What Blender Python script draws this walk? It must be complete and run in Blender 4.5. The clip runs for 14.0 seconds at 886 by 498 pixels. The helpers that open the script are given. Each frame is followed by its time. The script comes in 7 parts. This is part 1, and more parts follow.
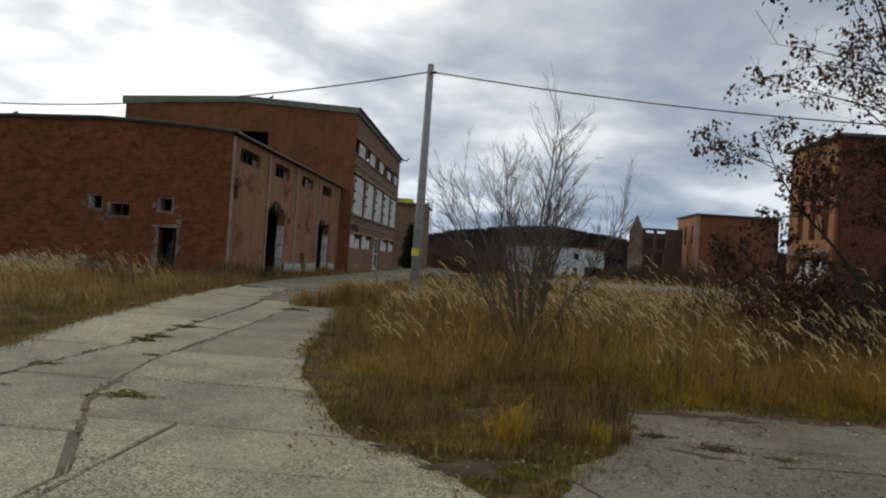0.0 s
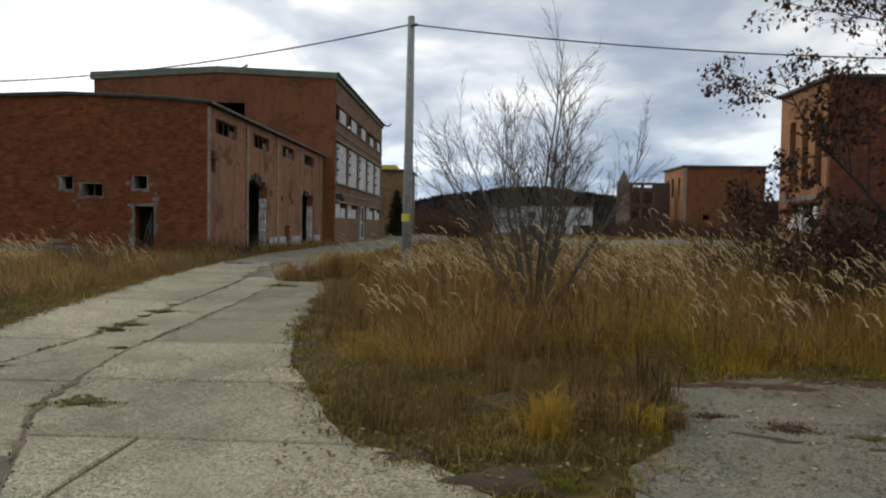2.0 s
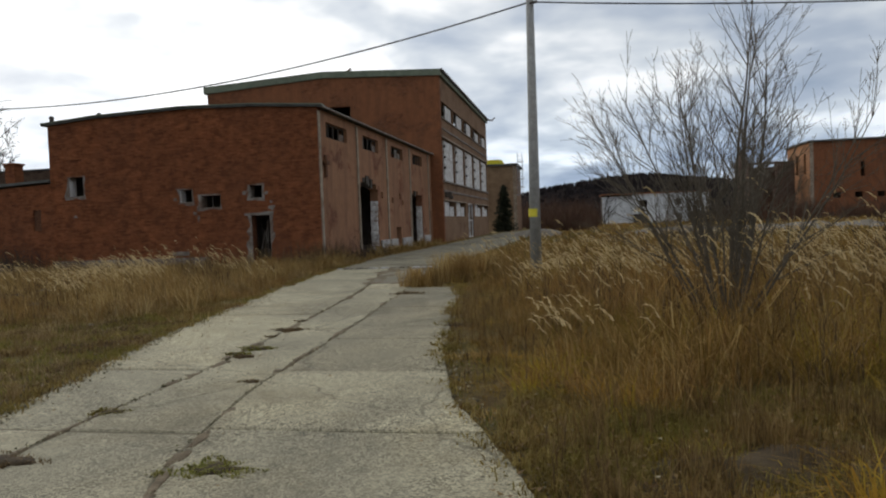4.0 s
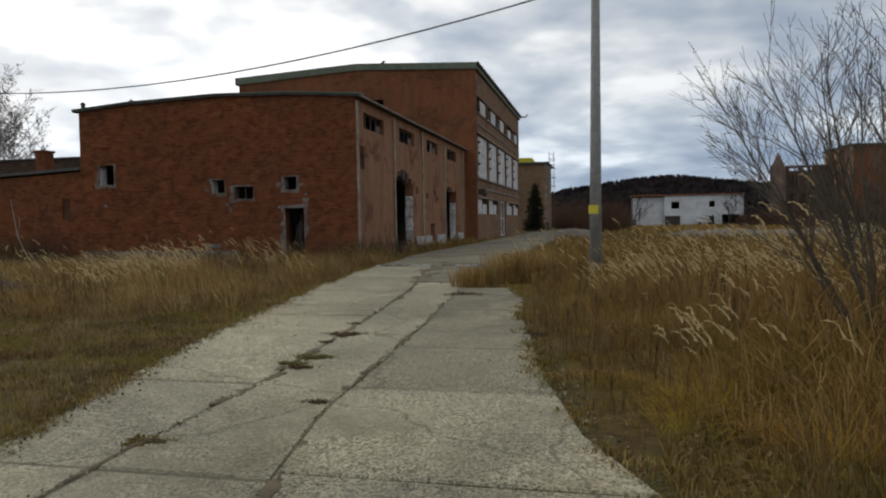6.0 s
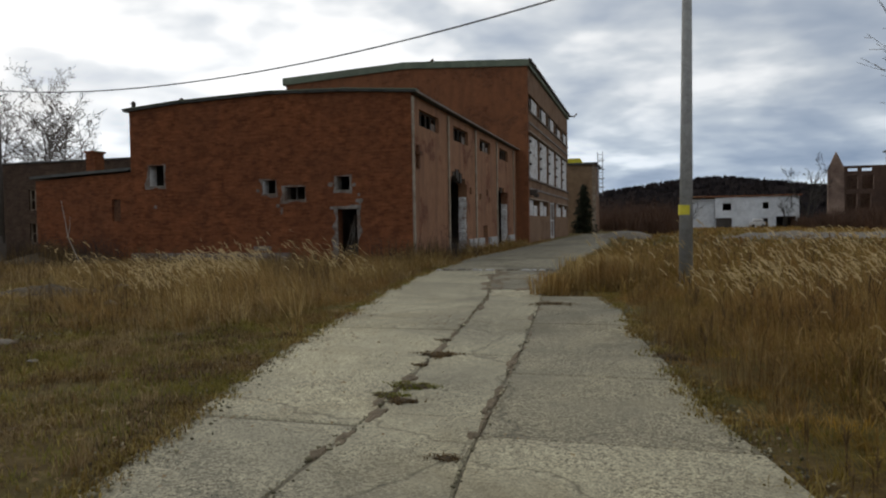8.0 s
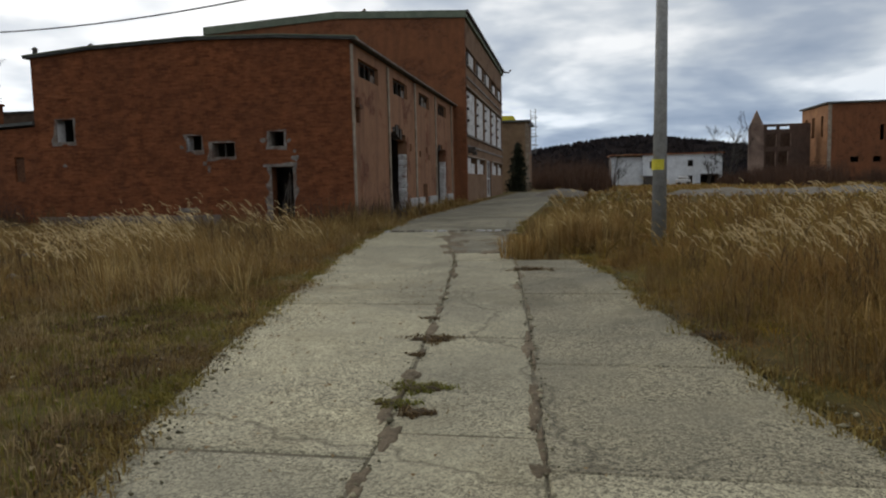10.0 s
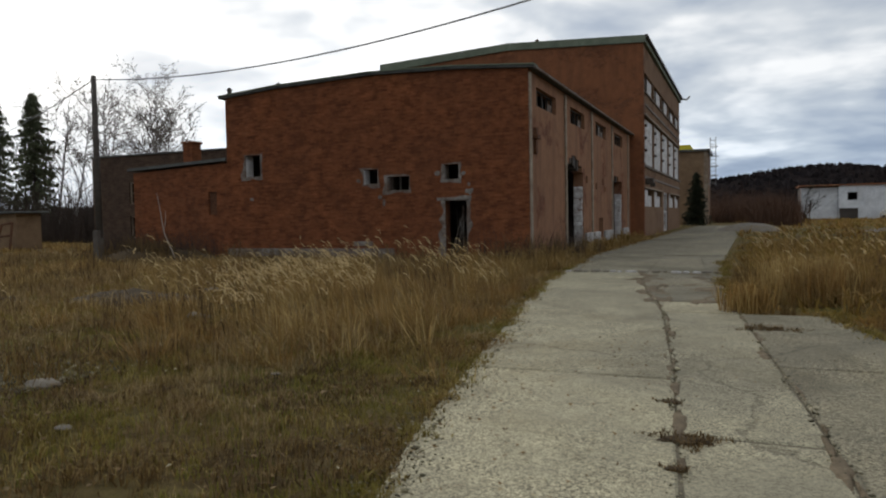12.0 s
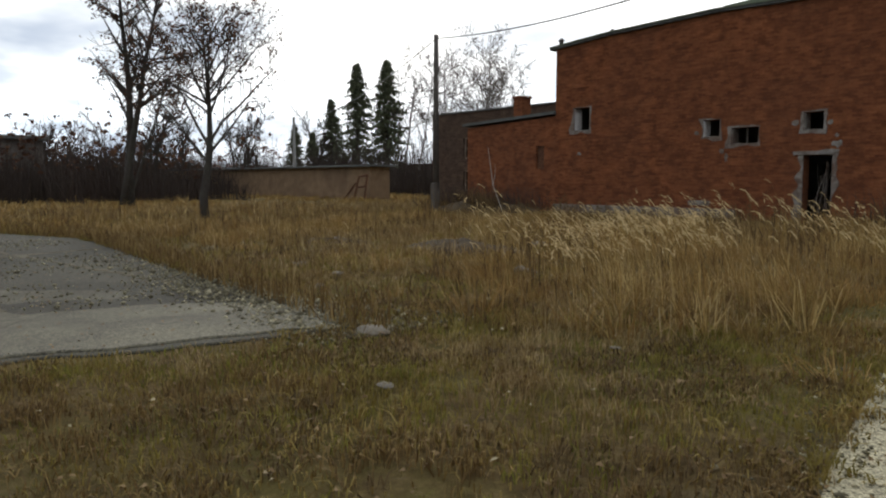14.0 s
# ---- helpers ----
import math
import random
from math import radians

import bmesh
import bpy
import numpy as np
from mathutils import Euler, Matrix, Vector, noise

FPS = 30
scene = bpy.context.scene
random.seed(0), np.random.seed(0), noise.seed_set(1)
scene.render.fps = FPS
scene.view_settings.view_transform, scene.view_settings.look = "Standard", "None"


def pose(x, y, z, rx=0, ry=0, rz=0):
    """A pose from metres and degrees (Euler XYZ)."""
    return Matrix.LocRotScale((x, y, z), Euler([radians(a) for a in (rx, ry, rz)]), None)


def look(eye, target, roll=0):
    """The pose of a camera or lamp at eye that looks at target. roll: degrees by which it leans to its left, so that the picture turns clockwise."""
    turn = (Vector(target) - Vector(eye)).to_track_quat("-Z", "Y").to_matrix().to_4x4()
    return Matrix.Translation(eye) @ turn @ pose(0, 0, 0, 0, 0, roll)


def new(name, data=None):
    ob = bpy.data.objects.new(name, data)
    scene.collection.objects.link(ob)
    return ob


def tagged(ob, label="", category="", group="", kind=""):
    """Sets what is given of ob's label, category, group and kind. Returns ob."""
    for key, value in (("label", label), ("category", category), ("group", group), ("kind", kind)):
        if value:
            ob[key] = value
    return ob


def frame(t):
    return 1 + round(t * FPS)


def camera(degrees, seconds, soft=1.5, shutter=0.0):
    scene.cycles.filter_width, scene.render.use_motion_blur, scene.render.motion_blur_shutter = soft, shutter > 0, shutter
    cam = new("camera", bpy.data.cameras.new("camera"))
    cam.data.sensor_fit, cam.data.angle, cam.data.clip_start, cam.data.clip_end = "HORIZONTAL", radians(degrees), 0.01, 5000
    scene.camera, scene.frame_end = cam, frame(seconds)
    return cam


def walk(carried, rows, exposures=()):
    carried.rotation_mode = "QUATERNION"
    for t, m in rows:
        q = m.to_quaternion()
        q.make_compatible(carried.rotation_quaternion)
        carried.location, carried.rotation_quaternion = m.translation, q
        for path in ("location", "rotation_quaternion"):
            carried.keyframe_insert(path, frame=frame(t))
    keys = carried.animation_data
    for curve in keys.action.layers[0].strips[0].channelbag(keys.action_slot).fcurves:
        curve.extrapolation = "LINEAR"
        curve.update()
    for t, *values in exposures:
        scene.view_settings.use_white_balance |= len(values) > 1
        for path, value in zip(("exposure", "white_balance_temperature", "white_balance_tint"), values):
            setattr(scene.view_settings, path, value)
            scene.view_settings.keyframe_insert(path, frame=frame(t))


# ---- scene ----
cam = camera(63.5, 14.0, soft=2.1)
PATH = [
    (0, (0.006, 0.161, 1.482), (-0.119, 2.157, 1.51), 3.8),
    (0.5, (0.002, 0.409, 1.471), (0.121, 2.404, 1.408), 2.7),
    (1, (-0.057, 0.686, 1.474), (0.107, 2.679, 1.465), 3.5),
    (1.5, (-0.121, 0.948, 1.453), (-0.099, 2.947, 1.421), 1.0),
    (2, (-0.214, 1.235, 1.446), (-0.299, 3.232, 1.379), 0.8),
    (2.5, (-0.399, 1.547, 1.452), (-0.582, 3.535, 1.339), -0.7),
    (3, (-0.606, 1.921, 1.503), (-0.982, 3.884, 1.427), -2.3),
    (5.5, (-1.675, 3.583, 1.431), (-2.04, 5.548, 1.355), -1.9),
    (6, (-1.95, 3.816, 1.422), (-2.384, 5.767, 1.344), -1.0),
    (6.5, (-2.245, 4.055, 1.433), (-2.749, 5.989, 1.362), -1.5),
    (7, (-2.494, 4.318, 1.432), (-3.051, 6.238, 1.371), -2.2),
    (9.5, (-3.712, 5.956, 1.392), (-4.17, 7.899, 1.271), 1.5),
    (10, (-3.938, 6.226, 1.387), (-4.283, 8.187, 1.2), -1.3),
    (10.5, (-4.181, 6.529, 1.465), (-4.535, 8.492, 1.317), -2.4),
    (11, (-4.338, 6.892, 1.477), (-4.754, 8.837, 1.267), -1.3),
    (11.5, (-4.567, 7.193, 1.492), (-5.048, 9.13, 1.363), -1.0),
    (12, (-4.775, 7.483, 1.486), (-5.551, 9.324, 1.396), -1.1),
    (12.5, (-4.958, 7.691, 1.363), (-5.986, 9.403, 1.248), -1.5),
    (13, (-5.292, 7.909, 1.378), (-6.538, 9.468, 1.256), -1.1),
    (13.5, (-5.447, 8.158, 1.366), (-6.872, 9.557, 1.248), -0.7),
    (14, (-5.656, 8.339, 1.36), (-7.136, 9.67, 1.165), -0.1),
]
walk(cam, [(t, look(eye, target, roll)) for t, eye, target, roll in PATH],
     exposures=((0, -0.30), (1, -0.1), (3, -0.07), (7, -0.30), (10, -0.25), (12, -0.22), (12.5, -0.2), (14, 0.10)))

# ---- world, sun ----
SUN_AZ, SUN_EL = radians(-52), radians(24)          # azimuth from +y towards +x
sun_dir = Vector((math.sin(SUN_AZ) * math.cos(SUN_EL), math.cos(SUN_AZ) * math.cos(SUN_EL), math.sin(SUN_EL)))


class Nodes:
    """A small builder for node trees."""

    def __init__(self, tree):
        self.t = tree
        tree.nodes.clear()

    def add(self, kind, ins=(), **props):
        n = self.t.nodes.new(kind)
        for k, v in props.items():
            setattr(n, k, v)
        for k, v in dict(ins).items():
            if isinstance(v, bpy.types.NodeSocket):
                self.t.links.new(v, n.inputs[k])
            else:
                n.inputs[k].default_value = v
        return n

    def math(self, op, a, b=0.0, c=0.0, clamp=False):
        return self.add("ShaderNodeMath", {0: a, 1: b, 2: c}, operation=op, use_clamp=clamp).outputs[0]

    def ramp(self, fac, stops, mode="LINEAR"):
        n = self.add("ShaderNodeValToRGB", {0: fac})
        n.color_ramp.interpolation = mode
        els = n.color_ramp.elements
        while len(els) < len(stops):
            els.new(0.5)
        for e, (p, c) in zip(els, stops):
            e.position = p
            e.color = (*c, 1) if len(c) == 3 else c
        return n.outputs[0]

    def mix(self, fac, a, b, blend="MIX"):
        n = self.add("ShaderNodeMix", data_type="RGBA", blend_type=blend)
        for i, v in ((0, fac), (6, a), (7, b)):
            if isinstance(v, bpy.types.NodeSocket):
                self.t.links.new(v, n.inputs[i])
            else:
                n.inputs[i].default_value = v if i == 0 else ((*v, 1) if len(v) == 3 else v)
        return n.outputs[2]

    def noise(self, vec, scale, detail=4.0, rough=0.6, distort=0.0):
        return self.add("ShaderNodeTexNoise", {"Vector": vec, "Scale": scale, "Detail": detail, "Roughness": rough, "Distortion": distort}).outputs[0]


world = bpy.data.worlds.new("sky")
scene.world = world
world.use_nodes = True
W = Nodes(world.node_tree)
direction = W.add("ShaderNodeTexCoord").outputs["Generated"]
sep = W.add("ShaderNodeSeparateXYZ", {0: direction})
nish = W.add("ShaderNodeTexSky", sky_type="NISHITA", sun_disc=False, sun_elevation=SUN_EL, sun_rotation=SUN_AZ, dust_density=2.0)
up = W.math("ADD", W.math("MAXIMUM", sep.outputs[2], 0.0), 0.22)
flat = W.add("ShaderNodeCombineXYZ", {0: W.math("DIVIDE", sep.outputs[0], up), 1: W.math("DIVIDE", sep.outputs[1], up), 2: 0.0}).outputs[0]
big = W.noise(flat, 1.15, 4.0, 0.5, 0.25)
fine = W.noise(flat, 3.2, 4.0, 0.55, 0.2)
cover = W.math("ADD", W.math("MULTIPLY", big, 0.78), W.math("MULTIPLY", fine, 0.22))
toward = W.add("ShaderNodeVectorMath", {0: direction, 1: tuple(sun_dir)}, operation="DOT_PRODUCT").outputs["Value"]
glow = W.math("POWER", W.math("MAXIMUM", toward, 0.0), 3.0)
thin = W.math("ADD", cover, W.math("MULTIPLY", glow, 0.11))
cloud = W.ramp(thin, [(0.38, (3.4, 4.1, 5.2)), (0.46, (4.8, 5.4, 6.3)), (0.53, (7.2, 7.6, 8.0)), (0.60, (11.5, 11.4, 11.2))])
cloud = W.mix(1.0, cloud, W.math("ADD", 1.0, W.math("MULTIPLY", glow, 0.32)), "MULTIPLY")
haze = W.ramp(sep.outputs[2], [(0.02, (0.78, 0.90, 1.05)), (0.16, (0.94, 0.97, 1.01)), (0.32, (1.0, 1.0, 1.0))])
cloud = W.mix(1.0, cloud, haze, "MULTIPLY")
sky = W.mix(0.93, nish.outputs[0], cloud)
W.add("ShaderNodeOutputWorld", {0: W.add("ShaderNodeBackground", {0: sky, 1: 0.1}).outputs[0]})

sun = new("sun", bpy.data.lights.new("sun", "SUN"))
sun.data.energy, sun.data.angle, sun.data.color = 0.7, radians(18), (1.0, 0.95, 0.87)
sun.matrix_world = look((0, 0, 60), Vector((0, 0, 60)) - sun_dir)


# ---- materials ----
def material(name):
    m = bpy.data.materials.new(name)
    m.use_nodes = True
    n = Nodes(m.node_tree)
    pos = n.add("ShaderNodeNewGeometry").outputs["Position"]
    return m, n, pos


def finish(n, colour, rough=0.85, height=None, strength=0.4, distance=0.02, metal=0.0, spec=0.3, alpha=None):
    ins = {"Base Color": colour, "Roughness": rough, "Metallic": metal, "Specular IOR Level": spec}
    if height is not None:
        ins["Normal"] = n.add("ShaderNodeBump", {"Strength": strength, "Distance": distance, "Height": height}).outputs[0]
    n.add("ShaderNodeOutputMaterial", {0: n.add("ShaderNodeBsdfPrincipled", ins).outputs[0]})


def grainy(name, stops, scale, rough=0.85, big=0.35, stain=(0.5, 0.5, 0.5), stain_amount=0.5, fine=40.0, bump=0.4, metal=0.0, spec=0.3, streak=False):
    """Colour from a mid noise, blotches at a larger size, fine relief."""
    m, n, pos = material(name)
    a = n.noise(pos, scale, 6.0, 0.65)
    col = n.ramp(a, stops)
    vec = n.add("ShaderNodeMapping", {"Vector": pos, "Scale": (1, 1, 0.18)}).outputs[0] if streak else pos
    b = n.ramp(n.noise(vec, big, 5.0, 0.65, 0.4), [(0.42, (0, 0, 0)), (0.66, (1, 1, 1))])
    col = n.mix(n.math("MULTIPLY", b, stain_amount), col, stain)
    f = n.noise(pos, fine, 4.0, 0.7)
    col = n.mix(0.5, col, n.ramp(f, [(0.3, (0.55, 0.55, 0.55)), (0.7, (1.35, 1.35, 1.35))]), "MULTIPLY")
    finish(n, col, rough, f, bump, 0.02, metal, spec)
    return m


def brickwork(name, dark, mid, light, soot, soot_amount=0.6, mortar=(0.16, 0.10, 0.075), plaster=None, plaster_amount=0.0, pieces=False):
    m, n, pos = material(name)
    s = n.add("ShaderNodeSeparateXYZ", {0: pos})
    uv = n.add("ShaderNodeCombineXYZ", {0: n.math("ADD", s.outputs[0], s.outputs[1]), 1: s.outputs[2], 2: 0.0}).outputs[0]
    wob = n.add("ShaderNodeVectorMath", {0: uv, 1: n.add("ShaderNodeVectorMath", {0: n.add("ShaderNodeTexNoise", {"Vector": pos, "Scale": 6.0}).outputs[1], "Scale": 0.02}, operation="SCALE").outputs[0]}, operation="ADD").outputs[0]
    bricks = n.add("ShaderNodeTexBrick", {"Vector": wob, "Color1": (0, 0, 0, 1), "Color2": (1, 1, 1, 1), "Mortar": (0.5, 0.5, 0.5, 1), "Scale": 1.0, "Mortar Size": 0.008,
                   "Mortar Smooth": 0.3, "Brick Width": 0.26, "Row Height": 0.077, "Bias": 0.0})
    lot = bricks.outputs[0]
    if pieces:
        lot = n.math("FRACT", n.math("ADD", n.add("ShaderNodeNewGeometry").outputs["Random Per Island"], n.add("ShaderNodeObjectInfo").outputs["Random"]))
    tone = n.math("ADD", n.math("MULTIPLY", lot, 0.26 if pieces else 0.22), n.math("MULTIPLY", n.noise(n.add("ShaderNodeMapping", {"Vector": uv, "Scale": (1.0, 1.1, 1.0)}).outputs[0], 2.6, 6.0, 0.66), 0.80))
    col = n.ramp(tone, [(0.30, dark), (0.5, mid), (0.74, light)])
    # groups of bricks whose face has gone
    worn = n.ramp(n.noise(n.add("ShaderNodeMapping", {"Vector": uv, "Scale": (1.0, 1.0, 1.0)}).outputs[0], 1.7, 6.0, 0.66, 0.3), [(0.48, (0, 0, 0)), (0.64, (1, 1, 1))])
    col = n.mix(n.math("MULTIPLY", worn, 0.42), col, tuple(c * 0.55 for c in dark))
    big = n.ramp(n.noise(n.add("ShaderNodeMapping", {"Vector": uv, "Scale": (1.0, 0.6, 1.0)}).outputs[0], 0.33, 6.0, 0.65, 0.5), [(0.40, (0, 0, 0)), (0.66, (1, 1, 1))])
    col = n.mix(n.math("MULTIPLY", big, soot_amount), col, soot)
    if not pieces:
        col = n.mix(n.math("MULTIPLY", bricks.outputs[1], 0.45), col, mortar)
    height = n.math("SUBTRACT", n.math("MULTIPLY", n.noise(pos, 25.0, 4.0, 0.7), 0.5), n.math("ADD", bricks.outputs[1], n.math("MULTIPLY", worn, 0.8)))
    if plaster:
        p = n.ramp(n.noise(uv, 0.55, 7.0, 0.7, 0.5), [(0.5 - plaster_amount, (0, 0, 0)), (0.55 - plaster_amount, (1, 1, 1))])
        skin = n.mix(n.noise(pos, 3.0, 6.0, 0.7), tuple(c * 0.6 for c in plaster), tuple(min(1, c * 1.35) for c in plaster))
        streak = n.ramp(n.noise(n.add("ShaderNodeMapping", {"Vector": uv, "Scale": (1.6, 0.16, 1.0)}).outputs[0], 1.1, 5.0, 0.65), [(0.45, (0, 0, 0)), (0.7, (1, 1, 1))])
        skin = n.mix(n.math("MULTIPLY", streak, 0.5), skin, soot)
        col = n.mix(p, col, skin)
        height = n.mix(p, height, n.noise(pos, 14.0, 5.0, 0.7))
    finish(n, col, 0.92, height, 0.6, 0.03, spec=0.15)
    return m


M_BRICK_A = brickwork("old_red_brick", (0.12, 0.04, 0.018), (0.225, 0.076, 0.03), (0.315, 0.122, 0.052), (0.10, 0.043, 0.024), 0.5, mortar=(0.13, 0.065, 0.04))
M_BRICK_PIECE = brickwork("old_red_brick_pieces", (0.125, 0.042, 0.019), (0.212, 0.073, 0.030), (0.315, 0.118, 0.047), (0.11, 0.046, 0.026), 0.45, pieces=True)
M_BRICK_AE = brickwork("rendered_brick", (0.14, 0.055, 0.028), (0.24, 0.10, 0.055), (0.33, 0.16, 0.09), (0.10, 0.055, 0.04), 0.5, plaster=(0.30, 0.155, 0.088), plaster_amount=0.10)
M_BRICK_B = brickwork("hall_brick", (0.13, 0.046, 0.02), (0.205, 0.078, 0.034), (0.28, 0.115, 0.053), (0.09, 0.045, 0.026), 0.45, plaster=(0.225, 0.09, 0.042), plaster_amount=0.04)
M_BRICK_BE = brickwork("hall_side_brick", (0.13, 0.07, 0.04), (0.20, 0.115, 0.065), (0.27, 0.16, 0.095), (0.10, 0.06, 0.04), 0.4, plaster=(0.23, 0.14, 0.085), plaster_amount=0.08)
M_BRICK_D = brickwork("orange_brick", (0.16, 0.055, 0.026), (0.27, 0.105, 0.05), (0.36, 0.17, 0.085), (0.12, 0.06, 0.04), 0.4, plaster=(0.34, 0.19, 0.11), plaster_amount=-0.02)
M_BRICK_OUT = brickwork("sooty_brown_brick", (0.055, 0.034, 0.022), (0.085, 0.054, 0.036), (0.13, 0.088, 0.06), (0.04, 0.03, 0.024), 0.5)
# block D's front: red brick darkened in colour for the shade on that face
M_BRICK_DS = brickwork("shaded_red_front_brick", (0.10, 0.032, 0.016), (0.17, 0.055, 0.026), (0.24, 0.085, 0.042), (0.06, 0.03, 0.02), 0.5)
M_ROOFING = grainy("bitumen_roofing", [(0.3, (0.05, 0.05, 0.048)), (0.7, (0.12, 0.12, 0.11))], 3.0, 0.8, stain=(0.16, 0.16, 0.14))
M_GREENROOF = grainy("green_grey_roof_sheet", [(0.3, (0.115, 0.14, 0.095)), (0.7, (0.21, 0.235, 0.165))], 1.2, 0.75, stain=(0.10, 0.10, 0.075), big=0.6)
M_WHITE = grainy("flaking_white_plaster", [(0.36, (0.30, 0.24, 0.20)), (0.46, (0.62, 0.60, 0.58)), (0.7, (0.80, 0.80, 0.80))], 2.4, 0.9, stain=(0.42, 0.38, 0.34), stain_amount=0.5, big=1.2)
M_WHITEWALL = grainy("chalky_white_render", [(0.3, (0.56, 0.57, 0.58)), (0.6, (0.76, 0.77, 0.78))], 0.9, 0.9, stain=(0.48, 0.47, 0.45), stain_amount=0.5, big=0.35, fine=6.0)
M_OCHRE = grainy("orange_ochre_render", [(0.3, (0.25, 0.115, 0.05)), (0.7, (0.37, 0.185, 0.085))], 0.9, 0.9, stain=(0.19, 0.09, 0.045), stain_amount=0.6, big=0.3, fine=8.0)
M_WHITEBRICK = grainy("whitewashed_broken_brick", [(0.34, (0.20, 0.10, 0.07)), (0.42, (0.60, 0.56, 0.53)), (0.62, (0.85, 0.84, 0.82))], 3.4, 0.92, stain=(0.20, 0.12, 0.09), big=1.5, fine=18.0, bump=0.9)
M_PLINTH = grainy("pale_plinth_concrete", [(0.35, (0.30, 0.28, 0.26)), (0.65, (0.55, 0.53, 0.50))], 2.5, 0.9, stain=(0.2, 0.18, 0.15))
M_LINTEL = grainy("grey_surround_concrete", [(0.35, (0.13, 0.105, 0.085)), (0.65, (0.31, 0.28, 0.245))], 5.0, 0.9, stain=(0.13, 0.075, 0.05), stain_amount=0.75, big=1.4)
M_PILASTER = grainy("pale_pilaster_render", [(0.35, (0.24, 0.185, 0.13)), (0.65, (0.40, 0.33, 0.25))], 3.0, 0.9, stain=(0.15, 0.09, 0.06), big=0.8)
M_RUINWALL = grainy("weathered_pink_render", [(0.3, (0.20, 0.13, 0.095)), (0.7, (0.38, 0.27, 0.205))], 0.7, 0.9, stain=(0.08, 0.05, 0.04), stain_amount=0.7, big=0.25, fine=6.0)
M_RUINBRICK = grainy("sooty_brown_ruin_brick", [(0.3, (0.085, 0.05, 0.035)), (0.7, (0.15, 0.095, 0.068))], 1.2, 0.92, stain=(0.06, 0.042, 0.034), big=0.3, fine=8.0)
M_DARKFRAME = grainy("weathered_dark_frame", [(0.3, (0.035, 0.028, 0.022)), (0.7, (0.09, 0.07, 0.055))], 8.0, 0.7, stain=(0.1, 0.09, 0.08))
# dark plaster tone for inner walls, back walls and floors
M_INSIDE = grainy("dark_interior_plaster", [(0.3, (0.08, 0.06, 0.05)), (0.7, (0.16, 0.13, 0.11))], 1.5, 0.95, stain=(0.05, 0.04, 0.035))
M_POLE = grainy("spun_concrete_pole", [(0.35, (0.24, 0.235, 0.22)), (0.65, (0.36, 0.355, 0.335))], 6.0, 0.85, stain=(0.2, 0.195, 0.18), streak=True, big=2.0)
M_WOODPOLE = grainy("tarred_wood_pole", [(0.3, (0.045, 0.038, 0.033)), (0.7, (0.10, 0.085, 0.07))], 8.0, 0.85, stain=(0.12, 0.105, 0.09))
M_YELLOW = grainy("faded_yellow_paint", [(0.3, (0.62, 0.52, 0.02)), (0.7, (0.75, 0.66, 0.06))], 9.0, 0.6, stain=(0.45, 0.40, 0.12), stain_amount=0.3)
M_WIRE = grainy("black_cable_sheath", [(0.3, (0.04, 0.04, 0.045)), (0.7, (0.07, 0.07, 0.075))], 20.0, 0.5)
M_METAL = grainy("dull_galvanised_steel", [(0.3, (0.22, 0.23, 0.24)), (0.7, (0.38, 0.39, 0.40))], 10.0, 0.5, metal=0.6, stain=(0.2, 0.13, 0.08))
M_RUST = grainy("rusted_steel", [(0.3, (0.07, 0.03, 0.016)), (0.7, (0.17, 0.075, 0.035))], 12.0, 0.85, stain=(0.05, 0.03, 0.02))
M_SHEDWALL = grainy("ochre_shed_render", [(0.3, (0.20, 0.125, 0.07)), (0.7, (0.32, 0.215, 0.125))], 1.6, 0.9, stain=(0.13, 0.08, 0.05))
M_HUT = grainy("grey_hut_block", [(0.3, (0.10, 0.085, 0.07)), (0.7, (0.19, 0.165, 0.14))], 1.6, 0.9, stain=(0.07, 0.055, 0.045))
M_BARK = grainy("dark_bark", [(0.3, (0.022, 0.017, 0.014)), (0.7, (0.06, 0.048, 0.038))], 14.0, 0.9, stain=(0.06, 0.06, 0.045), big=3.0)
M_WILLOW = grainy("grey_green_bark", [(0.3, (0.075, 0.06, 0.042)), (0.7, (0.17, 0.14, 0.10))], 14.0, 0.85, stain=(0.08, 0.07, 0.05), big=3.0)
M_BIRCH = grainy("birch_bark", [(0.40, (0.07, 0.06, 0.055)), (0.5, (0.42, 0.40, 0.38)), (0.75, (0.58, 0.56, 0.54))], 2.0, 0.8, stain=(0.2, 0.18, 0.17), big=1.5)
M_PALETWIG = grainy("grey_birch_twigs", [(0.3, (0.10, 0.085, 0.075)), (0.7, (0.20, 0.175, 0.155))], 3.0, 0.9, stain=(0.12, 0.09, 0.075))
M_PALESTEM = grainy("bleached_stalk", [(0.3, (0.32, 0.27, 0.22)), (0.7, (0.5, 0.44, 0.37))], 6.0, 0.9, stain=(0.25, 0.2, 0.15))
M_TWIG = grainy("dry_twigs", [(0.3, (0.03, 0.022, 0.017)), (0.7, (0.075, 0.056, 0.043))], 3.0, 0.9, stain=(0.05, 0.027, 0.02))
M_WOODS = grainy("bare_far_woods", [(0.3, (0.026, 0.022, 0.023)), (0.7, (0.042, 0.036, 0.036))], 0.12, 0.95, big=0.02, stain=(0.04, 0.03, 0.026), fine=0.25, spec=0.0)
# darker copy of the woods: the trees' own shade put into the ridge's colour
M_RIDGE = grainy("ridge_floor_tree_shade", [(0.3, (0.016, 0.013, 0.013)), (0.7, (0.028, 0.023, 0.022))], 0.12, 0.95, big=0.02, stain=(0.025, 0.019, 0.016), fine=0.25, spec=0.0)
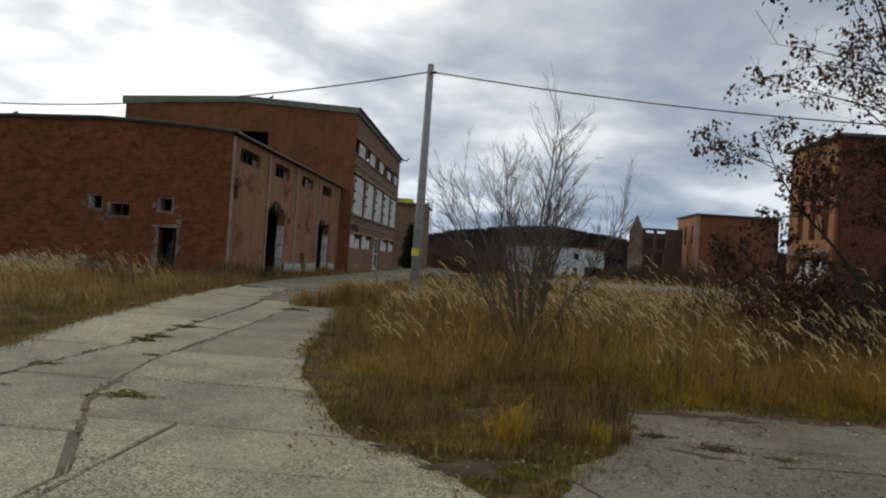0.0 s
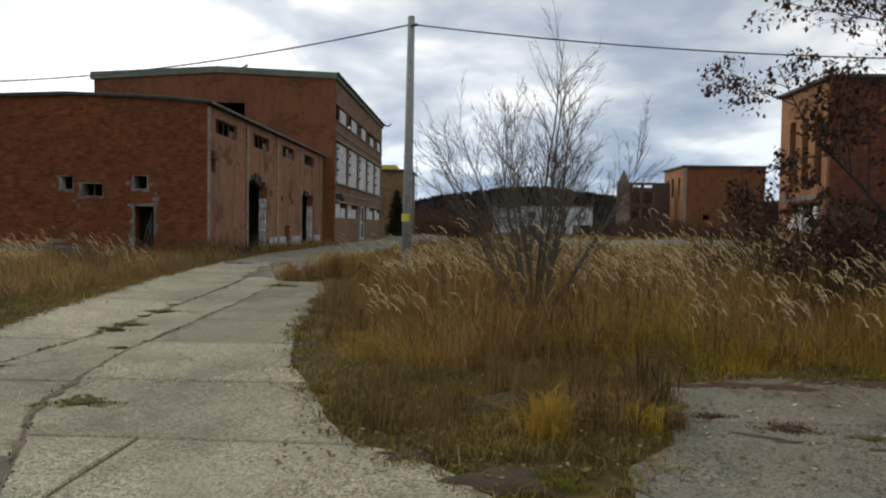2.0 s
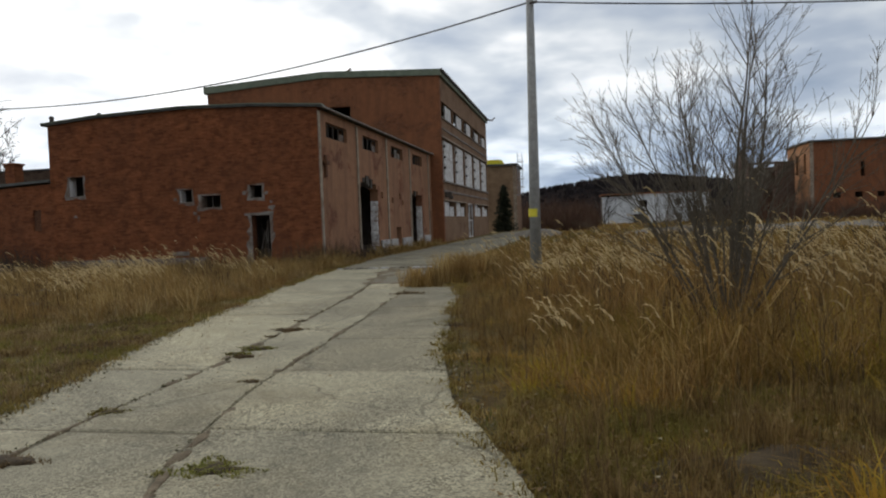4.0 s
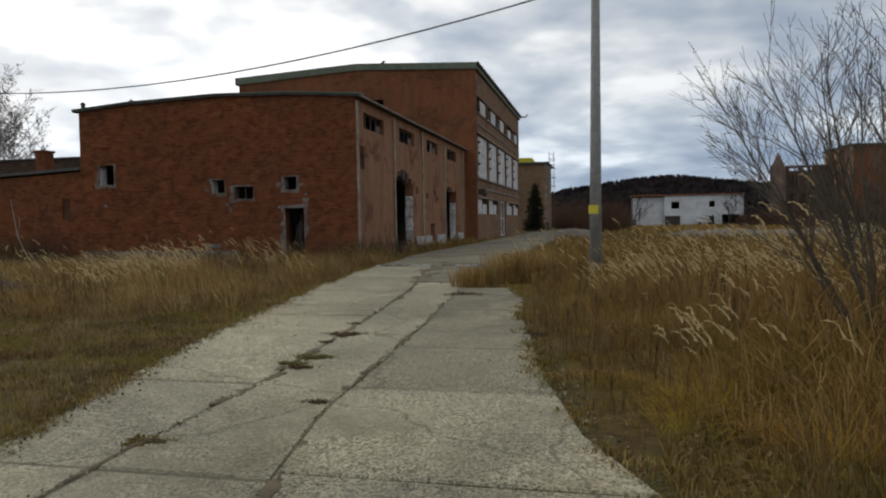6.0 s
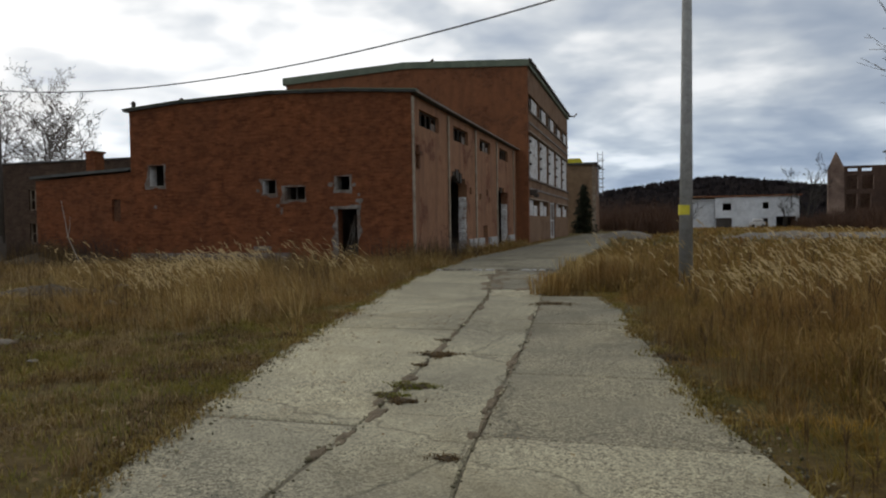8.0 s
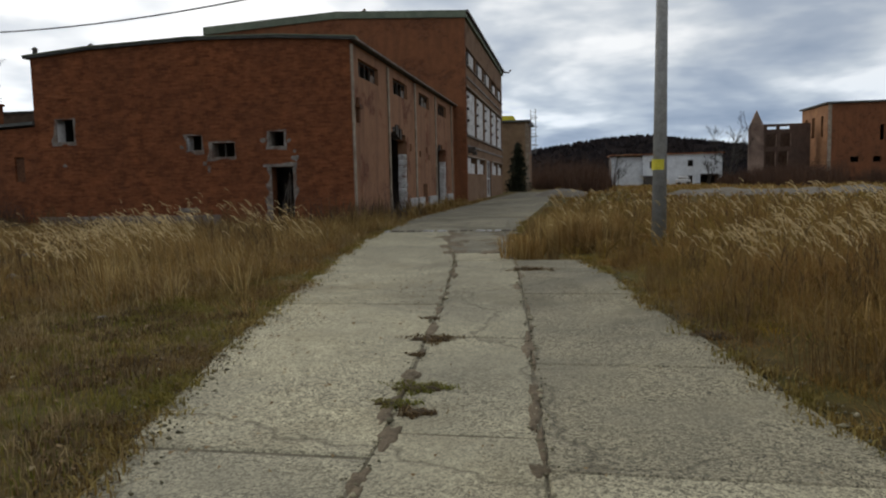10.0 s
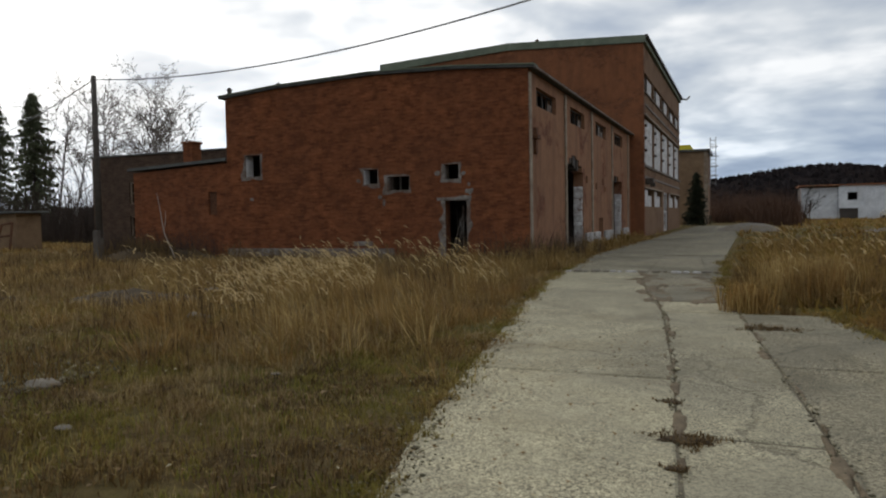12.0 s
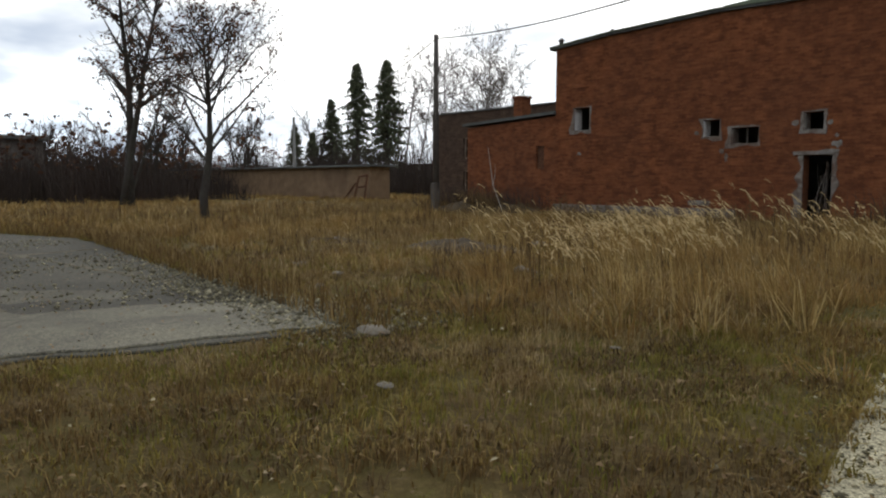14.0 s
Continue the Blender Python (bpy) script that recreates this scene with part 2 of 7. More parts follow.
M_REDBRUSH = grainy("reddish_brush", [(0.3, (0.05, 0.025, 0.014)), (0.7, (0.12, 0.06, 0.033))], 0.5, 0.95, stain=(0.06, 0.04, 0.03))
M_RUBBLE = grainy("pale_rubble", [(0.3, (0.12, 0.105, 0.082)), (0.7, (0.25, 0.225, 0.185))], 2.0, 0.95, stain=(0.2, 0.15, 0.09), big=0.8)


def leafy(name, stops, patch=None, patch_scale=0.5, trans=0.0, rough=0.75):
    """Blades and leaves: a tone for each blade, drifting in patches over the field."""
    m, n, pos = material(name)
    r = n.add("ShaderNodeNewGeometry").outputs["Random Per Island"]
    col = n.ramp(r, stops)
    if patch:
        p = n.ramp(n.noise(pos, patch_scale, 4.0, 0.6), [(0.44, (0, 0, 0)), (0.62, (1, 1, 1))])
        col = n.mix(n.math("MULTIPLY", p, 0.7), col, patch)
    col = n.mix(0.5, col, n.ramp(n.noise(pos, 2.2, 3.0, 0.6), [(0.3, (0.45, 0.43, 0.40)), (0.7, (1.3, 1.32, 1.35))]), "MULTIPLY")
    col = n.mix(1.0, col, (1.04, 1.0, 0.74), "MULTIPLY")
    b = n.add("ShaderNodeBsdfPrincipled", {"Base Color": col, "Roughness": rough, "Specular IOR Level": 0.15})
    out = b.outputs[0]
    if trans:
        t = n.add("ShaderNodeBsdfTranslucent", {0: col})
        out = n.add("ShaderNodeMixShader", {0: trans, 1: out, 2: t.outputs[0]}).outputs[0]
    n.add("ShaderNodeOutputMaterial", {0: out})
    return m


M_TALL = leafy("dry_tall_grass", [(0.0, (0.14, 0.08, 0.032)), (0.45, (0.31, 0.195, 0.08)), (1.0, (0.52, 0.385, 0.205))], (0.25, 0.13, 0.05), 0.45, 0.4)
M_GOLD = leafy("golden_grass", [(0.0, (0.14, 0.085, 0.028)), (0.5, (0.265, 0.165, 0.055)), (1.0, (0.37, 0.26, 0.095))], (0.22, 0.175, 0.045), 0.6, 0.35)
M_STRAW = leafy("straw_grass", [(0.0, (0.16, 0.098, 0.042)), (0.45, (0.36, 0.25, 0.118)), (1.0, (0.58, 0.455, 0.27))], (0.26, 0.145, 0.06), 0.5, 0.35)
M_OLIVE = leafy("olive_grass", [(0.0, (0.14, 0.088, 0.036)), (0.5, (0.25, 0.17, 0.072)), (1.0, (0.36, 0.265, 0.13))], (0.23, 0.128, 0.058), 0.7, 0.35)
M_YGRASS = leafy("yellow_green_grass", [(0.0, (0.30, 0.21, 0.035)), (0.5, (0.46, 0.33, 0.05)), (1.0, (0.34, 0.33, 0.06))], (0.42, 0.22, 0.05), 0.8, 0.35)
M_PLUME = leafy("pale_seed_plumes", [(0.0, (0.52, 0.39, 0.25)), (1.0, (0.80, 0.66, 0.50))], None, 1, 0.35)
M_LAWN = leafy("short_autumn_grass", [(0.0, (0.12, 0.072, 0.030)), (0.5, (0.23, 0.162, 0.062)), (1.0, (0.39, 0.31, 0.15))], (0.185, 0.175, 0.04), 0.9, 0.35)
M_FADED = leafy("faded_dead_grass", [(0.0, (0.17, 0.115, 0.065)), (0.5, (0.31, 0.23, 0.14)), (1.0, (0.48, 0.385, 0.26))], (0.17, 0.10, 0.055), 0.6, 0.25)
M_RUSTY = leafy("rust_brown_growth", [(0.0, (0.105, 0.065, 0.033)), (0.6, (0.19, 0.125, 0.06)), (1.0, (0.32, 0.23, 0.125))], None, 1, 0.2)
M_WEED = leafy("dead_brown_weeds", [(0.0, (0.065, 0.042, 0.025)), (1.0, (0.21, 0.142, 0.08))], None, 1, 0.15)
M_MOSS = leafy("green_moss_tufts", [(0.0, (0.09, 0.10, 0.022)), (1.0, (0.25, 0.25, 0.05))], (0.17, 0.12, 0.05), 2.0, 0.1)
M_GREENTUFT = leafy("fresh_green_tufts", [(0.0, (0.12, 0.13, 0.028)), (1.0, (0.30, 0.29, 0.07))], (0.2, 0.16, 0.05), 1.5, 0.2)
M_DARKNEEDLE = leafy("dark_needles", [(0.0, (0.010, 0.013, 0.008)), (1.0, (0.03, 0.036, 0.022))], None, 1, 0.0)
# withered brown, its base darkened because the crown stands against the light
M_LEAF = leafy("backlit_withered_leaves", [(0.0, (0.035, 0.018, 0.016)), (0.6, (0.08, 0.04, 0.032)), (1.0, (0.17, 0.09, 0.06))], None, 1, 0.25)
M_LITTER = leafy("fallen_leaves", [(0.0, (0.12, 0.07, 0.04)), (0.9, (0.24, 0.165, 0.10)), (1.0, (0.5, 0.46, 0.40))], None, 1, 0.0)
# needle green lightened in its colour to stand in for haze
M_NEEDLE = leafy("hazed_spruce_needles", [(0.0, (0.05, 0.06, 0.042)), (1.0, (0.12, 0.135, 0.095))], None, 1, 0.0)


def concrete(name, lo, hi, dirt, gravel):
    m, n, pos = material(name)
    rnd = n.add("ShaderNodeObjectInfo").outputs["Random"]
    v = n.add("ShaderNodeTexVoronoi", {"Vector": pos, "Scale": 62.0, "Randomness": 1.0})
    v2 = n.add("ShaderNodeTexVoronoi", {"Vector": pos, "Scale": 125.0, "Randomness": 1.0})
    tone = n.add("ShaderNodeSeparateColor", {0: v.outputs["Color"]}).outputs[0]
    tone2 = n.add("ShaderNodeSeparateColor", {0: v2.outputs["Color"]}).outputs[1]
    base = n.mix(n.noise(pos, 1.3, 6.0, 0.7), lo, hi)
    worn = n.ramp(n.noise(pos, 0.8, 6.0, 0.7, 0.6), [(0.38, (0, 0, 0)), (0.62, (1, 1, 1))])
    stone = n.ramp(n.math("MULTIPLY", n.math("ADD", tone, tone2), 0.5), [(0.18, (0.17, 0.165, 0.15)), (0.46, (0.95, 0.94, 0.92)), (0.82, (1.95, 1.92, 1.86))])
    col = n.mix(n.math("ADD", 0.35, n.math("MULTIPLY", worn, gravel)), base, stone, "MULTIPLY")
    soil = n.ramp(n.noise(pos, 0.42, 7.0, 0.72, 0.5), [(0.50, (0, 0, 0)), (0.66, (1, 1, 1))])
    col = n.mix(n.math("MULTIPLY", soil, 0.6), col, dirt)
    cells = n.add("ShaderNodeTexVoronoi", {"Vector": n.add("ShaderNodeVectorMath", {0: pos, 1: n.add("ShaderNodeVectorMath", {0: n.add("ShaderNodeTexNoise", {"Vector": pos, "Scale": 1.4, "Detail": 5.0}).outputs[1], "Scale": 0.7}, operation="SCALE").outputs[0]}, operation="ADD").outputs[0],
                  "Scale": 0.16}, feature="DISTANCE_TO_EDGE").outputs["Distance"]
    pale = n.noise(pos, 0.27, 6.0, 0.7, 0.8)
    col = n.mix(1.0, col, n.ramp(pale, [(0.34, (0.66, 0.66, 0.67)), (0.5, (0.98, 0.98, 0.98)), (0.66, (1.22, 1.21, 1.17))]), "MULTIPLY")
    crack = n.ramp(cells, [(0.0, (1, 1, 1)), (0.0028, (0, 0, 0))])
    col = n.mix(n.math("MULTIPLY", crack, 0.5), col, (0.05, 0.042, 0.03))
    col = n.mix(1.0, col, n.ramp(rnd, [(0, (0.86, 0.86, 0.87)), (1, (1.10, 1.09, 1.07))]), "MULTIPLY")
    h = n.math("SUBTRACT", n.math("MULTIPLY", n.math("ADD", v.outputs["Distance"], n.noise(pos, 9.0, 5.0, 0.7)), -0.5), n.math("MULTIPLY", crack, 1.2))
    col = n.mix(1.0, col, (1.02, 1.0, 0.90), "MULTIPLY")
    finish(n, col, 0.88, h, 0.32, 0.02, spec=0.25)
    return m


M_SLAB = concrete("gravelly_concrete", (0.24, 0.222, 0.168), (0.355, 0.332, 0.258), (0.17, 0.145, 0.095), 0.6)
M_JOINT = grainy("packed_joint_dirt", [(0.3, (0.11, 0.094, 0.062)), (0.7, (0.21, 0.18, 0.125))], 9.0, 0.95, stain=(0.07, 0.06, 0.03), big=1.5, fine=60.0)
M_JOINTDARK = grainy("dark_mossy_joint_dirt", [(0.3, (0.11, 0.082, 0.05)), (0.7, (0.245, 0.19, 0.122))], 9.0, 0.95, stain=(0.075, 0.055, 0.028), big=1.2, fine=50.0, bump=0.8)
M_SLABMID = concrete("worn_grey_concrete", (0.155, 0.143, 0.110), (0.25, 0.23, 0.178), (0.11, 0.093, 0.062), 0.75)
M_SLABGREY = concrete("grey_concrete", (0.155, 0.142, 0.112), (0.24, 0.22, 0.172), (0.10, 0.085, 0.057), 0.45)
M_SLABWEST = concrete("grimy_grey_concrete", (0.10, 0.095, 0.078), (0.175, 0.165, 0.135), (0.075, 0.065, 0.045), 0.5)
M_SLABDARK = concrete("dark_weathered_concrete", (0.045, 0.043, 0.036), (0.09, 0.085, 0.07), (0.04, 0.034, 0.025), 0.7)


def ground_material():
    m, n, pos = material("earth_and_thatch")
    a = n.noise(pos, 7.0, 7.0, 0.75)
    col = n.ramp(a, [(0.3, (0.06, 0.04, 0.02)), (0.52, (0.14, 0.10, 0.05)), (0.72, (0.24, 0.18, 0.095))])
    g = n.ramp(n.noise(pos, 0.5, 6.0, 0.7), [(0.46, (0, 0, 0)), (0.6, (1, 1, 1))])
    col = n.mix(n.math("MULTIPLY", g, 0.6), col, (0.115, 0.11, 0.032))
    s = n.ramp(n.noise(pos, 0.22, 7.0, 0.75), [(0.54, (0, 0, 0)), (0.66, (1, 1, 1))])
    col = n.mix(n.math("MULTIPLY", s, 0.5), col, (0.19, 0.165, 0.12))
    col = n.mix(1.0, col, (1.03, 1.0, 0.78), "MULTIPLY")
    finish(n, col, 0.95, n.noise(pos, 30.0, 6.0, 0.75), 0.9, 0.05, spec=0.1)
    return m


M_EARTH = ground_material()


# ---- building helpers ----
def part(name, bm, mat, parent=None, label="", smooth=False):
    """Links a bmesh, or a mesh, as one object under a thing or a part."""
    if isinstance(bm, bmesh.types.BMesh):
        me = bpy.data.meshes.new(name)
        bm.to_mesh(me)
        bm.free()
    else:
        me = bm
    if mat and not me.materials:
        me.materials.append(mat)
    if smooth:
        me.polygons.foreach_set("use_smooth", [True] * len(me.polygons))
    ob = new(name, me)
    if parent:
        ob.parent = parent
        ob.matrix_parent_inverse = parent.matrix_world.inverted()
    if label:
        tagged(ob, label)
    return ob


def thing(name, at, label, category, group="", kind=""):
    ob = new(name)
    ob.matrix_world = Matrix.Translation(at)
    bpy.context.view_layer.update()
    return tagged(ob, label, category, group, kind)


def box(bm, a, b, bevel=0.0):
    c = [(p + q) / 2 for p, q in zip(a, b)]
    d = [abs(q - p) for p, q in zip(a, b)]
    r = bmesh.ops.create_cube(bm, size=1.0, matrix=Matrix.Translation(c) @ Matrix.Diagonal((*d, 1)))
    if bevel:
        es = {e for v in r["verts"] for e in v.link_edges}
        bmesh.ops.bevel(bm, geom=list(es), offset=bevel, segments=1, affect="EDGES")
    return bm


def boxed(*spans, bevel=0.0):
    bm = bmesh.new()
    for a, b in spans:
        box(bm, a, b, bevel)
    return bm


def tube(points, radii, sides=6):
    """A mesh swept along points."""
    vs, fs = [], []
    pts = [Vector(p) for p in points]
    for i, p in enumerate(pts):
        d = (pts[min(i + 1, len(pts) - 1)] - pts[max(i - 1, 0)]).normalized()
        u = d.cross(Vector((0.31, 0.17, 0.93)) if abs(d.z) < 0.9 else Vector((1, 0.1, 0))).normalized()
        w = d.cross(u)
        for k in range(sides):
            a = 2 * math.pi * k / sides
            vs.append(p + (u * math.cos(a) + w * math.sin(a)) * radii[i])
    for i in range(len(pts) - 1):
        for k in range(sides):
            a, b = i * sides + k, i * sides + (k + 1) % sides
            fs.append((a, b, b + sides, a + sides))
    if sides > 3:
        fs += [tuple(range(sides))[::-1], tuple(range(len(vs) - sides, len(vs)))]
    return vs, fs


def mesh_of(name, vs, fs):
    me = bpy.data.meshes.new(name)
    me.from_pydata([tuple(v) for v in vs], [], fs)
    me.update()
    return me


def joined(name, pieces):
    vs, fs = [], []
    for v, f in pieces:
        o = len(vs)
        vs += v
        fs += [tuple(i + o for i in q) for q in f]
    return mesh_of(name, vs, fs)


def holed_wall(axis, plane, thick, u0, u1, z0, z1, holes, top=None, cuts=()):
    """A wall in the plane axis = plane, thick towards plane + thick, with openings (ua, ub, za, zb) through it. top(u): height of its top edge."""
    us = sorted({u0, u1, *cuts, *(h[0] for h in holes), *(h[1] for h in holes)})
    zs = sorted({z0, z1, *(h[2] for h in holes), *(h[3] for h in holes)})
    us, zs = [u for u in us if u0 <= u <= u1], [z for z in zs if z0 <= z <= z1]

    def solid(i, j):
        if not (0 <= i < len(us) - 1 and 0 <= j < len(zs) - 1):
            return False
        u, z = (us[i] + us[i + 1]) / 2, (zs[j] + zs[j + 1]) / 2
        return not any(h[0] < u < h[1] and h[2] < z < h[3] for h in holes)

    bm = bmesh.new()
    cache = {}

    def vert(i, j, back):
        key = (i, j, back)
        if key not in cache:
            u, z = us[i], zs[j]
            if top and j == len(zs) - 1:
                z = top(u)
            p = plane + (thick if back else 0)
            cache[key] = bm.verts.new((u, p, z) if axis == "y" else (p, u, z))
        return cache[key]

    for i in range(len(us) - 1):
        for j in range(len(zs) - 1):
            if not solid(i, j):
                continue
            for back in (0, 1):
                bm.faces.new([vert(i, j, back), vert(i + 1, j, back), vert(i + 1, j + 1, back), vert(i, j + 1, back)])
            for di, dj, p, q in ((-1, 0, (i, j), (i, j + 1)), (1, 0, (i + 1, j), (i + 1, j + 1)), (0, -1, (i, j), (i + 1, j)), (0, 1, (i, j + 1), (i + 1, j + 1))):
                if not solid(i + di, j + dj):
                    bm.faces.new([vert(*p, 0), vert(*q, 0), vert(*q, 1), vert(*p, 1)])
    bmesh.ops.recalc_face_normals(bm, faces=bm.faces[:])
    return bm


def interp(table):
    ys, xs = [p[0] for p in table], [p[1] for p in table]
    return lambda y: np.interp(y, ys, xs)


# ---- ground ----
def ground():
    near = np.arange(-40, 60.1, 0.8)
    xs = np.concatenate([[-2500, -1200, -600, -300, -150, -90, -60], near, [75, 100, 150, 300, 600, 1200, 2500]])
    ys = np.concatenate([[-2500, -1200, -600, -300, -120, -60], near, [75, 100, 150, 300, 600, 1200, 2500]])
    gx, gy = np.meshgrid(xs, ys)
    z = [0.025 * noise.noise((x * 0.5, y * 0.5, 0)) - 0.012 for x, y in zip(gx.ravel(), gy.ravel())]
    w, h = len(xs), len(ys)
    fs = [(j * w + i, j * w + i + 1, (j + 1) * w + i + 1, (j + 1) * w + i) for j in range(h - 1) for i in range(w - 1)]
    ob = part("ground", mesh_of("ground", list(zip(gx.ravel(), gy.ravel(), z)), fs), M_EARTH, smooth=True)
    tagged(ob, "brown earth with matted dead grass and gravel", "ground", kind="structure")


ground()

XL = interp([(-30, -5.2), (4, -5.3), (7.4, -5.74), (9.05, -6.14), (12, -6.9), (14.5, -7.35), (18, -8.0), (22.5, -8.8), (26.7, -9.2), (34, -9.75), (53, -9.7), (75, -9.5), (120, -9)])
XJL = interp([(-30, -3.9), (3, -4.55), (7.2, -4.86), (9.8, -4.93), (12.5, -5.2), (14.1, -5.35), (18.1, -5.84), (23, -6.75), (25, -6.95), (34, -7.4), (75, -7.2)])
XJR = interp([(4.4, -2.45), (5.8, -3.17), (6.6, -3.6), (8.7, -3.98), (10.3, -4.11), (13.2, -4.33), (18.2, -4.8), (22, -5.25), (25.4, -5.6), (34, -6.2)])
XR = interp([(5.75, -0.9), (6.0, -1.12), (7.0, -1.45), (8.46, -2.06), (10.4, -2.5), (12.6, -2.82), (14.3, -3.1), (16.5, -3.32), (18.5, -3.75), (18.6, -4.8), (23, -5.2), (31, -5.35), (73, -5.0), (120, -5)])
APRON = [(-5.2, -30), (16, -30), (16, 7.5), (9, 7.8), (5.4, 7.93), (3.5, 8.15), (2.4, 8.2), (1.5, 7.75), (1.36, 6.9), (1.12, 6.0), (0.72, 5.5), (0.66, 5.0), (0.5, 4.62), (0.2, 4.55), (-0.02, 4.85), (-0.2, 5.2), (-0.45, 5.5), (-0.7, 5.72), (-0.9, 5.79), (-3.15, 5.79), (-2.45, 4.4), (-2.45, 3.0), (-5.25, 3.0)]
SLAB_W = [(-11.1, 11.4), (-10.95, 12.05), (-12.1, 12.6), (-14.3, 12.5), (-16.4, 12.6), (-18.4, 12.8), (-20.5, 13.0), (-23.4, 13.2), (-27, 12.0), (-34, 10.0), (-34, 0), (-17, 3.5), (-11.7, 9.2)]

PALE_W = [(-11.0, 11.95), (-11.25, 11.55), (-11.5, 10.6), (-11.8, 9.3), (-17, 3.6), (-19.5, 5.0), (-13.65, 9.96), (-13.44, 10.98), (-12.75, 12.0), (-12.0, 12.3)]
STRIP_W = [(-14.5, 10.0), (-14.05, 11.1), (-14.7, 11.3), (-15.4, 10.36), (-24, 6.6), (-22.8, 6.2)]


def inside(poly, x, y):
    x, y = np.asarray(x, float), np.asarray(y, float)
    hit = np.zeros(x.shape, bool)
    for (ax, ay), (bx, by) in zip(poly, poly[1:] + poly[:1]):
        if ay != by:
            hit ^= ((ay > y) != (by > y)) & (x < (bx - ax) * (y - ay) / (by - ay) + ax)
    return hit


def paved(x, y, margin=0.0):
    x, y = np.asarray(x, float), np.asarray(y, float)
    on = (y > 5.4) & (y < 90) & (x > XL(y) - margin) & (x < XR(y) + margin)
    on |= (y > 1) & (y <= 5.8) & (x > XL(y) - margin) & (x < -0.8)
    return on | inside(APRON, x, y) | inside(SLAB_W, x, y)


def clipped(poly, x0, y0, x1, y1):
    for axis, lim, sign in ((0, x0, 1), (0, x1, -1), (1, y0, 1), (1, y1, -1)):
        out = []
        for p, q in zip(poly, poly[1:] + poly[:1]):
            a, b = (p[axis] - lim) * sign, (q[axis] - lim) * sign
            if a >= 0:
                out.append(p)
            if (a >= 0) != (b >= 0):
                s = a / (a - b)
                out.append((p[0] + s * (q[0] - p[0]), p[1] + s * (q[1] - p[1])))
        poly = out
        if len(poly) < 3:
            return []
    return poly


def slab(outline, parent, mat, rng, top=0.02, gap=0.003):
    """One cast slab: ragged outline, worn top edge, slightly off level."""
    c = np.mean(outline, axis=0)
    pts = []
    for p, q in zip(outline, outline[1:] + outline[:1]):
        p, q = np.array(p), np.array(q)
        k = max(1, int(np.linalg.norm(q - p) / 0.3))
        for i in range(k):
            s = p + (q - p) * i / k
            d = s - c
            wander = 0.006 * (1 + noise.noise((s[0] * 1.7, s[1] * 1.7, 5))) + 0.010 * abs(noise.noise((s[0] * 6, s[1] * 6, 9)))
            pts.append(s - d / (np.linalg.norm(d) + 1e-6) * (gap + 0.6 * wander + abs(rng.normal(0, 0.003))))
    z, n = top + rng.normal(0, 0.005), len(pts)
    if n < 3:
        return
    inner = [p - (p - c) / (np.linalg.norm(p - c) + 1e-6) * 0.02 for p in pts]
    vs = [(*p, z) for p in inner] + [(*p, z - 0.012) for p in pts] + [(*p, -0.12) for p in pts]
    fs = [tuple(range(n))] + [(i + r * n, i + (r + 1) * n, (i + 1) % n + (r + 1) * n, (i + 1) % n + r * n) for r in (0, 1) for i in range(n)]
    me = mesh_of("slab", vs, fs)
    bm = bmesh.new()
    bm.from_mesh(me)
    bmesh.ops.recalc_face_normals(bm, faces=bm.faces[:])
    bm.to_mesh(me)
    bm.free()
    part("slab", me, mat, parent)


def lane(left, right, cuts, parent, mat, rng):
    for a, b in zip(cuts, cuts[1:]):
        ys = np.linspace(a, b, max(3, int((b - a) / 0.4)))
        slab([(float(right(y)), float(y)) for y in ys] + [(float(left(y)), float(y)) for y in ys[::-1]], parent, mat, rng)


JOINTS = []


def joint_soil(points, parent, width=0.16):
    """Packed dirt in a joint, just under the slabs' faces."""
    pts = [Vector((x, y, 0)) for x, y in points]
    JOINTS.append(1)
    z = 0.009 - 0.00015 * len(JOINTS)
    vs = []
    for i, p in enumerate(pts):
        d = (pts[min(i + 1, len(pts) - 1)] - pts[max(i - 1, 0)]).normalized()
        s = Vector((-d.y, d.x, 0)) * width / 2
        for q in (p - s, p + s):
            vs += [(q.x, q.y, z), (q.x, q.y, -0.06)]
    fs = []
    for i in range(len(pts) - 1):
        a = 4 * i
        fs += [(a, a + 2, a + 6, a + 4), (a, a + 4, a + 5, a + 1), (a + 2, a + 3, a + 7, a + 6)]
    part("joint", mesh_of("joint", vs, fs), M_JOINT, parent)


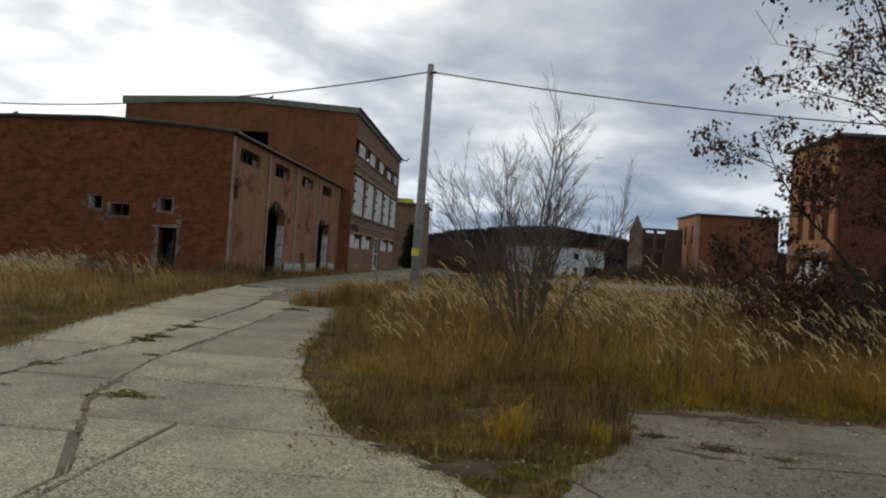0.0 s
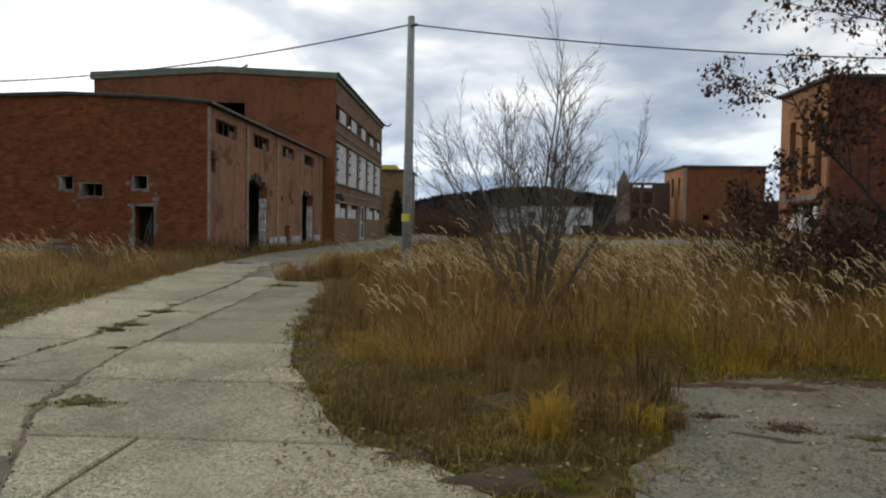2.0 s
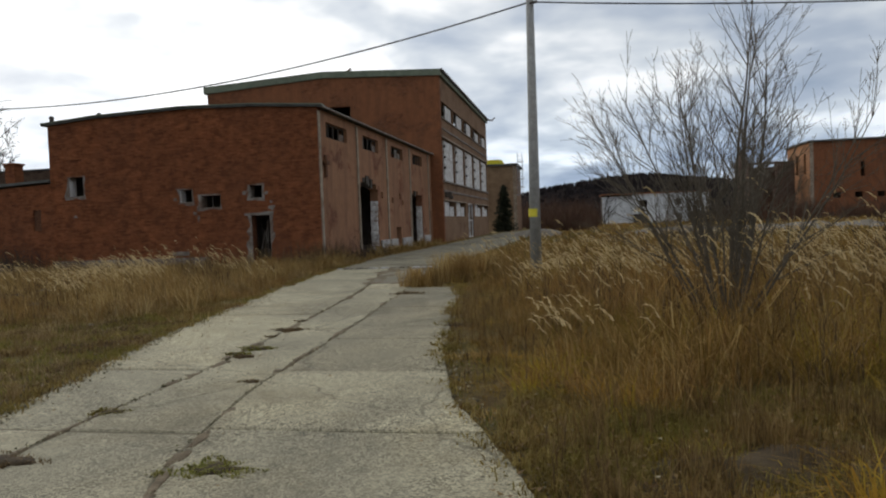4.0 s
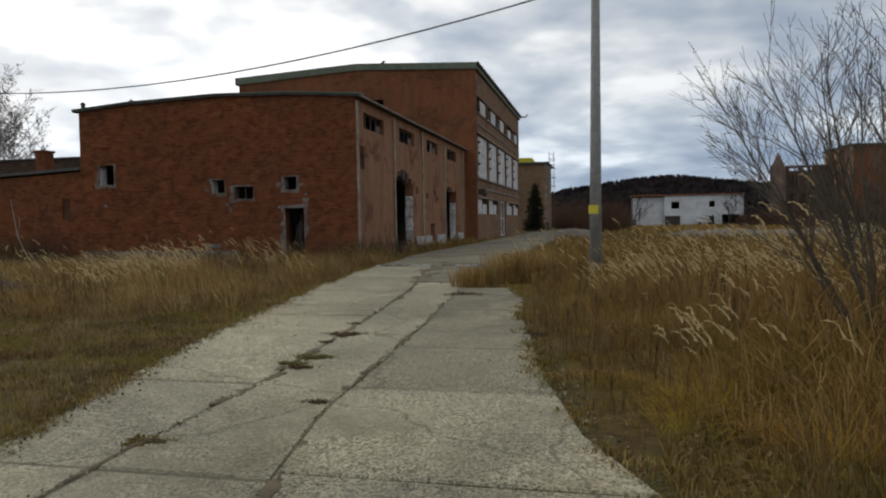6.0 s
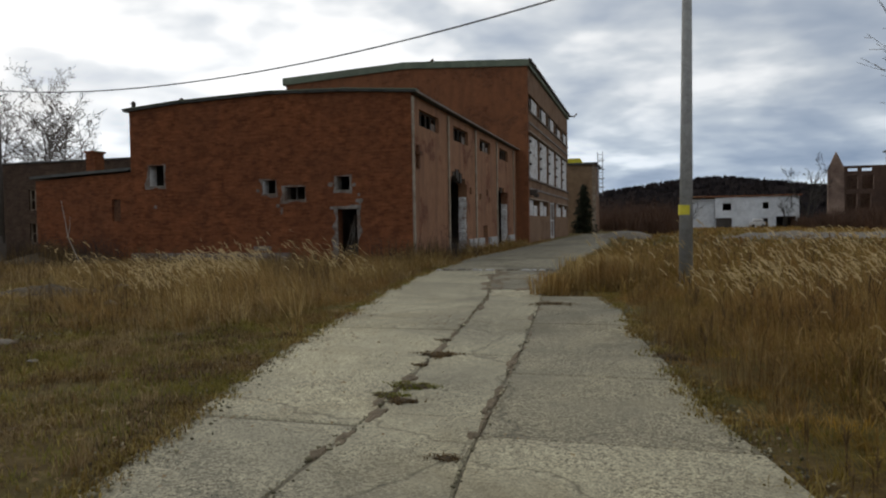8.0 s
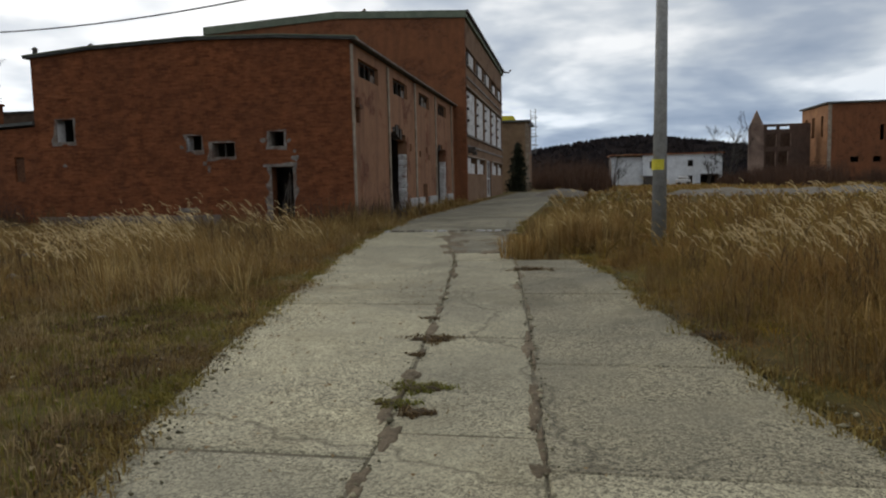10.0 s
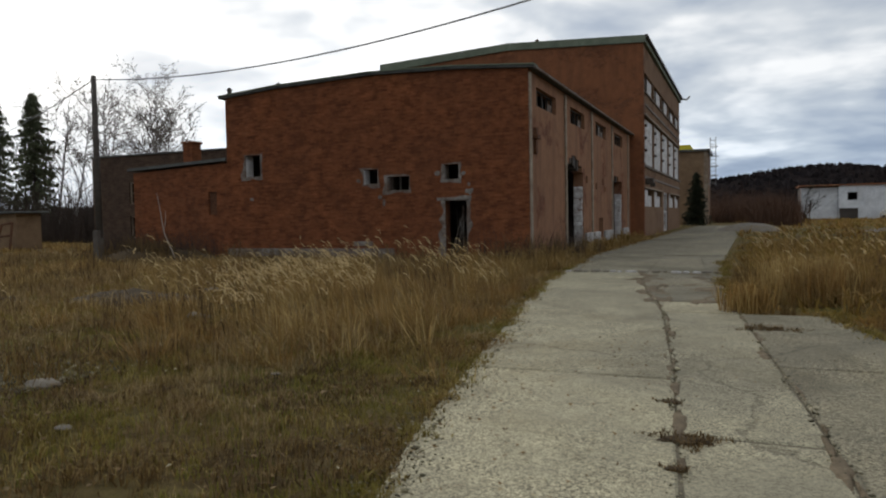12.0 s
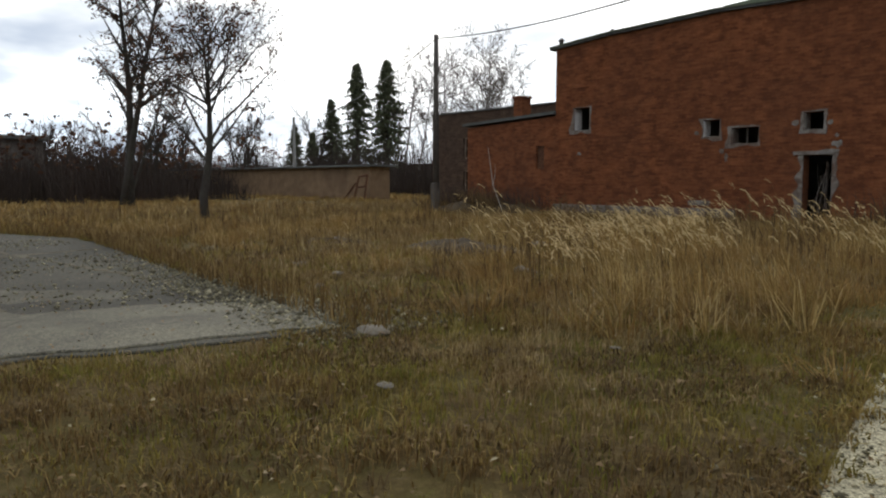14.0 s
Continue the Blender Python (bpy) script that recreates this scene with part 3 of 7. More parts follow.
def roads():
    rng = np.random.default_rng(3)
    road = tagged(thing("road", (-5, 12, 0), "cracked pale concrete slab road with weedy joints", "road"), kind="structure")
    lane(XL, XJL, [3.0, 7.4, 9.6, 14.0, 19.6, 25.7], road, M_SLAB, rng)
    lane(XL, XJL, [25.7, 33, 41, 50, 60, 72, 88], road, M_SLABGREY, rng)
    lane(XJL, XJR, [3.0, 5.4, 7.4, 9.95, 12.4, 15.2, 18.5], road, M_SLAB, rng)
    lane(XJL, XJR, [18.5, 19.8], road, M_SLAB, rng)
    lane(XJL, XJR, [19.8, 21.4, 22.6, 24, 25.8, 33], road, M_SLABGREY, rng)
    lane(XJR, XR, [5.8, 7.5, 9.5], road, M_SLAB, rng)
    lane(XJR, XR, [9.5, 11.5, 14.8, 18.45], road, M_SLABMID, rng)
    lane(XJR, XR, [18.7, 22, 25.8], road, M_SLABMID, rng)
    lane(XJR, XR, [25.8, 33], road, M_SLABGREY, rng)
    lane(XJL, XR, [33, 42, 52, 62, 75, 88], road, M_SLABGREY, rng)
    for f, a, b in ((XJL, 3, 60), (XJR, 4.4, 33)):
        joint_soil([(float(f(y)), float(y)) for y in np.arange(a, b, 0.6)], road)
    for y, fa, fb in ((3.0, XL, XR), (7.4, XL, XJR), (9.6, XL, XJL), (14.0, XL, XJL), (19.6, XL, XJL), (25.7, XL, XR), (9.95, XJL, XJR), (12.4, XJL, XJR), (15.2, XJL, XJR), (18.5, XJL, XR), (22.1, XJL, XR), (11.5, XJR, XR), (14.8, XJR, XR), (9.5, XJR, XR), (33, XL, XR)):
        joint_soil([(float(fa(y)) + 0.05, y), (float(fb(y)) - 0.05, y)], road, 0.12)
    vs, fs = [], []
    for line, a, b, share in ((XJL, 3.2, 25.5, 0.75), (XJR, 4.6, 25.5, 0.6)):
        y = a
        while y < b:
            run = float(rng.uniform(0.12, 0.42))
            if rng.random() < share:
                v, f = dirt_patch(float(line(y)) + rng.normal(0, 0.03), y, run * 0.9, rng.uniform(0.02, 0.085), math.atan2(0.5, float(line(y + 0.5) - line(y))), rng.uniform(0, 99), 0.022, 0.008)
                fs += [tuple(i + len(vs) for i in q) for q in f]
                vs += v
            y += run
    for _k in range(46):      # broken stretch before the kerb stones
        y = float(rng.uniform(19.7, 25.4))
        edge = rng.choice([float(XJL(y)) + 0.1, float(XJR(y)) - 0.2, float(rng.uniform(XJL(y), XJR(y)))])
        v, f = dirt_patch(edge + rng.normal(0, 0.08), y, rng.uniform(0.15, 0.6), rng.uniform(0.06, 0.2), rng.choice([1.7, 0.0, 1.5]) + rng.normal(0, 0.2), rng.uniform(0, 99), 0.024, 0.012)
        fs += [tuple(i + len(vs) for i in q) for q in f]
        vs += v
    tagged(part("joint_dirt", mesh_of("joint_dirt", vs, fs), M_JOINTDARK, road, "dark dirt and moss spilling from the joints", smooth=True), kind="stuff")
    drain = tagged(thing("drain_channel", (-7, 25.75, 0), "row of broken kerb stones across the road", "drain"), kind="structure")
    x = float(XL(25.7)) + 0.1
    while x < float(XR(25.7)) - 0.15:
        w = float(rng.uniform(0.12, 0.3))
        bm = boxed(((x, 25.62 + rng.uniform(0, 0.05), -0.05), (x + w - 0.03, 25.86 - rng.uniform(0, 0.06), 0.045 + rng.uniform(0, 0.03))), bevel=0.02)
        part("kerb_stone", bm, M_PLINTH if rng.random() < 0.5 else M_RUBBLE, drain)
        x += w + float(rng.uniform(0, 0.08))
    yard = tagged(thing("pavement", (2, 0, 0), "broken grey concrete yard slabs beside the weeds", "pavement"), kind="structure")
    xs, ys = [-5.3, -2.4, 0.15, 3.2, 6.5, 9.6, 12.8, 16], [-30, -24, -18, -12, -8, -4.5, -1.2, 2.0, 4.75, 6.55, 8.5]
    for x0, x1 in zip(xs, xs[1:]):
        for y0, y1 in zip(ys, ys[1:]):
            p = clipped(APRON, x0, y0, x1, y1)
            if p:
                slab(p, yard, M_SLAB if x1 < 1 else M_SLABGREY, rng)
    def ruled(poly, lines, owner):
        for (ax, ay), (bx, by) in lines:
            n = int(math.hypot(bx - ax, by - ay) / 0.25) + 1
            run = []
            for i in range(n + 1):
                p = (ax + (bx - ax) * i / n, ay + (by - ay) * i / n)
                if inside(poly, [p[0]], [p[1]])[0]:
                    run.append(p)
                if len(run) > 1 and (i == n or not inside(poly, [p[0]], [p[1]])[0]):
                    joint_soil(run, owner, 0.14)
                    run = []
    ruled(APRON, [((x, -30), (x, 8.4)) for x in xs[1:-1]] + [((-5.3, y), (16, y)) for y in ys[1:-1]], yard)
    for line in ([(-5.25, 3.0), (-2.45, 3.0)], [(-2.45, 3.0), (-2.45, 4.4)], [(-3.15, 5.79), (-0.95, 5.79)]):
        joint_soil(line, yard, 0.18)
    west = tagged(thing("pavement_west", (-18, 9, 0), "crumbling concrete hardstanding strewn with gravel", "pavement"), kind="structure")
    for poly, mat, top in ((SLAB_W, M_SLABDARK, 0.006), (PALE_W, M_SLABWEST, 0.026), (STRIP_W, M_SLABWEST, 0.020)):
        slab(roughened(poly, 0.16), west, mat, rng, top)
    for line in ([(-34, 5.2), (-22, 8.3), (-13.7, 9.9)], [(-30, 9.4), (-20, 11.2), (-15.2, 11.9)], [(-19, 6.0), (-19.6, 9.0), (-20.5, 12.6)]):
        vs, fs = [], []
        for (ax, ay), (bx, by) in zip(line, line[1:]):
            for u in np.arange(0, 1, 0.5 / math.hypot(bx - ax, by - ay)):
                v, f = dirt_patch(ax + (bx - ax) * u, ay + (by - ay) * u, rng.uniform(0.2, 0.5), rng.uniform(0.05, 0.14), math.atan2(by - ay, bx - ax) + rng.normal(0, 0.2), rng.uniform(0, 99), 0.012)
                fs += [tuple(i + len(vs) for i in q) for q in f]
                vs += v
        part("joint", mesh_of("joint", vs, fs), M_JOINT, west, smooth=True)


def roughened(poly, amount):
    out = []
    for (ax, ay), (bx, by) in zip(poly, poly[1:] + poly[:1]):
        k = max(1, int(math.hypot(bx - ax, by - ay) / 0.25))
        for i in range(k):
            x, y = ax + (bx - ax) * i / k, ay + (by - ay) * i / k
            out.append((x + amount * (noise.noise((x * 1.3, y * 1.3, 2)) + 0.5 * noise.noise((x * 4, y * 4, 3))), y + amount * (noise.noise((x * 1.3, y * 1.3, 7)) + 0.5 * noise.noise((x * 4, y * 4, 8)))))
    return out


def dirt_patch(x, y, rx, ry, turn, seed, z=0.026, rise=0.012, n=24):
    """A flat ragged cushion of soil: its rim dips under the surface that it lies on."""
    vs, fs = [(x, y, z + rise)], []
    for g, h in ((0.45, rise * 0.8), (0.8, rise * 0.35), (1.0, -0.02)):
        for k in range(n):
            a = 2 * math.pi * k / n
            f = g * (0.75 + 0.6 * noise.noise((math.cos(a) * 1.4, math.sin(a) * 1.4, seed)) + 0.22 * noise.noise((math.cos(a) * 4.5, math.sin(a) * 4.5, seed + 50)))
            px, py = rx * f * math.cos(a), ry * f * math.sin(a)
            vs.append((x + px * math.cos(turn) - py * math.sin(turn), y + px * math.sin(turn) + py * math.cos(turn), z + h))
    for k in range(n):
        j = (k + 1) % n
        fs.append((0, 1 + k, 1 + j))
        for r in (0, 1):
            fs.append((1 + r * n + k, 1 + (r + 1) * n + k, 1 + (r + 1) * n + j, 1 + r * n + j))
    return vs, fs


roads()

# ---- hall A: the low brick hall ----
AY, AX0, AX1, AYB = 30.99, -24.12, -11.47, 54.14
roof_a = interp([(-24.4, 6.38), (-21.7, 6.58), (-17.5, 6.71), (-14.2, 6.62), (-11.2, 6.40)])


def frame_bars(parent, axis, plane, ua, ub, za, zb, nu, nz, mat, w=0.06, d=0.06, name="window_frame", label=""):
    """The frame of a window with nu by nz lights, in the plane axis = plane."""
    def span(u0, u1, z0, z1):
        return ((u0, plane, z0), (u1, plane + d, z1)) if axis == "y" else ((plane, u0, z0), (plane - d, u1, z1))
    spans = [span(ua, ub, za, za + w), span(ua, ub, zb - w, zb), span(ua, ua + w, za + w, zb - w), span(ub - w, ub, za + w, zb - w)]
    for i in range(1, nu):
        u = ua + (ub - ua) * i / nu
        spans.append(span(u - w / 2, u + w / 2, za + w, zb - w))
    for j in range(1, nz):
        z = za + (zb - za) * j / nz
        spans.append(span(ua + w, ub - w, z - w / 2.4, z + w / 2.4))
    return part(name, boxed(*spans), mat, parent, label)


def ragged_plate(x, z, rx, rz, seed):
    """A thin skin of cement with a torn edge, lying on the gable."""
    bm = bmesh.new()
    n = 18
    rings = [[], []]
    for k in range(n):
        a = 2 * math.pi * k / n
        f = 0.75 + 0.55 * noise.noise((math.cos(a) * 1.6, math.sin(a) * 1.6, seed * 3.1))
        for ring, y, g in ((rings[0], AY + 0.003, 1.0), (rings[1], AY - 0.022, 0.9)):
            ring.append(bm.verts.new((x + rx * f * g * math.cos(a), y, z + rz * f * g * math.sin(a))))
    bm.faces.new(rings[1])
    for k in range(n):
        bm.faces.new([rings[0][k], rings[0][(k + 1) % n], rings[1][(k + 1) % n], rings[1][k]])
    bmesh.ops.recalc_face_normals(bm, faces=bm.faces[:])
    return bm


def ragged_ring(a, b, c, d, widths, seed):
    """A cement surround with a torn outer edge: widths to the left, right, below and above."""
    bm = bmesh.new()
    left, right, below, above = widths
    runs = []
    for (x0, z0), (x1, z1) in (((a, c), (b, c)), ((b, c), (b, d)), ((b, d), (a, d)), ((a, d), (a, c))):
        k = max(3, int(math.hypot(x1 - x0, z1 - z0) / 0.11))
        runs += [(x0 + (x1 - x0) * i / k, z0 + (z1 - z0) * i / k) for i in range(k)]
    rows = [[], [], []]
    for x, z in runs:
        f = max(0.12, 0.8 + 1.5 * noise.noise((x * 2.9, z * 2.9, seed * 7.3)))
        ox = -left * f if x <= a + 1e-6 else right * f if x >= b - 1e-6 else 0
        oz = -below * f if z <= c + 1e-6 else above * f if z >= d - 1e-6 else 0
        for row, p in zip(rows, ((x, AY - 0.024, z), (x + ox * 0.92, AY - 0.024, z + oz * 0.92), (x + ox, AY + 0.003, z + oz))):
            row.append(bm.verts.new(p))
    n = len(runs)
    for p, q in zip(rows, rows[1:]):
        for k in range(n):
            bm.faces.new([p[k], p[(k + 1) % n], q[(k + 1) % n], q[k]])
    inner = [bm.verts.new((x, AY + 0.02, z)) for x, z in runs]
    for k in range(n):
        bm.faces.new([rows[0][k], inner[k], inner[(k + 1) % n], rows[0][(k + 1) % n]])
    bmesh.ops.recalc_face_normals(bm, faces=bm.faces[:])
    return bm


def hall_a():
    hall = thing("brick_hall", (-17.8, 42.5, 0), "derelict low red brick hall with empty openings", "building")
    # gable wall
    wins = [(-23.19, -22.46, 3.18, 4.08), (-17.83, -17.24, 2.71, 3.29), (-16.84, -15.95, 2.44, 2.99), (-14.6, -14.03, 2.77, 3.34)]
    door = (-14.56, -13.74, -0.1, 2.05)
    part("wall", holed_wall("y", AY, 0.45, AX0, AX1, -0.2, 6.5, wins + [door], roof_a, (-21.7, -17.5, -14.2)), M_BRICK_A, hall, "blotched dark red brick gable wall")
    for i, (a, b, c, d) in enumerate(wins):
        win = part("window_surround", ragged_ring(a, b, c, d, (0.17, 0.07, 0.09, 0.05), 3 + i), M_LINTEL, hall, "chipped grey concrete window surround")
        part("window_reveal", boxed(((a + 0.003, AY + 0.02, c + 0.003), (a + 0.03, AY + 0.44, d - 0.02))), M_WHITE if i < 2 else M_LINTEL, win, "flaking pale window reveal")
        part("window_sill", boxed(((a + 0.031, AY + 0.0, c + 0.003), (b - 0.003, AY + 0.44, c + 0.04)), bevel=0.008), M_LINTEL, win)
        if i == 2:
            part("mullion", boxed(((a + 0.40, AY + 0.2, c + 0.041), (a + 0.45, AY + 0.25, d))), M_DARKFRAME, win)
    part("door_surround", ragged_ring(-14.56, -13.74, 0.0, 2.05, (0.20, 0.14, 0.0, 0.12), 11), M_LINTEL, hall, "crumbling grey concrete door surround")
    part("lintel", boxed(((-14.86, AY - 0.06, 2.06), (-13.62, AY - 0.026, 2.17)), bevel=0.012), M_LINTEL, hall, "grey concrete door lintel")
    part("patch", ragged_plate(-13.62, 2.36, 0.2, 0.16, 4), M_LINTEL, hall, "grey cement patch above the door")
    for k, (x, z, rx, rz) in enumerate(((-22.95, 2.32, 0.12, 0.10), (-17.0, 2.05, 0.09, 0.22), (-13.85, 3.0, 0.10, 0.09), (-14.85, 3.02, 0.12, 0.12), (-18.05, 2.86, 0.10, 0.12), (-13.65, 2.62, 0.10, 0.08), (-17.15, 2.25, 0.1, 0.12))):
        part("patch", ragged_plate(x, z, rx, rz, 20 + k), M_LINTEL, hall, "small grey cement patch on the bricks")
    rng = random.Random(6)
    for k in range(9):      # laths and dead shoots in the doorway
        x0, x1 = rng.uniform(-14.5, -13.8), rng.uniform(-14.5, -13.8)
        part("lath", joined("lath", [tube([(x0, AY + 0.2 + 0.02 * k, rng.uniform(0.0, 0.5)), ((x0 + x1) / 2 + rng.gauss(0, 0.06), AY + 0.22 + 0.02 * k, 1.0), (x1, AY + 0.24 + 0.02 * k, rng.uniform(1.3, 2.0))], [0.014, 0.011, 0.008], 4)]), M_LINTEL if k % 3 else M_DARKFRAME, hall)
    part("plinth", boxed(((AX0 - 0.06, AY - 0.07, -0.1), (-16.6, AY - 0.002, 0.36)), bevel=0.02), M_LINTEL, hall, "grey concrete plinth course")
    part("vent_block", boxed(((-18.3, AY - 0.025, 0.45), (-17.5, AY, 0.62)), bevel=0.01), M_LINTEL, hall)
    part("rust_ledge", boxed(((-23.25, AY - 0.05, 4.82), (-22.5, AY, 4.92)), bevel=0.01), M_BRICK_A, hall)
    # side wall with pilasters
    ewins = [(32.0, 34.85, 5.3, 5.95), (37.3, 40.2, 5.3, 5.98), (42.85, 45.65, 5.34, 6.0), (48.3, 51.2, 5.34, 6.0)]
    gates = [(36.5, 39.8, -0.1, 3.35), (36.7, 39.5, 3.35, 3.6), (37.0, 38.9, 3.6, 3.85), (37.5, 38.3, 3.85, 3.98), (47.55, 50.9, -0.1, 3.1), (47.55, 50.9, 3.1, 3.35), (48.1, 49.6, 3.35, 3.6)]
    small = [(43.5, 44.65, 0.3, 1.28), (53.2, 53.9, 0.0, 2.33), (40.37, 40.85, 2.9, 3.25), (42.6, 43.05, 2.7, 3.0), (44.4, 44.75, 2.95, 3.28), (45.1, 45.45, 2.6, 2.9)]
    part("wall", holed_wall("x", AX1, -0.45, AY + 0.46, AYB, -0.2, 6.38, ewins + gates + small), M_BRICK_AE, hall, "stained brown rendered side wall")
    for i, y in enumerate((31.12, 36.3, 41.75, 47.35, 53.05)):
        part("pilaster", boxed(((AX1 + 0.001, y - 0.11, -0.1), (AX1 + 0.07, y + 0.11, 6.3)), bevel=0.015), M_PILASTER, hall, "pale rendered pilaster")
    for i, (a, b, c, d) in enumerate(ewins):
        w = frame_bars(hall, "x", AX1 - 0.16, a, b, c, d, 4, 1, M_DARKFRAME, 0.06, label="broken dark window frame")
        rng = random.Random(i)
        for k in range(4):
            if rng.random() < 0.35:
                u0 = a + (b - a) * k / 4 + 0.07
                part("pane", boxed(((AX1 - 0.18, u0, c + 0.08), (AX1 - 0.19, u0 + (b - a) / 4 - 0.13, d - 0.08 - 0.2 * (k % 2)))), M_LINTEL, w, "dusty grey pane")
    # broken reveals of the gates
    rng = np.random.default_rng(5)
    for ya, yb, zt in ((36.5, 39.8, 3.5), (47.6, 50.9, 3.35)):
        spans = []
        z = 0.0
        while z < zt - 0.9:
            h = float(rng.uniform(0.16, 0.34))
            e = float(rng.uniform(0.0, 0.12))
            spans.append(((AX1 - 0.02 - e * 0.3, yb - 0.02 - e, z), (AX1 - 0.44, yb + 0.001, z + h - 0.01)))
            z += h
        for a, b in spans:
            part("jamb_block", boxed((a, b), bevel=0.02), M_WHITEBRICK, hall, "whitewashed broken brick block")
        for u in np.arange(ya, yb - 0.2, 0.27):
            if rng.random() < 0.3:
                part("head_block", boxed(((AX1 - 0.04, float(u), zt + float(rng.uniform(-0.28, 0.2))), (AX1 - 0.4, float(u) + 0.26, zt + 0.55)), bevel=0.015), M_DARKFRAME, hall)
    for y0, y1 in ((39.95, 41.5), (41.98, 43.4), (44.7, 47.1), (51.0, 52.8)):
        part("plinth_block", boxed(((AX1 + 0.002, y0, -0.1), (AX1 + 0.12, y1, 0.62)), bevel=0.03), M_PLINTH, hall, "pale whitewashed plinth block")
    part("pipe_bracket", boxed(((AX1, 31.55, 3.6), (AX1 + 0.12, 31.75, 4.5)), ((AX1, 31.4, 4.1), (AX1 + 0.2, 31.8, 4.25)), bevel=0.02), M_RUST, hall)
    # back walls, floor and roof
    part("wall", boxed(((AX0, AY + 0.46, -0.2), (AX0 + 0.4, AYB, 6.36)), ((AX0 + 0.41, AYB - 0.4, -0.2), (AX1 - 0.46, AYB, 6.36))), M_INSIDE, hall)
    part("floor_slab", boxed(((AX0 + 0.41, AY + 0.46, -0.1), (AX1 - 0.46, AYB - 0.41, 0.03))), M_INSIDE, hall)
    for name, lo, hi, mat, o in (("roof", 0.012, 0.09, M_ROOFING, 0.0), ("roof_edge", 0.094, 0.135, M_GREENROOF, 0.05)):
        bm = bmesh.new()
        xs = [AX0 - 0.22, -21.7, -17.5, -14.2, AX1 + 0.26]
        y0, y1 = AY - 0.14 - o, AYB if name == "roof" else AY + 0.3
        rows = [[bm.verts.new((x, y, float(roof_a(x)) + h)) for x in xs] for y, h in ((y0, lo), (y0, hi), (y1, hi), (y1, lo))]
        for a, b in zip(rows, rows[1:] + rows[:1]):
            for i in range(4):
                bm.faces.new([a[i], a[i + 1], b[i + 1], b[i]])
        for i in (0, 4):
            bm.faces.new([r[i] for r in rows])
        bmesh.ops.recalc_face_normals(bm, faces=bm.faces[:])
        part(name, bm, mat, hall, "green-grey sheet roof edge" if o else "dark bitumen roof")
    part("gutter", joined("gutter", [tube([(AX1 + 0.27, AY - 0.1, 6.42), (AX1 + 0.27, AYB - 0.05, 6.42)], [0.045, 0.045], 8)]), M_LINTEL, hall, "sagging grey gutter")
    for x in (-24.12, -21.72):
        part("roof_vent", joined("roof_vent", [tube([(x, AY + 0.3, 6.5), (x, AY + 0.3, 6.80)], [0.09, 0.09], 8), tube([(x, AY + 0.3, 6.80), (x, AY + 0.3, 6.90)], [0.14, 0.03], 8)]), M_DARKFRAME, hall)
    # low lean-to
    low = thing("brick_annex", (-26.7, 34, 0), "low red brick annex with a sheet roof and chimney", "building")
    part("wall", holed_wall("y", AY + 0.03, 0.4, -29.2, AX0 - 0.002, -0.2, 3.7, [(-25.15, -24.72, 1.75, 2.7)], interp([(-29.2, 3.62), (-24.1, 3.84)])), M_BRICK_A, low, "dark red brick wall with one slot")
    part("slot_board", boxed(((-25.15, AY + 0.12, 1.75), (-24.72, AY + 0.16, 2.7))), M_RUST, low)
    part("side_wall", boxed(((-29.2, AY + 0.44, -0.2), (-28.8, 35.9, 3.6))), M_BRICK_A, low)
    bm = boxed(((-29.4, AY - 0.12, 3.70), (AX0 - 0.003, 35.9, 3.82)))
    for v in bm.verts:
        v.co.z += 0.22 * (v.co.x + 29.4) / 5.3 + 0.02 * (v.co.y - AY)
    part("roof", bm, M_ROOFING, low, "dark mossy sheet roof")
    part("chimney", boxed(((-28.6, 33.4, 3.8), (-28.05, 34.0, 5.06)), ((-28.66, 33.34, 5.06), (-27.99, 34.06, 5.16)), bevel=0.02), M_BRICK_A, low, "stubby brick chimney")
    far = thing("brick_outbuilding", (-36, 39, 0), "grey-brown brick outbuilding with broken windows", "building")
    FY, WX = 36.0, -37.3
    holes = [(-34.7, -34.0, 2.5, 3.6), (-33.3, -32.6, 2.5, 3.6), (-34.7, -34.0, 0.7, 1.8), (-33.3, -32.6, 0.7, 1.8)]
    part("wall", holed_wall("y", FY, 0.4, WX, -24.6, -0.2, 4.98, holes), M_BRICK_OUT, far, "sooty brown brick wall")
    for h in holes:
        frame_bars(far, "y", FY + 0.1, *h, 2, 2, M_PILASTER, 0.05)
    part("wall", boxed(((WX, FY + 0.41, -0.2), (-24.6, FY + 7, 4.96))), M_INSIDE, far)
    part("roof", boxed(((WX - 0.1, FY - 0.08, 4.985), (-24.5, FY + 7.1, 5.07)), bevel=0.02), M_ROOFING, far)
    return hall


HALL_A = hall_a()


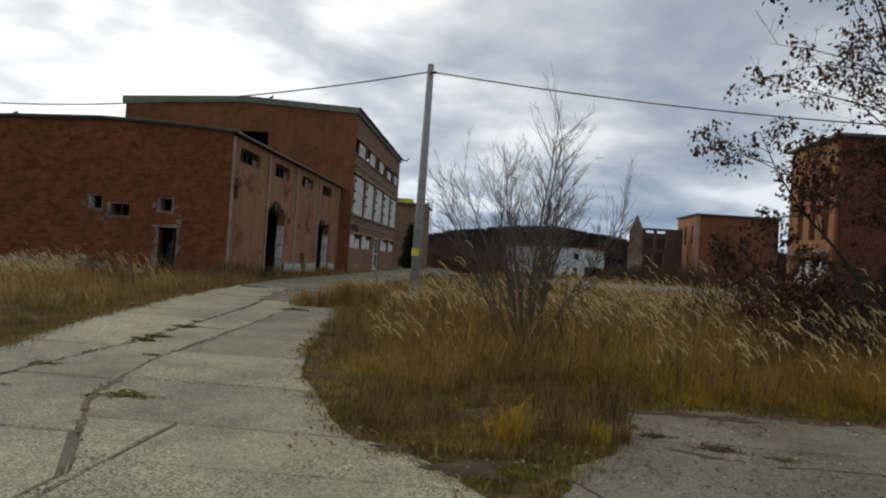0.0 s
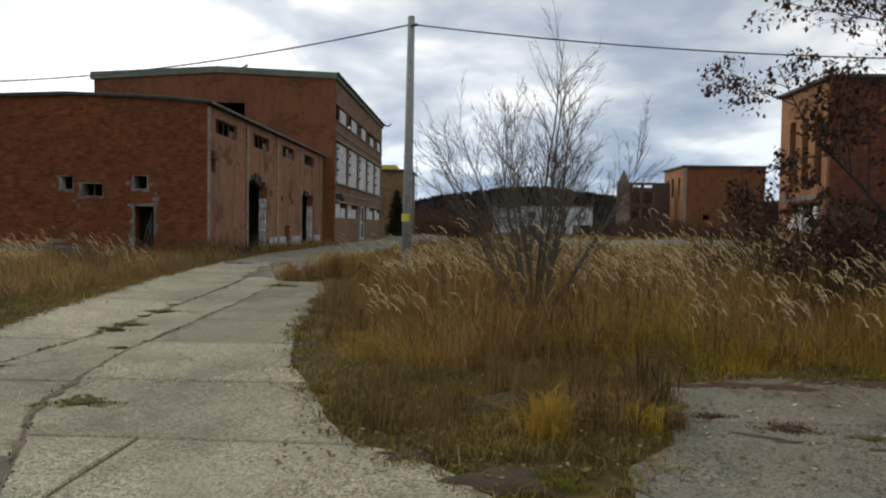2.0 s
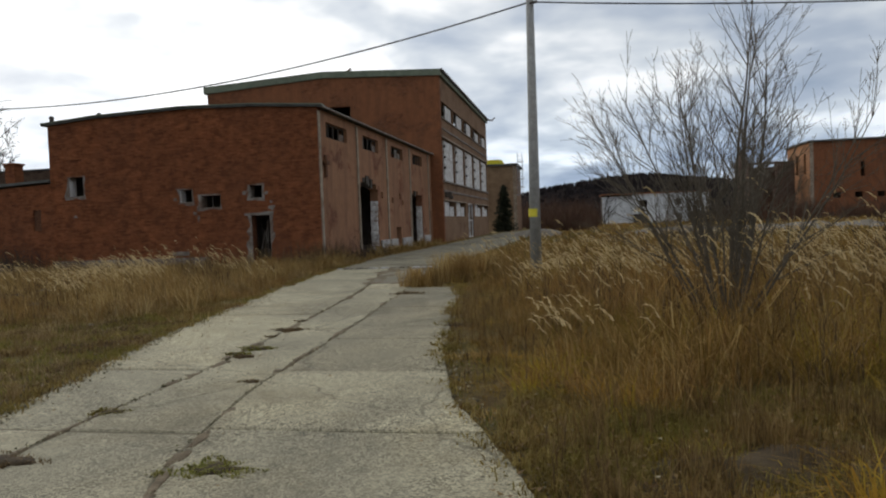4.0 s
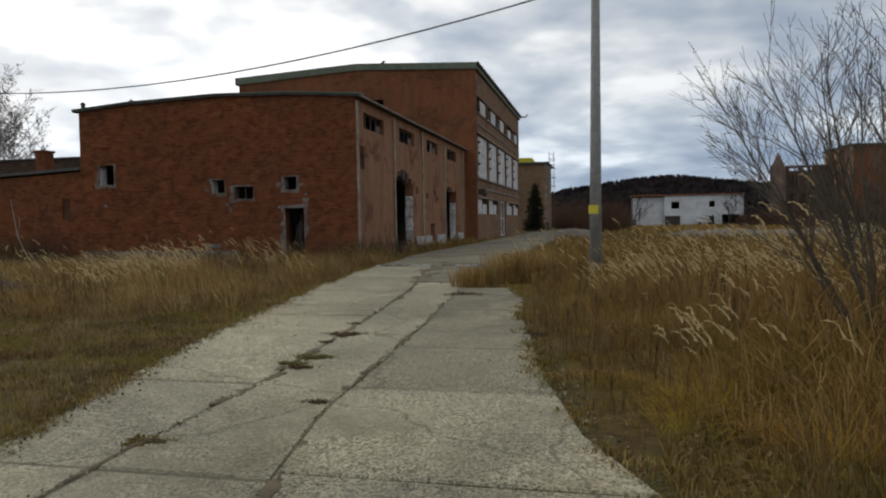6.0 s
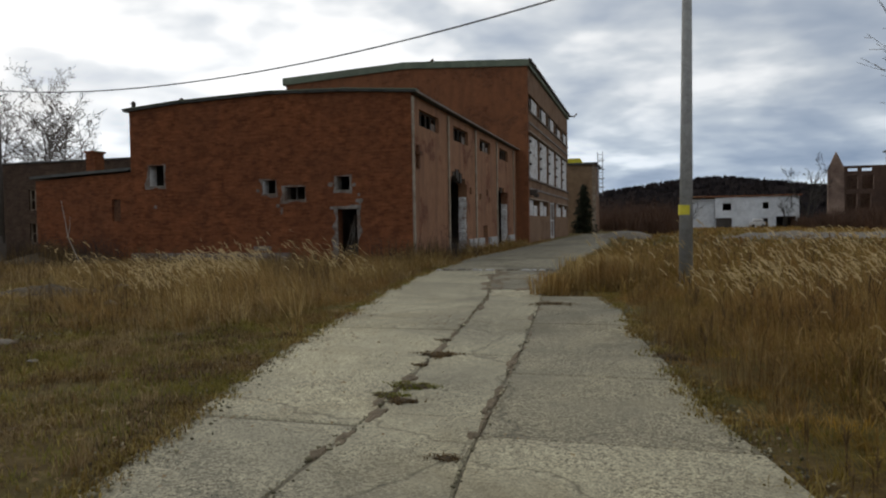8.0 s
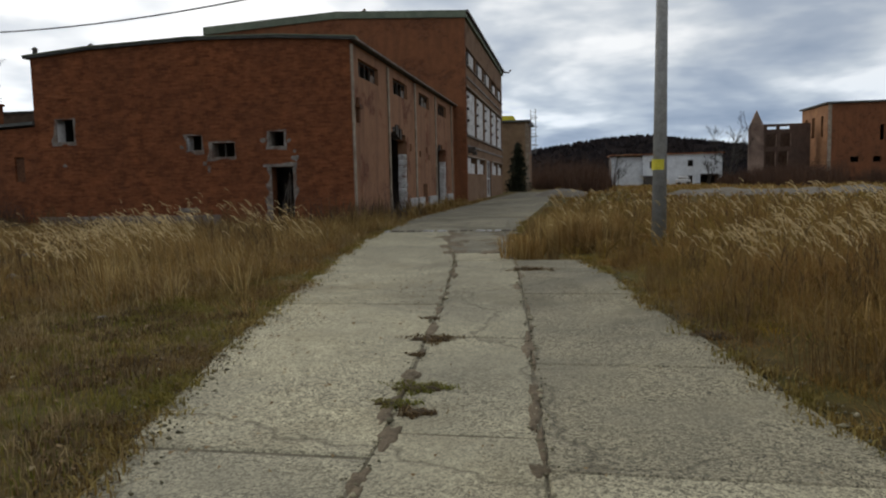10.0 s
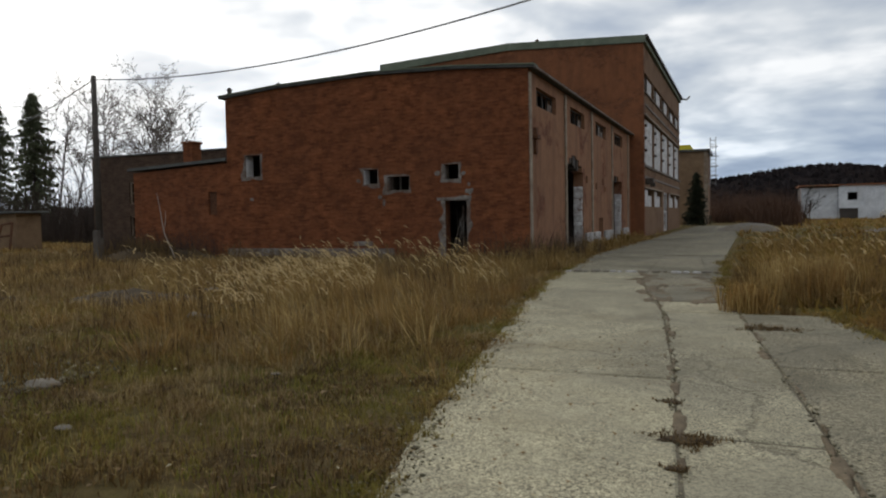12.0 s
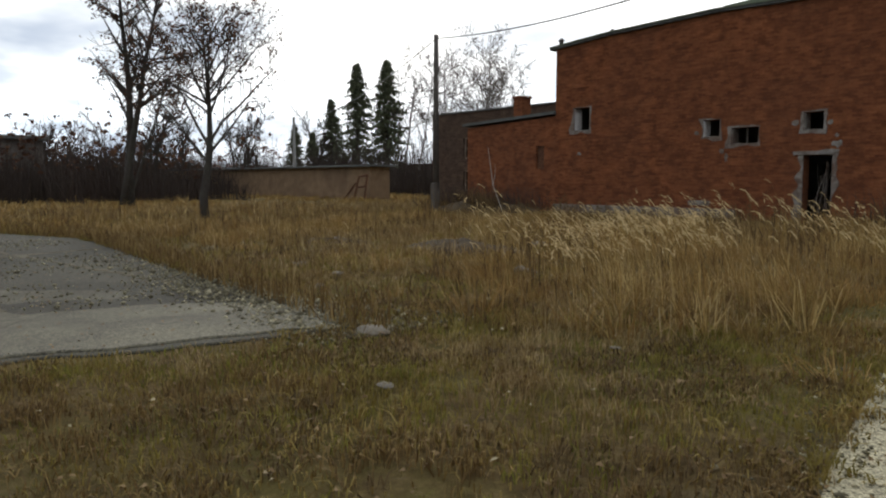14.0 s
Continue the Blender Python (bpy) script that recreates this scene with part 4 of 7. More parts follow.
# ---- hall B: the tall hall behind ----
def hall_b():
    hall = thing("tall_hall", (-19.6, 68, 0), "derelict three-storey brick hall with stripped window bands", "building")
    BY, X0, X1, YB = 54.18, -28.85, -10.62, 81.2
    top = interp([(-29.2, 12.0), (-19.4, 12.55), (-10.2, 12.1)])
    part("wall", holed_wall("y", BY, 0.5, X0, X1, -0.2, 12.0, [(-19.6, -17.4, 9.0, 10.35)], top, (-19.4,)), M_BRICK_B, hall, "rust-red rendered brick gable wall")
    part("gable_trim", boxed(((-29.1, BY - 0.05, 12.0), (-29.0, BY, 12.1))), M_GREENROOF, hall)
    bays = [54.45, 59.8, 65.1, 70.4, 75.7, 80.9]
    holes = []
    for a, b in zip(bays, bays[1:]):
        holes += [(a + 0.12, b - 0.1, 9.2, 10.4), (a + 0.12, b - 0.1, 4.55, 7.7)]
        holes.append((a + 0.12, b - 0.1, 1.9, 3.05) if not 65 < a < 66 else (66.2, 69.6, 0.0, 3.1))
    part("wall", holed_wall("x", X1, -0.5, BY + 0.51, YB, -0.2, 12.05, holes), M_BRICK_BE, hall, "brown-grey brick side wall with long window bands")
    rng = random.Random(8)
    for ua, ub, za, zb in holes:
        w = ub - ua
        if zb > 9:      # top band: a dark light, then a short white panel
            part("panel", boxed(((X1 - 0.12, ua + 0.42 * w, za), (X1 - 0.24, ub - 0.25, zb - rng.uniform(0.0, 0.3))), bevel=0.01), M_WHITE, hall, "flaking white panel")
            part("stump", boxed(((X1 - 0.14, ua + 0.02, za), (X1 - 0.22, ua + rng.uniform(0.3, 0.7), za + rng.uniform(0.3, 0.7))), bevel=0.01), M_WHITE, hall, "broken stump of white infill")
            part("post", boxed(((X1 - 0.05, ua + 0.33 * w, za), (X1 - 0.12, ua + 0.36 * w, zb))), M_DARKFRAME, hall)
            part("sill", boxed(((X1 + 0.1, ua - 0.05, za - 0.1), (X1 - 0.3, ub + 0.05, za)), bevel=0.01), M_LINTEL, hall)
        elif zb > 7:    # tall band: broad white piers with open gaps between
            part("panel", boxed(((X1 - 0.10, ua + 0.24 * w, za), (X1 - 0.3, ub - 0.12, zb - rng.uniform(0, 0.15))), bevel=0.02), M_WHITE, hall, "flaking white pier panel")
            part("stump", boxed(((X1 - 0.14, ua + 0.02, za), (X1 - 0.26, ua + 0.2 * w, za + rng.uniform(0.35, 0.9))), bevel=0.015), M_WHITE, hall, "broken stump of white infill")
            for z in (za + 0.9, za + 1.7, za + 2.5):
                part("bracket", boxed(((X1 + 0.03, ua + 0.19 * w, z), (X1 - 0.1, ua + 0.235 * w, z + 0.18)), bevel=0.01), M_DARKFRAME, hall)
            part("head_rail", boxed(((X1 + 0.09, ua - 0.05, zb), (X1 - 0.1, ub + 0.05, zb + 0.12))), M_PILASTER, hall)
            part("sill", boxed(((X1 + 0.12, ua - 0.05, za - 0.14), (X1 - 0.3, ub + 0.05, za)), bevel=0.01), M_LINTEL, hall)
        elif za > 1:
            part("panel", boxed(((X1 - 0.12, ua + 0.12 * w, za), (X1 - 0.25, ua + 0.52 * w, zb - rng.uniform(0.0, 0.2))), bevel=0.01), M_WHITE, hall, "flaking white panel")
            part("panel", boxed(((X1 - 0.16, ua + 0.62 * w, za), (X1 - 0.25, ub - 0.1, zb - rng.uniform(0.1, 0.4))), bevel=0.01), M_WHITE, hall, "flaking white panel")
            part("head_rail", boxed(((X1 + 0.07, ua - 0.05, zb), (X1 - 0.1, ub + 0.05, zb + 0.1))), M_PILASTER, hall)
        else:
            d = frame_bars(hall, "x", X1 - 0.1, ua, ub, za, zb, 2, 2, M_WHITE, 0.14, 0.1, "door_frame", "white door frame")
            part("panel", boxed(((X1 - 0.22, ua + 0.2, 0.0), (X1 - 0.28, ua + 1.6, 2.2))), M_WHITE, d)
    for z in (8.3, 3.7):
        part("band", boxed(((X1 + 0.06, BY + 0.55, z), (X1 + 0.001, YB - 0.1, z + 0.16))), M_LINTEL, hall)
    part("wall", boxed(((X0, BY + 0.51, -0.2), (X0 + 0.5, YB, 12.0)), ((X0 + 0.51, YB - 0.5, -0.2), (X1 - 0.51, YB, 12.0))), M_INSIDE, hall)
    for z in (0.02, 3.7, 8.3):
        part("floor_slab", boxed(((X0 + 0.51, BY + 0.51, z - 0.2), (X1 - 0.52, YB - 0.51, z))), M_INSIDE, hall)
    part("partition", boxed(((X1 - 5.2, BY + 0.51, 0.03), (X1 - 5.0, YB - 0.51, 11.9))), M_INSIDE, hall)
    bm = bmesh.new()
    xs = [X0 - 0.25, -24, -19.4, -15, X1 + 0.16]
    ztop = interp([(-29.2, 12.54), (-19.4, 13.02), (-10.2, 12.56)])
    rows = [[bm.verts.new((x, y, float((top if h else ztop)(x)) + 0.01)) for x in xs] for y, h in ((BY - 0.12, 1), (BY - 0.12, 0), (YB + 0.3, 0), (YB + 0.3, 1))]
    for a, b in zip(rows, rows[1:] + rows[:1]):
        for i in range(4):
            bm.faces.new([a[i], a[i + 1], b[i + 1], b[i]])
    for i in (0, 4):
        bm.faces.new([r[i] for r in rows])
    bmesh.ops.recalc_face_normals(bm, faces=bm.faces[:])
    part("roof", bm, M_GREENROOF, hall, "green-grey sheet roof")
    part("eave", boxed(((X1 + 0.161, BY - 0.2, 12.40), (X1 + 0.32, YB + 0.35, 12.6)), bevel=0.03), M_DARKFRAME, hall, "dark eave board")
    part("spout", joined("spout", [tube([(X1 + 0.24, YB + 0.3, 12.5), (X1 + 0.7, YB + 0.5, 12.45), (X1 + 0.95, YB + 0.5, 12.75)], [0.09, 0.09, 0.08], 6)]), M_METAL, hall)
    part("roof_pipe", joined("roof_pipe", [tube([(-19.6, 57, 12.9), (-19.6, 57, 13.45), (-18.8, 57, 13.3), (-18.1, 57, 13.75)], [0.06, 0.06, 0.06, 0.09], 6)]), M_RUST, hall)
    part("wall_lamp", boxed(((X1 + 0.01, 54.9, 3.3), (X1 + 0.5, 55.2, 3.7)), ((X1 + 0.3, 54.85, 3.15), (X1 + 0.6, 55.25, 3.4)), bevel=0.03), M_DARKFRAME, hall)


hall_b()


def far_block():
    b = thing("ochre_block", (-13, 98, 0), "ochre rendered block with yellow roof sheeting", "building")
    part("wall", holed_wall("y", 95, 0.4, -16, -8.75, -0.2, 8.4, [(-10.6, -9.7, 0.3, 1.6)]), M_SHEDWALL, b)
    part("wall", boxed(((-16, 95.41, -0.2), (-8.75, 104, 8.4))), M_BRICK_BE, b)
    part("corner_strip", boxed(((-9.05, 94.9, -0.2), (-8.6, 94.999, 8.4))), M_PILASTER, b)
    part("roof", boxed(((-16.2, 94.7, 8.4), (-8.4, 104.2, 8.66)), bevel=0.03), M_ROOFING, b)
    bm = boxed(((-13.5, 95.2, 8.67), (-10.2, 97.5, 9.25)))
    for v in bm.verts:
        if v.co.z > 9:
            v.co.x = -11.6 + (v.co.x + 11.6) * 0.75
    part("roof_sheet", bm, M_YELLOW, b, "bright yellow roof sheeting")
    lad = thing("ladder", (-8.1, 95, 0), "galvanised cage ladder fixed to the block", "ladder")
    for x in (-8.35, -7.75):
        part("rail", joined("rail", [tube([(x, 94.6, 4.4), (x, 94.6, 9.9)], [0.04, 0.04], 5)]), M_METAL, lad)
    for k in range(10, 22):
        part("rung", joined("rung", [tube([(-8.35, 94.6, 0.5 + 0.43 * k), (-7.75, 94.6, 0.5 + 0.43 * k)], [0.03, 0.03], 4)]), M_METAL, lad)
    for z in (4.6, 8.0):
        part("bracket", boxed(((-8.7, 94.58, z), (-7.72, 94.62, z + 0.06))), M_METAL, lad)
    for z in (5.5, 6.6, 7.7, 8.8):
        part("hoop", joined("hoop", [tube([(-8.35, 94.6, z), (-8.3, 94.0, z), (-7.9, 93.8, z), (-7.5, 94.0, z), (-7.75, 94.6, z)], [0.05] * 5, 4)]), M_METAL, lad)


far_block()


# ---- buildings beyond the field ----
def white_house():
    h = thing("white_house", (12, 133, 0), "long white plastered building with dark gates", "building")
    Y = 130
    holes = [(9.46, 10.8, 2.83, 3.98), (8.4, 10.9, -0.1, 1.6), (15.5, 16.4, 2.99, 4.03), (17.5, 20.4, -0.1, 1.73), (15.4, 16.3, 0.1, 1.5)]
    part("wall", holed_wall("y", Y, 0.35, 8.3, 20.9, -0.6, 5.0, holes, interp([(8.3, 4.95), (20.9, 5.25)])), M_WHITEWALL, h, "dirty white plaster front")
    part("wall", boxed(((3.3, Y + 0.6, -0.6), (8.29, Y + 1.0, 4.8))), M_WHITEWALL, h)
    part("wall", boxed(((3.3, Y + 8, -0.6), (20.9, Y + 8.3, 4.8)), ((20.6, Y + 0.36, -0.6), (20.9, Y + 7.9, 4.8)), ((3.3, Y + 1.01, -0.6), (3.6, Y + 7.9, 4.8))), M_INSIDE, h)
    part("roof", boxed(((3.0, Y - 0.3, 5.0), (21.2, Y + 8.5, 5.22)), bevel=0.03), M_BRICK_D, h, "flat roof with a reddish brick edge")
    part("gate", boxed(((8.45, Y + 0.2, 0), (10.85, Y + 0.26, 1.55))), M_DARKFRAME, h)
    lean = thing("parked_van", (14.5, 126, 0), "small white van parked by the building", "van")
    part("body", boxed(((13.0, 125, 0.3), (15.2, 126.2, 0.95)), ((13.4, 125.05, 0.95), (14.9, 126.15, 1.4)), bevel=0.12), M_WHITE, lean)
    for x in (13.4, 14.8):
        part("wheel", joined("wheel", [tube([(x, 124.95, 0.28), (x, 125.15, 0.28)], [0.28, 0.28], 12)]), M_DARKFRAME, lean)


white_house()


def ruin():
    r = thing("gable_ruin", (30, 139, 0), "roofless brick ruin with a standing gable", "building")
    Y = 135
    bm = bmesh.new()
    a = [(26.1, -0.2), (28.6, -0.2), (28.45, 9.6), (27.3, 12.1), (26.1, 9.2)]
    f = [bm.verts.new((x, Y, z)) for x, z in a]
    g = [bm.verts.new((x, Y + 0.5, z)) for x, z in a]
    bm.faces.new(f), bm.faces.new(g[::-1])
    for i in range(5):
        bm.faces.new([f[i], f[(i + 1) % 5], g[(i + 1) % 5], g[i]])
    bmesh.ops.recalc_face_normals(bm, faces=bm.faces[:])
    part("gable", bm, M_RUINWALL, r, "weathered pinkish pointed gable wall")
    holes = [(29.2, 30.7, 8.9, 9.45), (31.2, 32.8, 8.9, 9.45), (29.0, 30.7, 6.0, 8.2), (31.3, 33.0, 6.0, 8.2), (29.0, 30.6, 2.6, 5.2), (31.0, 32.6, 2.6, 5.2), (29.0, 30.4, 0.2, 1.8)]
    part("wall", holed_wall("y", Y + 0.8, 0.5, 28.6, 36.0, -0.2, 9.8, holes), M_RUINBRICK, r, "dark brick wall with empty windows")
    part("wall", boxed(((28.6, Y + 8, -0.2), (36.0, Y + 8.4, 8.7))), M_BRICK_OUT, r)
    part("beam", boxed(((28.6, Y + 4, 9.55), (33.4, Y + 4.4, 9.8))), M_LINTEL, r)


ruin()


def block_c():
    c = thing("brick_block", (44, 137, 0), "square red brick block with a flat roof", "building")
    X, Y = 36.8, 130
    part("wall", holed_wall("x", X, 0.4, Y + 0.41, 143, -0.2, 12.3, [(132.2, 133.4, 7.2, 10.6), (136.4, 137.8, 7.2, 10.6), (140, 141.2, 7.2, 10.6)]), M_OCHRE, c, "orange ochre rendered side")
    part("wall", holed_wall("y", Y, 0.4, X, 51, -0.2, 12.3, [(44.4, 45.0, 6.4, 8.8), (40.2, 41.4, 3.0, 3.9), (43.5, 44.7, 3.0, 3.9), (46.8, 48, 3.0, 3.9)]), M_BRICK_B, c, "red brick front")
    part("wall", boxed(((50.6, Y + 0.41, -0.2), (51, 143, 12.3)), ((X + 0.41, 142.6, -0.2), (50.59, 143, 12.3))), M_INSIDE, c)
    part("corner", boxed(((X - 0.05, Y - 0.05, -0.2), (X + 0.5, Y - 0.001, 12.3))), M_PILASTER, c)
    part("roof", boxed(((X - 0.4, Y - 0.4, 12.31), (51.4, 143.4, 12.6)), bevel=0.04), M_ROOFING, c)


block_c()


def block_d():
    d = thing("tower_block", (33, 60, 0), "tall orange brick works building with blown-out windows", "building")
    X, Y = 23.35, 50
    slots = [(51.2, 52.2, 4.6, 9.4), (53.2, 54.2, 4.6, 9.4), (55.2, 56.2, 4.6, 9.4)]
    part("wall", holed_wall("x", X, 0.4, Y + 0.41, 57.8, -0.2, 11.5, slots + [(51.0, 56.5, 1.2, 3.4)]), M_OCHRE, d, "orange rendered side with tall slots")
    for i in range(9):
        part("masonry_block", boxed(((X - 0.1 + 0.07 * (i % 3), 51 + i * 0.6, 1.2), (X + 0.35, 51.5 + i * 0.6, 1.9 + 0.4 * ((i * 7) % 4))), bevel=0.04), M_WHITEBRICK, d, "pale collapsed masonry")
    part("sill_band", boxed(((X - 0.15, 50.6, 3.55), (X - 0.001, 57.2, 3.9)), bevel=0.03), M_LINTEL, d)
    part("wall", holed_wall("y", Y, 0.4, X, 45, -0.2, 11.5, [(26.5, 28, 1, 3), (31, 32.5, 5, 9), (34.5, 36, 5, 9), (38, 39.5, 5, 9)]), M_BRICK_DS, d, "red brick front with its shade in the colour")
    part("wall", boxed(((X + 0.41, 57.4, -0.2), (45, 57.8, 11.5)), ((44.6, Y + 0.41, -0.2), (45, 57.39, 11.5))), M_INSIDE, d)
    part("roof", boxed(((X - 0.35, Y - 0.35, 11.51), (45.3, 58.1, 11.75)), bevel=0.04), M_ROOFING, d)


block_d()


# ---- sheds to the west ----
def sheds():
    s = thing("long_shed", (-62, 37, 0), "long low ochre shed with a flat dark roof", "shed")
    part("wall", boxed(((-80, 36.4, -0.2), (-44, 38, 2.15))), M_SHEDWALL, s, "ochre rendered wall")
    part("roof", boxed(((-80.4, 36.0, 2.15), (-43.6, 38.3, 2.29)), bevel=0.03), M_ROOFING, s)
    h = thing("hut", (-70, 18, 0), "dark grey block hut with a flat roof", "hut")
    part("wall", boxed(((-82, 14, -0.2), (-64.2, 21.9, 4.2))), M_HUT, h)
    part("roof", boxed(((-82.4, 13.6, 4.2), (-63.7, 22.2, 4.5)), bevel=0.04), M_ROOFING, h)
    f = thing("scrap_frame", (-43.5, 35.5, 0), "rusty bent scrap frame against the shed", "scrap")
    for k, (a, b) in enumerate((((-44.6, 35.5, 0), (-44.4, 35.8, 1.5)), ((-43.4, 35.5, 0), (-43.5, 35.8, 1.6)), ((-44.4, 35.8, 1.5), (-43.5, 35.8, 1.6)), ((-45.6, 35.4, 0), (-44.5, 35.6, 1.1)), ((-44.5, 35.7, 0.8), (-43.45, 35.7, 0.9)))):
        part("bar", joined("bar", [tube([a, b], [0.07, 0.07], 5)]), M_RUST, f)


sheds()


# ---- poles and wires ----
def sag(a, b, drop, n=24):
    a, b = Vector(a), Vector(b)
    return [a.lerp(b, i / n) - Vector((0, 0, drop * 4 * (i / n) * (1 - i / n))) for i in range(n + 1)]


def poles():
    p = thing("utility_pole", (-2.11, 21.43, 0), "tapered grey concrete utility pole with a yellow band", "pole")
    part("shaft", joined("shaft", [tube([(-2.11, 21.43, -0.3), (-2.08, 21.43, 3.5), (-2.05, 21.43, 7.27)], [0.155, 0.125, 0.095], 12)]), M_POLE, p, smooth=True)
    part("band", joined("band", [tube([(-2.113, 21.43, 1.53), (-2.111, 21.43, 1.74)], [0.1475, 0.146], 12)]), M_YELLOW, p, "yellow painted warning band")
    part("insulator", joined("insulator", [tube([(-2.05, 21.30, 6.98), (-1.86, 21.27, 7.0)], [0.03, 0.045], 8)]), M_DARKFRAME, p)
    w = thing("wooden_pole", (-28.5, 28.5, 0), "dark tarred wooden pole on a concrete stub", "pole")
    part("shaft", joined("shaft", [tube([(-28.5, 28.5, 0.9), (-28.42, 28.45, 7.3)], [0.13, 0.10], 10)]), M_WOODPOLE, w, smooth=True)
    part("footing", boxed(((-28.66, 28.3, -0.2), (-28.38, 28.62, 1.2)), bevel=0.03), M_HUT, w)
    e = thing("utility_pole", (27, 23, 0), "grey concrete utility pole at the field's far side", "pole")
    part("shaft", joined("shaft", [tube([(27, 23, -0.3), (27, 23, 7.3)], [0.15, 0.095], 10)]), M_POLE, e, smooth=True)
    d = thing("utility_pole", FARPOLE, "distant grey utility pole by the conifers", "pole")
    part("shaft", joined("shaft", [tube([FARPOLE, (FARPOLE[0], FARPOLE[1], 7.3)], [0.17, 0.12], 8)]), M_POLE, d)
    for a, b, s in (((-2.05, 21.43, 7.05), (-28.42, 28.45, 7.15), 0.95), ((-2.05, 21.43, 7.05), (27, 23, 7.1), 0.75), ((-28.42, 28.45, 7.15), (FARPOLE[0], FARPOLE[1], 7.15), 1.0)):
        ob = part("overhead_cable", joined("overhead_cable", [tube(sag(a, b, s), [0.022] * 25, 5)]), M_WIRE)
        tagged(ob, "thin black overhead cable strung between poles", "cable", "cables")


FARPOLE = (-66.9, 44.2, 0.0)
poles()

# ---- vegetation ----
M_SOIL = grainy("dark_heaped_soil", [(0.3, (0.03, 0.02, 0.011)), (0.7, (0.09, 0.062, 0.032))], 6.0, 0.95, stain=(0.08, 0.055, 0.025), big=1.8, fine=30.0, bump=0.9)
M_DAMP = grainy("damp_mossy_soil", [(0.3, (0.045, 0.038, 0.02)), (0.7, (0.12, 0.10, 0.06))], 8.0, 0.9, stain=(0.07, 0.075, 0.03), big=2.2, fine=45.0, bump=0.8)
M_REDSOIL = grainy("reddish_litter_soil", [(0.3, (0.05, 0.026, 0.013)), (0.7, (0.14, 0.075, 0.038))], 14.0, 0.95, stain=(0.09, 0.06, 0.03), big=1.8, fine=45.0, bump=0.9)
M_GRIT = leafy("loose_grit", [(0.0, (0.08, 0.072, 0.06)), (0.7, (0.20, 0.182, 0.15)), (1.0, (0.42, 0.39, 0.34))])

def cloud_mesh(name, verts, tris):
    me = bpy.data.meshes.new(name)
    me.vertices.add(len(verts))
    me.vertices.foreach_set("co", np.ascontiguousarray(verts, np.float32).ravel())
    me.loops.add(tris.size)
    me.loops.foreach_set("vertex_index", np.ascontiguousarray(tris, np.int32).ravel())
    me.polygons.add(len(tris))
    me.polygons.foreach_set("loop_start", np.arange(0, tris.size, 3, dtype=np.int32))
    me.update(calc_edges=True)
    return me


def blades(rng, x, y, h, w, lean=0.35, bias=(0.0, 0.0), z=0.0, droop=0.0):
    """Bent tapering blades at x, y: vertices and triangles."""
    n = len(x)
    a = rng.uniform(0, 2 * np.pi, n)
    px, py = np.cos(a) * w / 2, np.sin(a) * w / 2
    b = rng.uniform(0, 2 * np.pi, n)
    l = h * np.abs(rng.normal(0, lean, n))
    dx, dy = np.cos(b) * l + bias[0] * h, np.sin(b) * l + bias[1] * h
    z = np.broadcast_to(z, (n,))
    v = np.empty((n, 5, 3))
    v[:, 0] = np.stack([x - px, y - py, z - 0.02], 1)
    v[:, 1] = np.stack([x + px, y + py, z - 0.02], 1)
    v[:, 2] = np.stack([x + dx * 0.3 - px * 0.8, y + dy * 0.3 - py * 0.8, z + h * 0.6], 1)
    v[:, 3] = np.stack([x + dx * 0.3 + px * 0.8, y + dy * 0.3 + py * 0.8, z + h * 0.6], 1)
    v[:, 4] = np.stack([x + dx, y + dy, z + h * (1 - droop)], 1)
    t = np.array([[0, 1, 3], [0, 3, 2], [2, 3, 4]])
    return v.reshape(-1, 3), (t[None] + 5 * np.arange(n)[:, None, None]).reshape(-1, 3)


def merged(parts):
    vs, ts, o = [], [], 0
    for v, t in parts:
        vs.append(v)
        ts.append(t + o)
        o += len(v)
    return np.concatenate(vs), np.concatenate(ts)


def stuff(name, parts, mat, label, category):
    ob = part(name, cloud_mesh(name, *merged(parts)), mat)
    return tagged(ob, label, category, kind="stuff")


# distance from the paving, on a fine raster
CELL, GX0, GY0, GW, GH = 0.12, -40.0, 2.0, 700, 420
_gx, _gy = np.meshgrid(GX0 + CELL * np.arange(GW), GY0 + CELL * np.arange(GH))
_on = paved(_gx, _gy)
OFF = np.zeros(_on.shape)
_grown = _on.copy()
for _k in range(24):
    OFF[~_grown] = (_k + 1) * CELL
    g = _grown.copy()
    g[1:] |= _grown[:-1]
    g[:-1] |= _grown[1:]
    g[:, 1:] |= _grown[:, :-1]
    g[:, :-1] |= _grown[:, 1:]
    _grown = g


def off_paving(x, y):
    i = ((np.asarray(x) - GX0) / CELL).astype(int)
    j = ((np.asarray(y) - GY0) / CELL).astype(int)
    ok = (i >= 0) & (i < GW) & (j >= 0) & (j < GH)
    d = np.where(ok, OFF[np.clip(j, 0, GH - 1), np.clip(i, 0, GW - 1)], 3.0)
    return np.where(~ok & paved(x, y), 0.0, d)


def patchy(x, y, scale, seed=0.0):
    """Smooth drift between 0 and 1 over the field."""
    s = np.zeros(len(x))
    for k, (fx, fy, p) in enumerate(((1.0, 0.6, 0.3), (-0.7, 1.1, 1.7), (1.9, -1.3, 4.1), (0.4, 2.3, 2.2), (2.7, 1.9, 5.0))):
        s += np.sin((fx * x + fy * y) / scale + p + seed) / (1 + 0.4 * k)
    return np.clip(0.5 + s / 5.0, 0, 1)


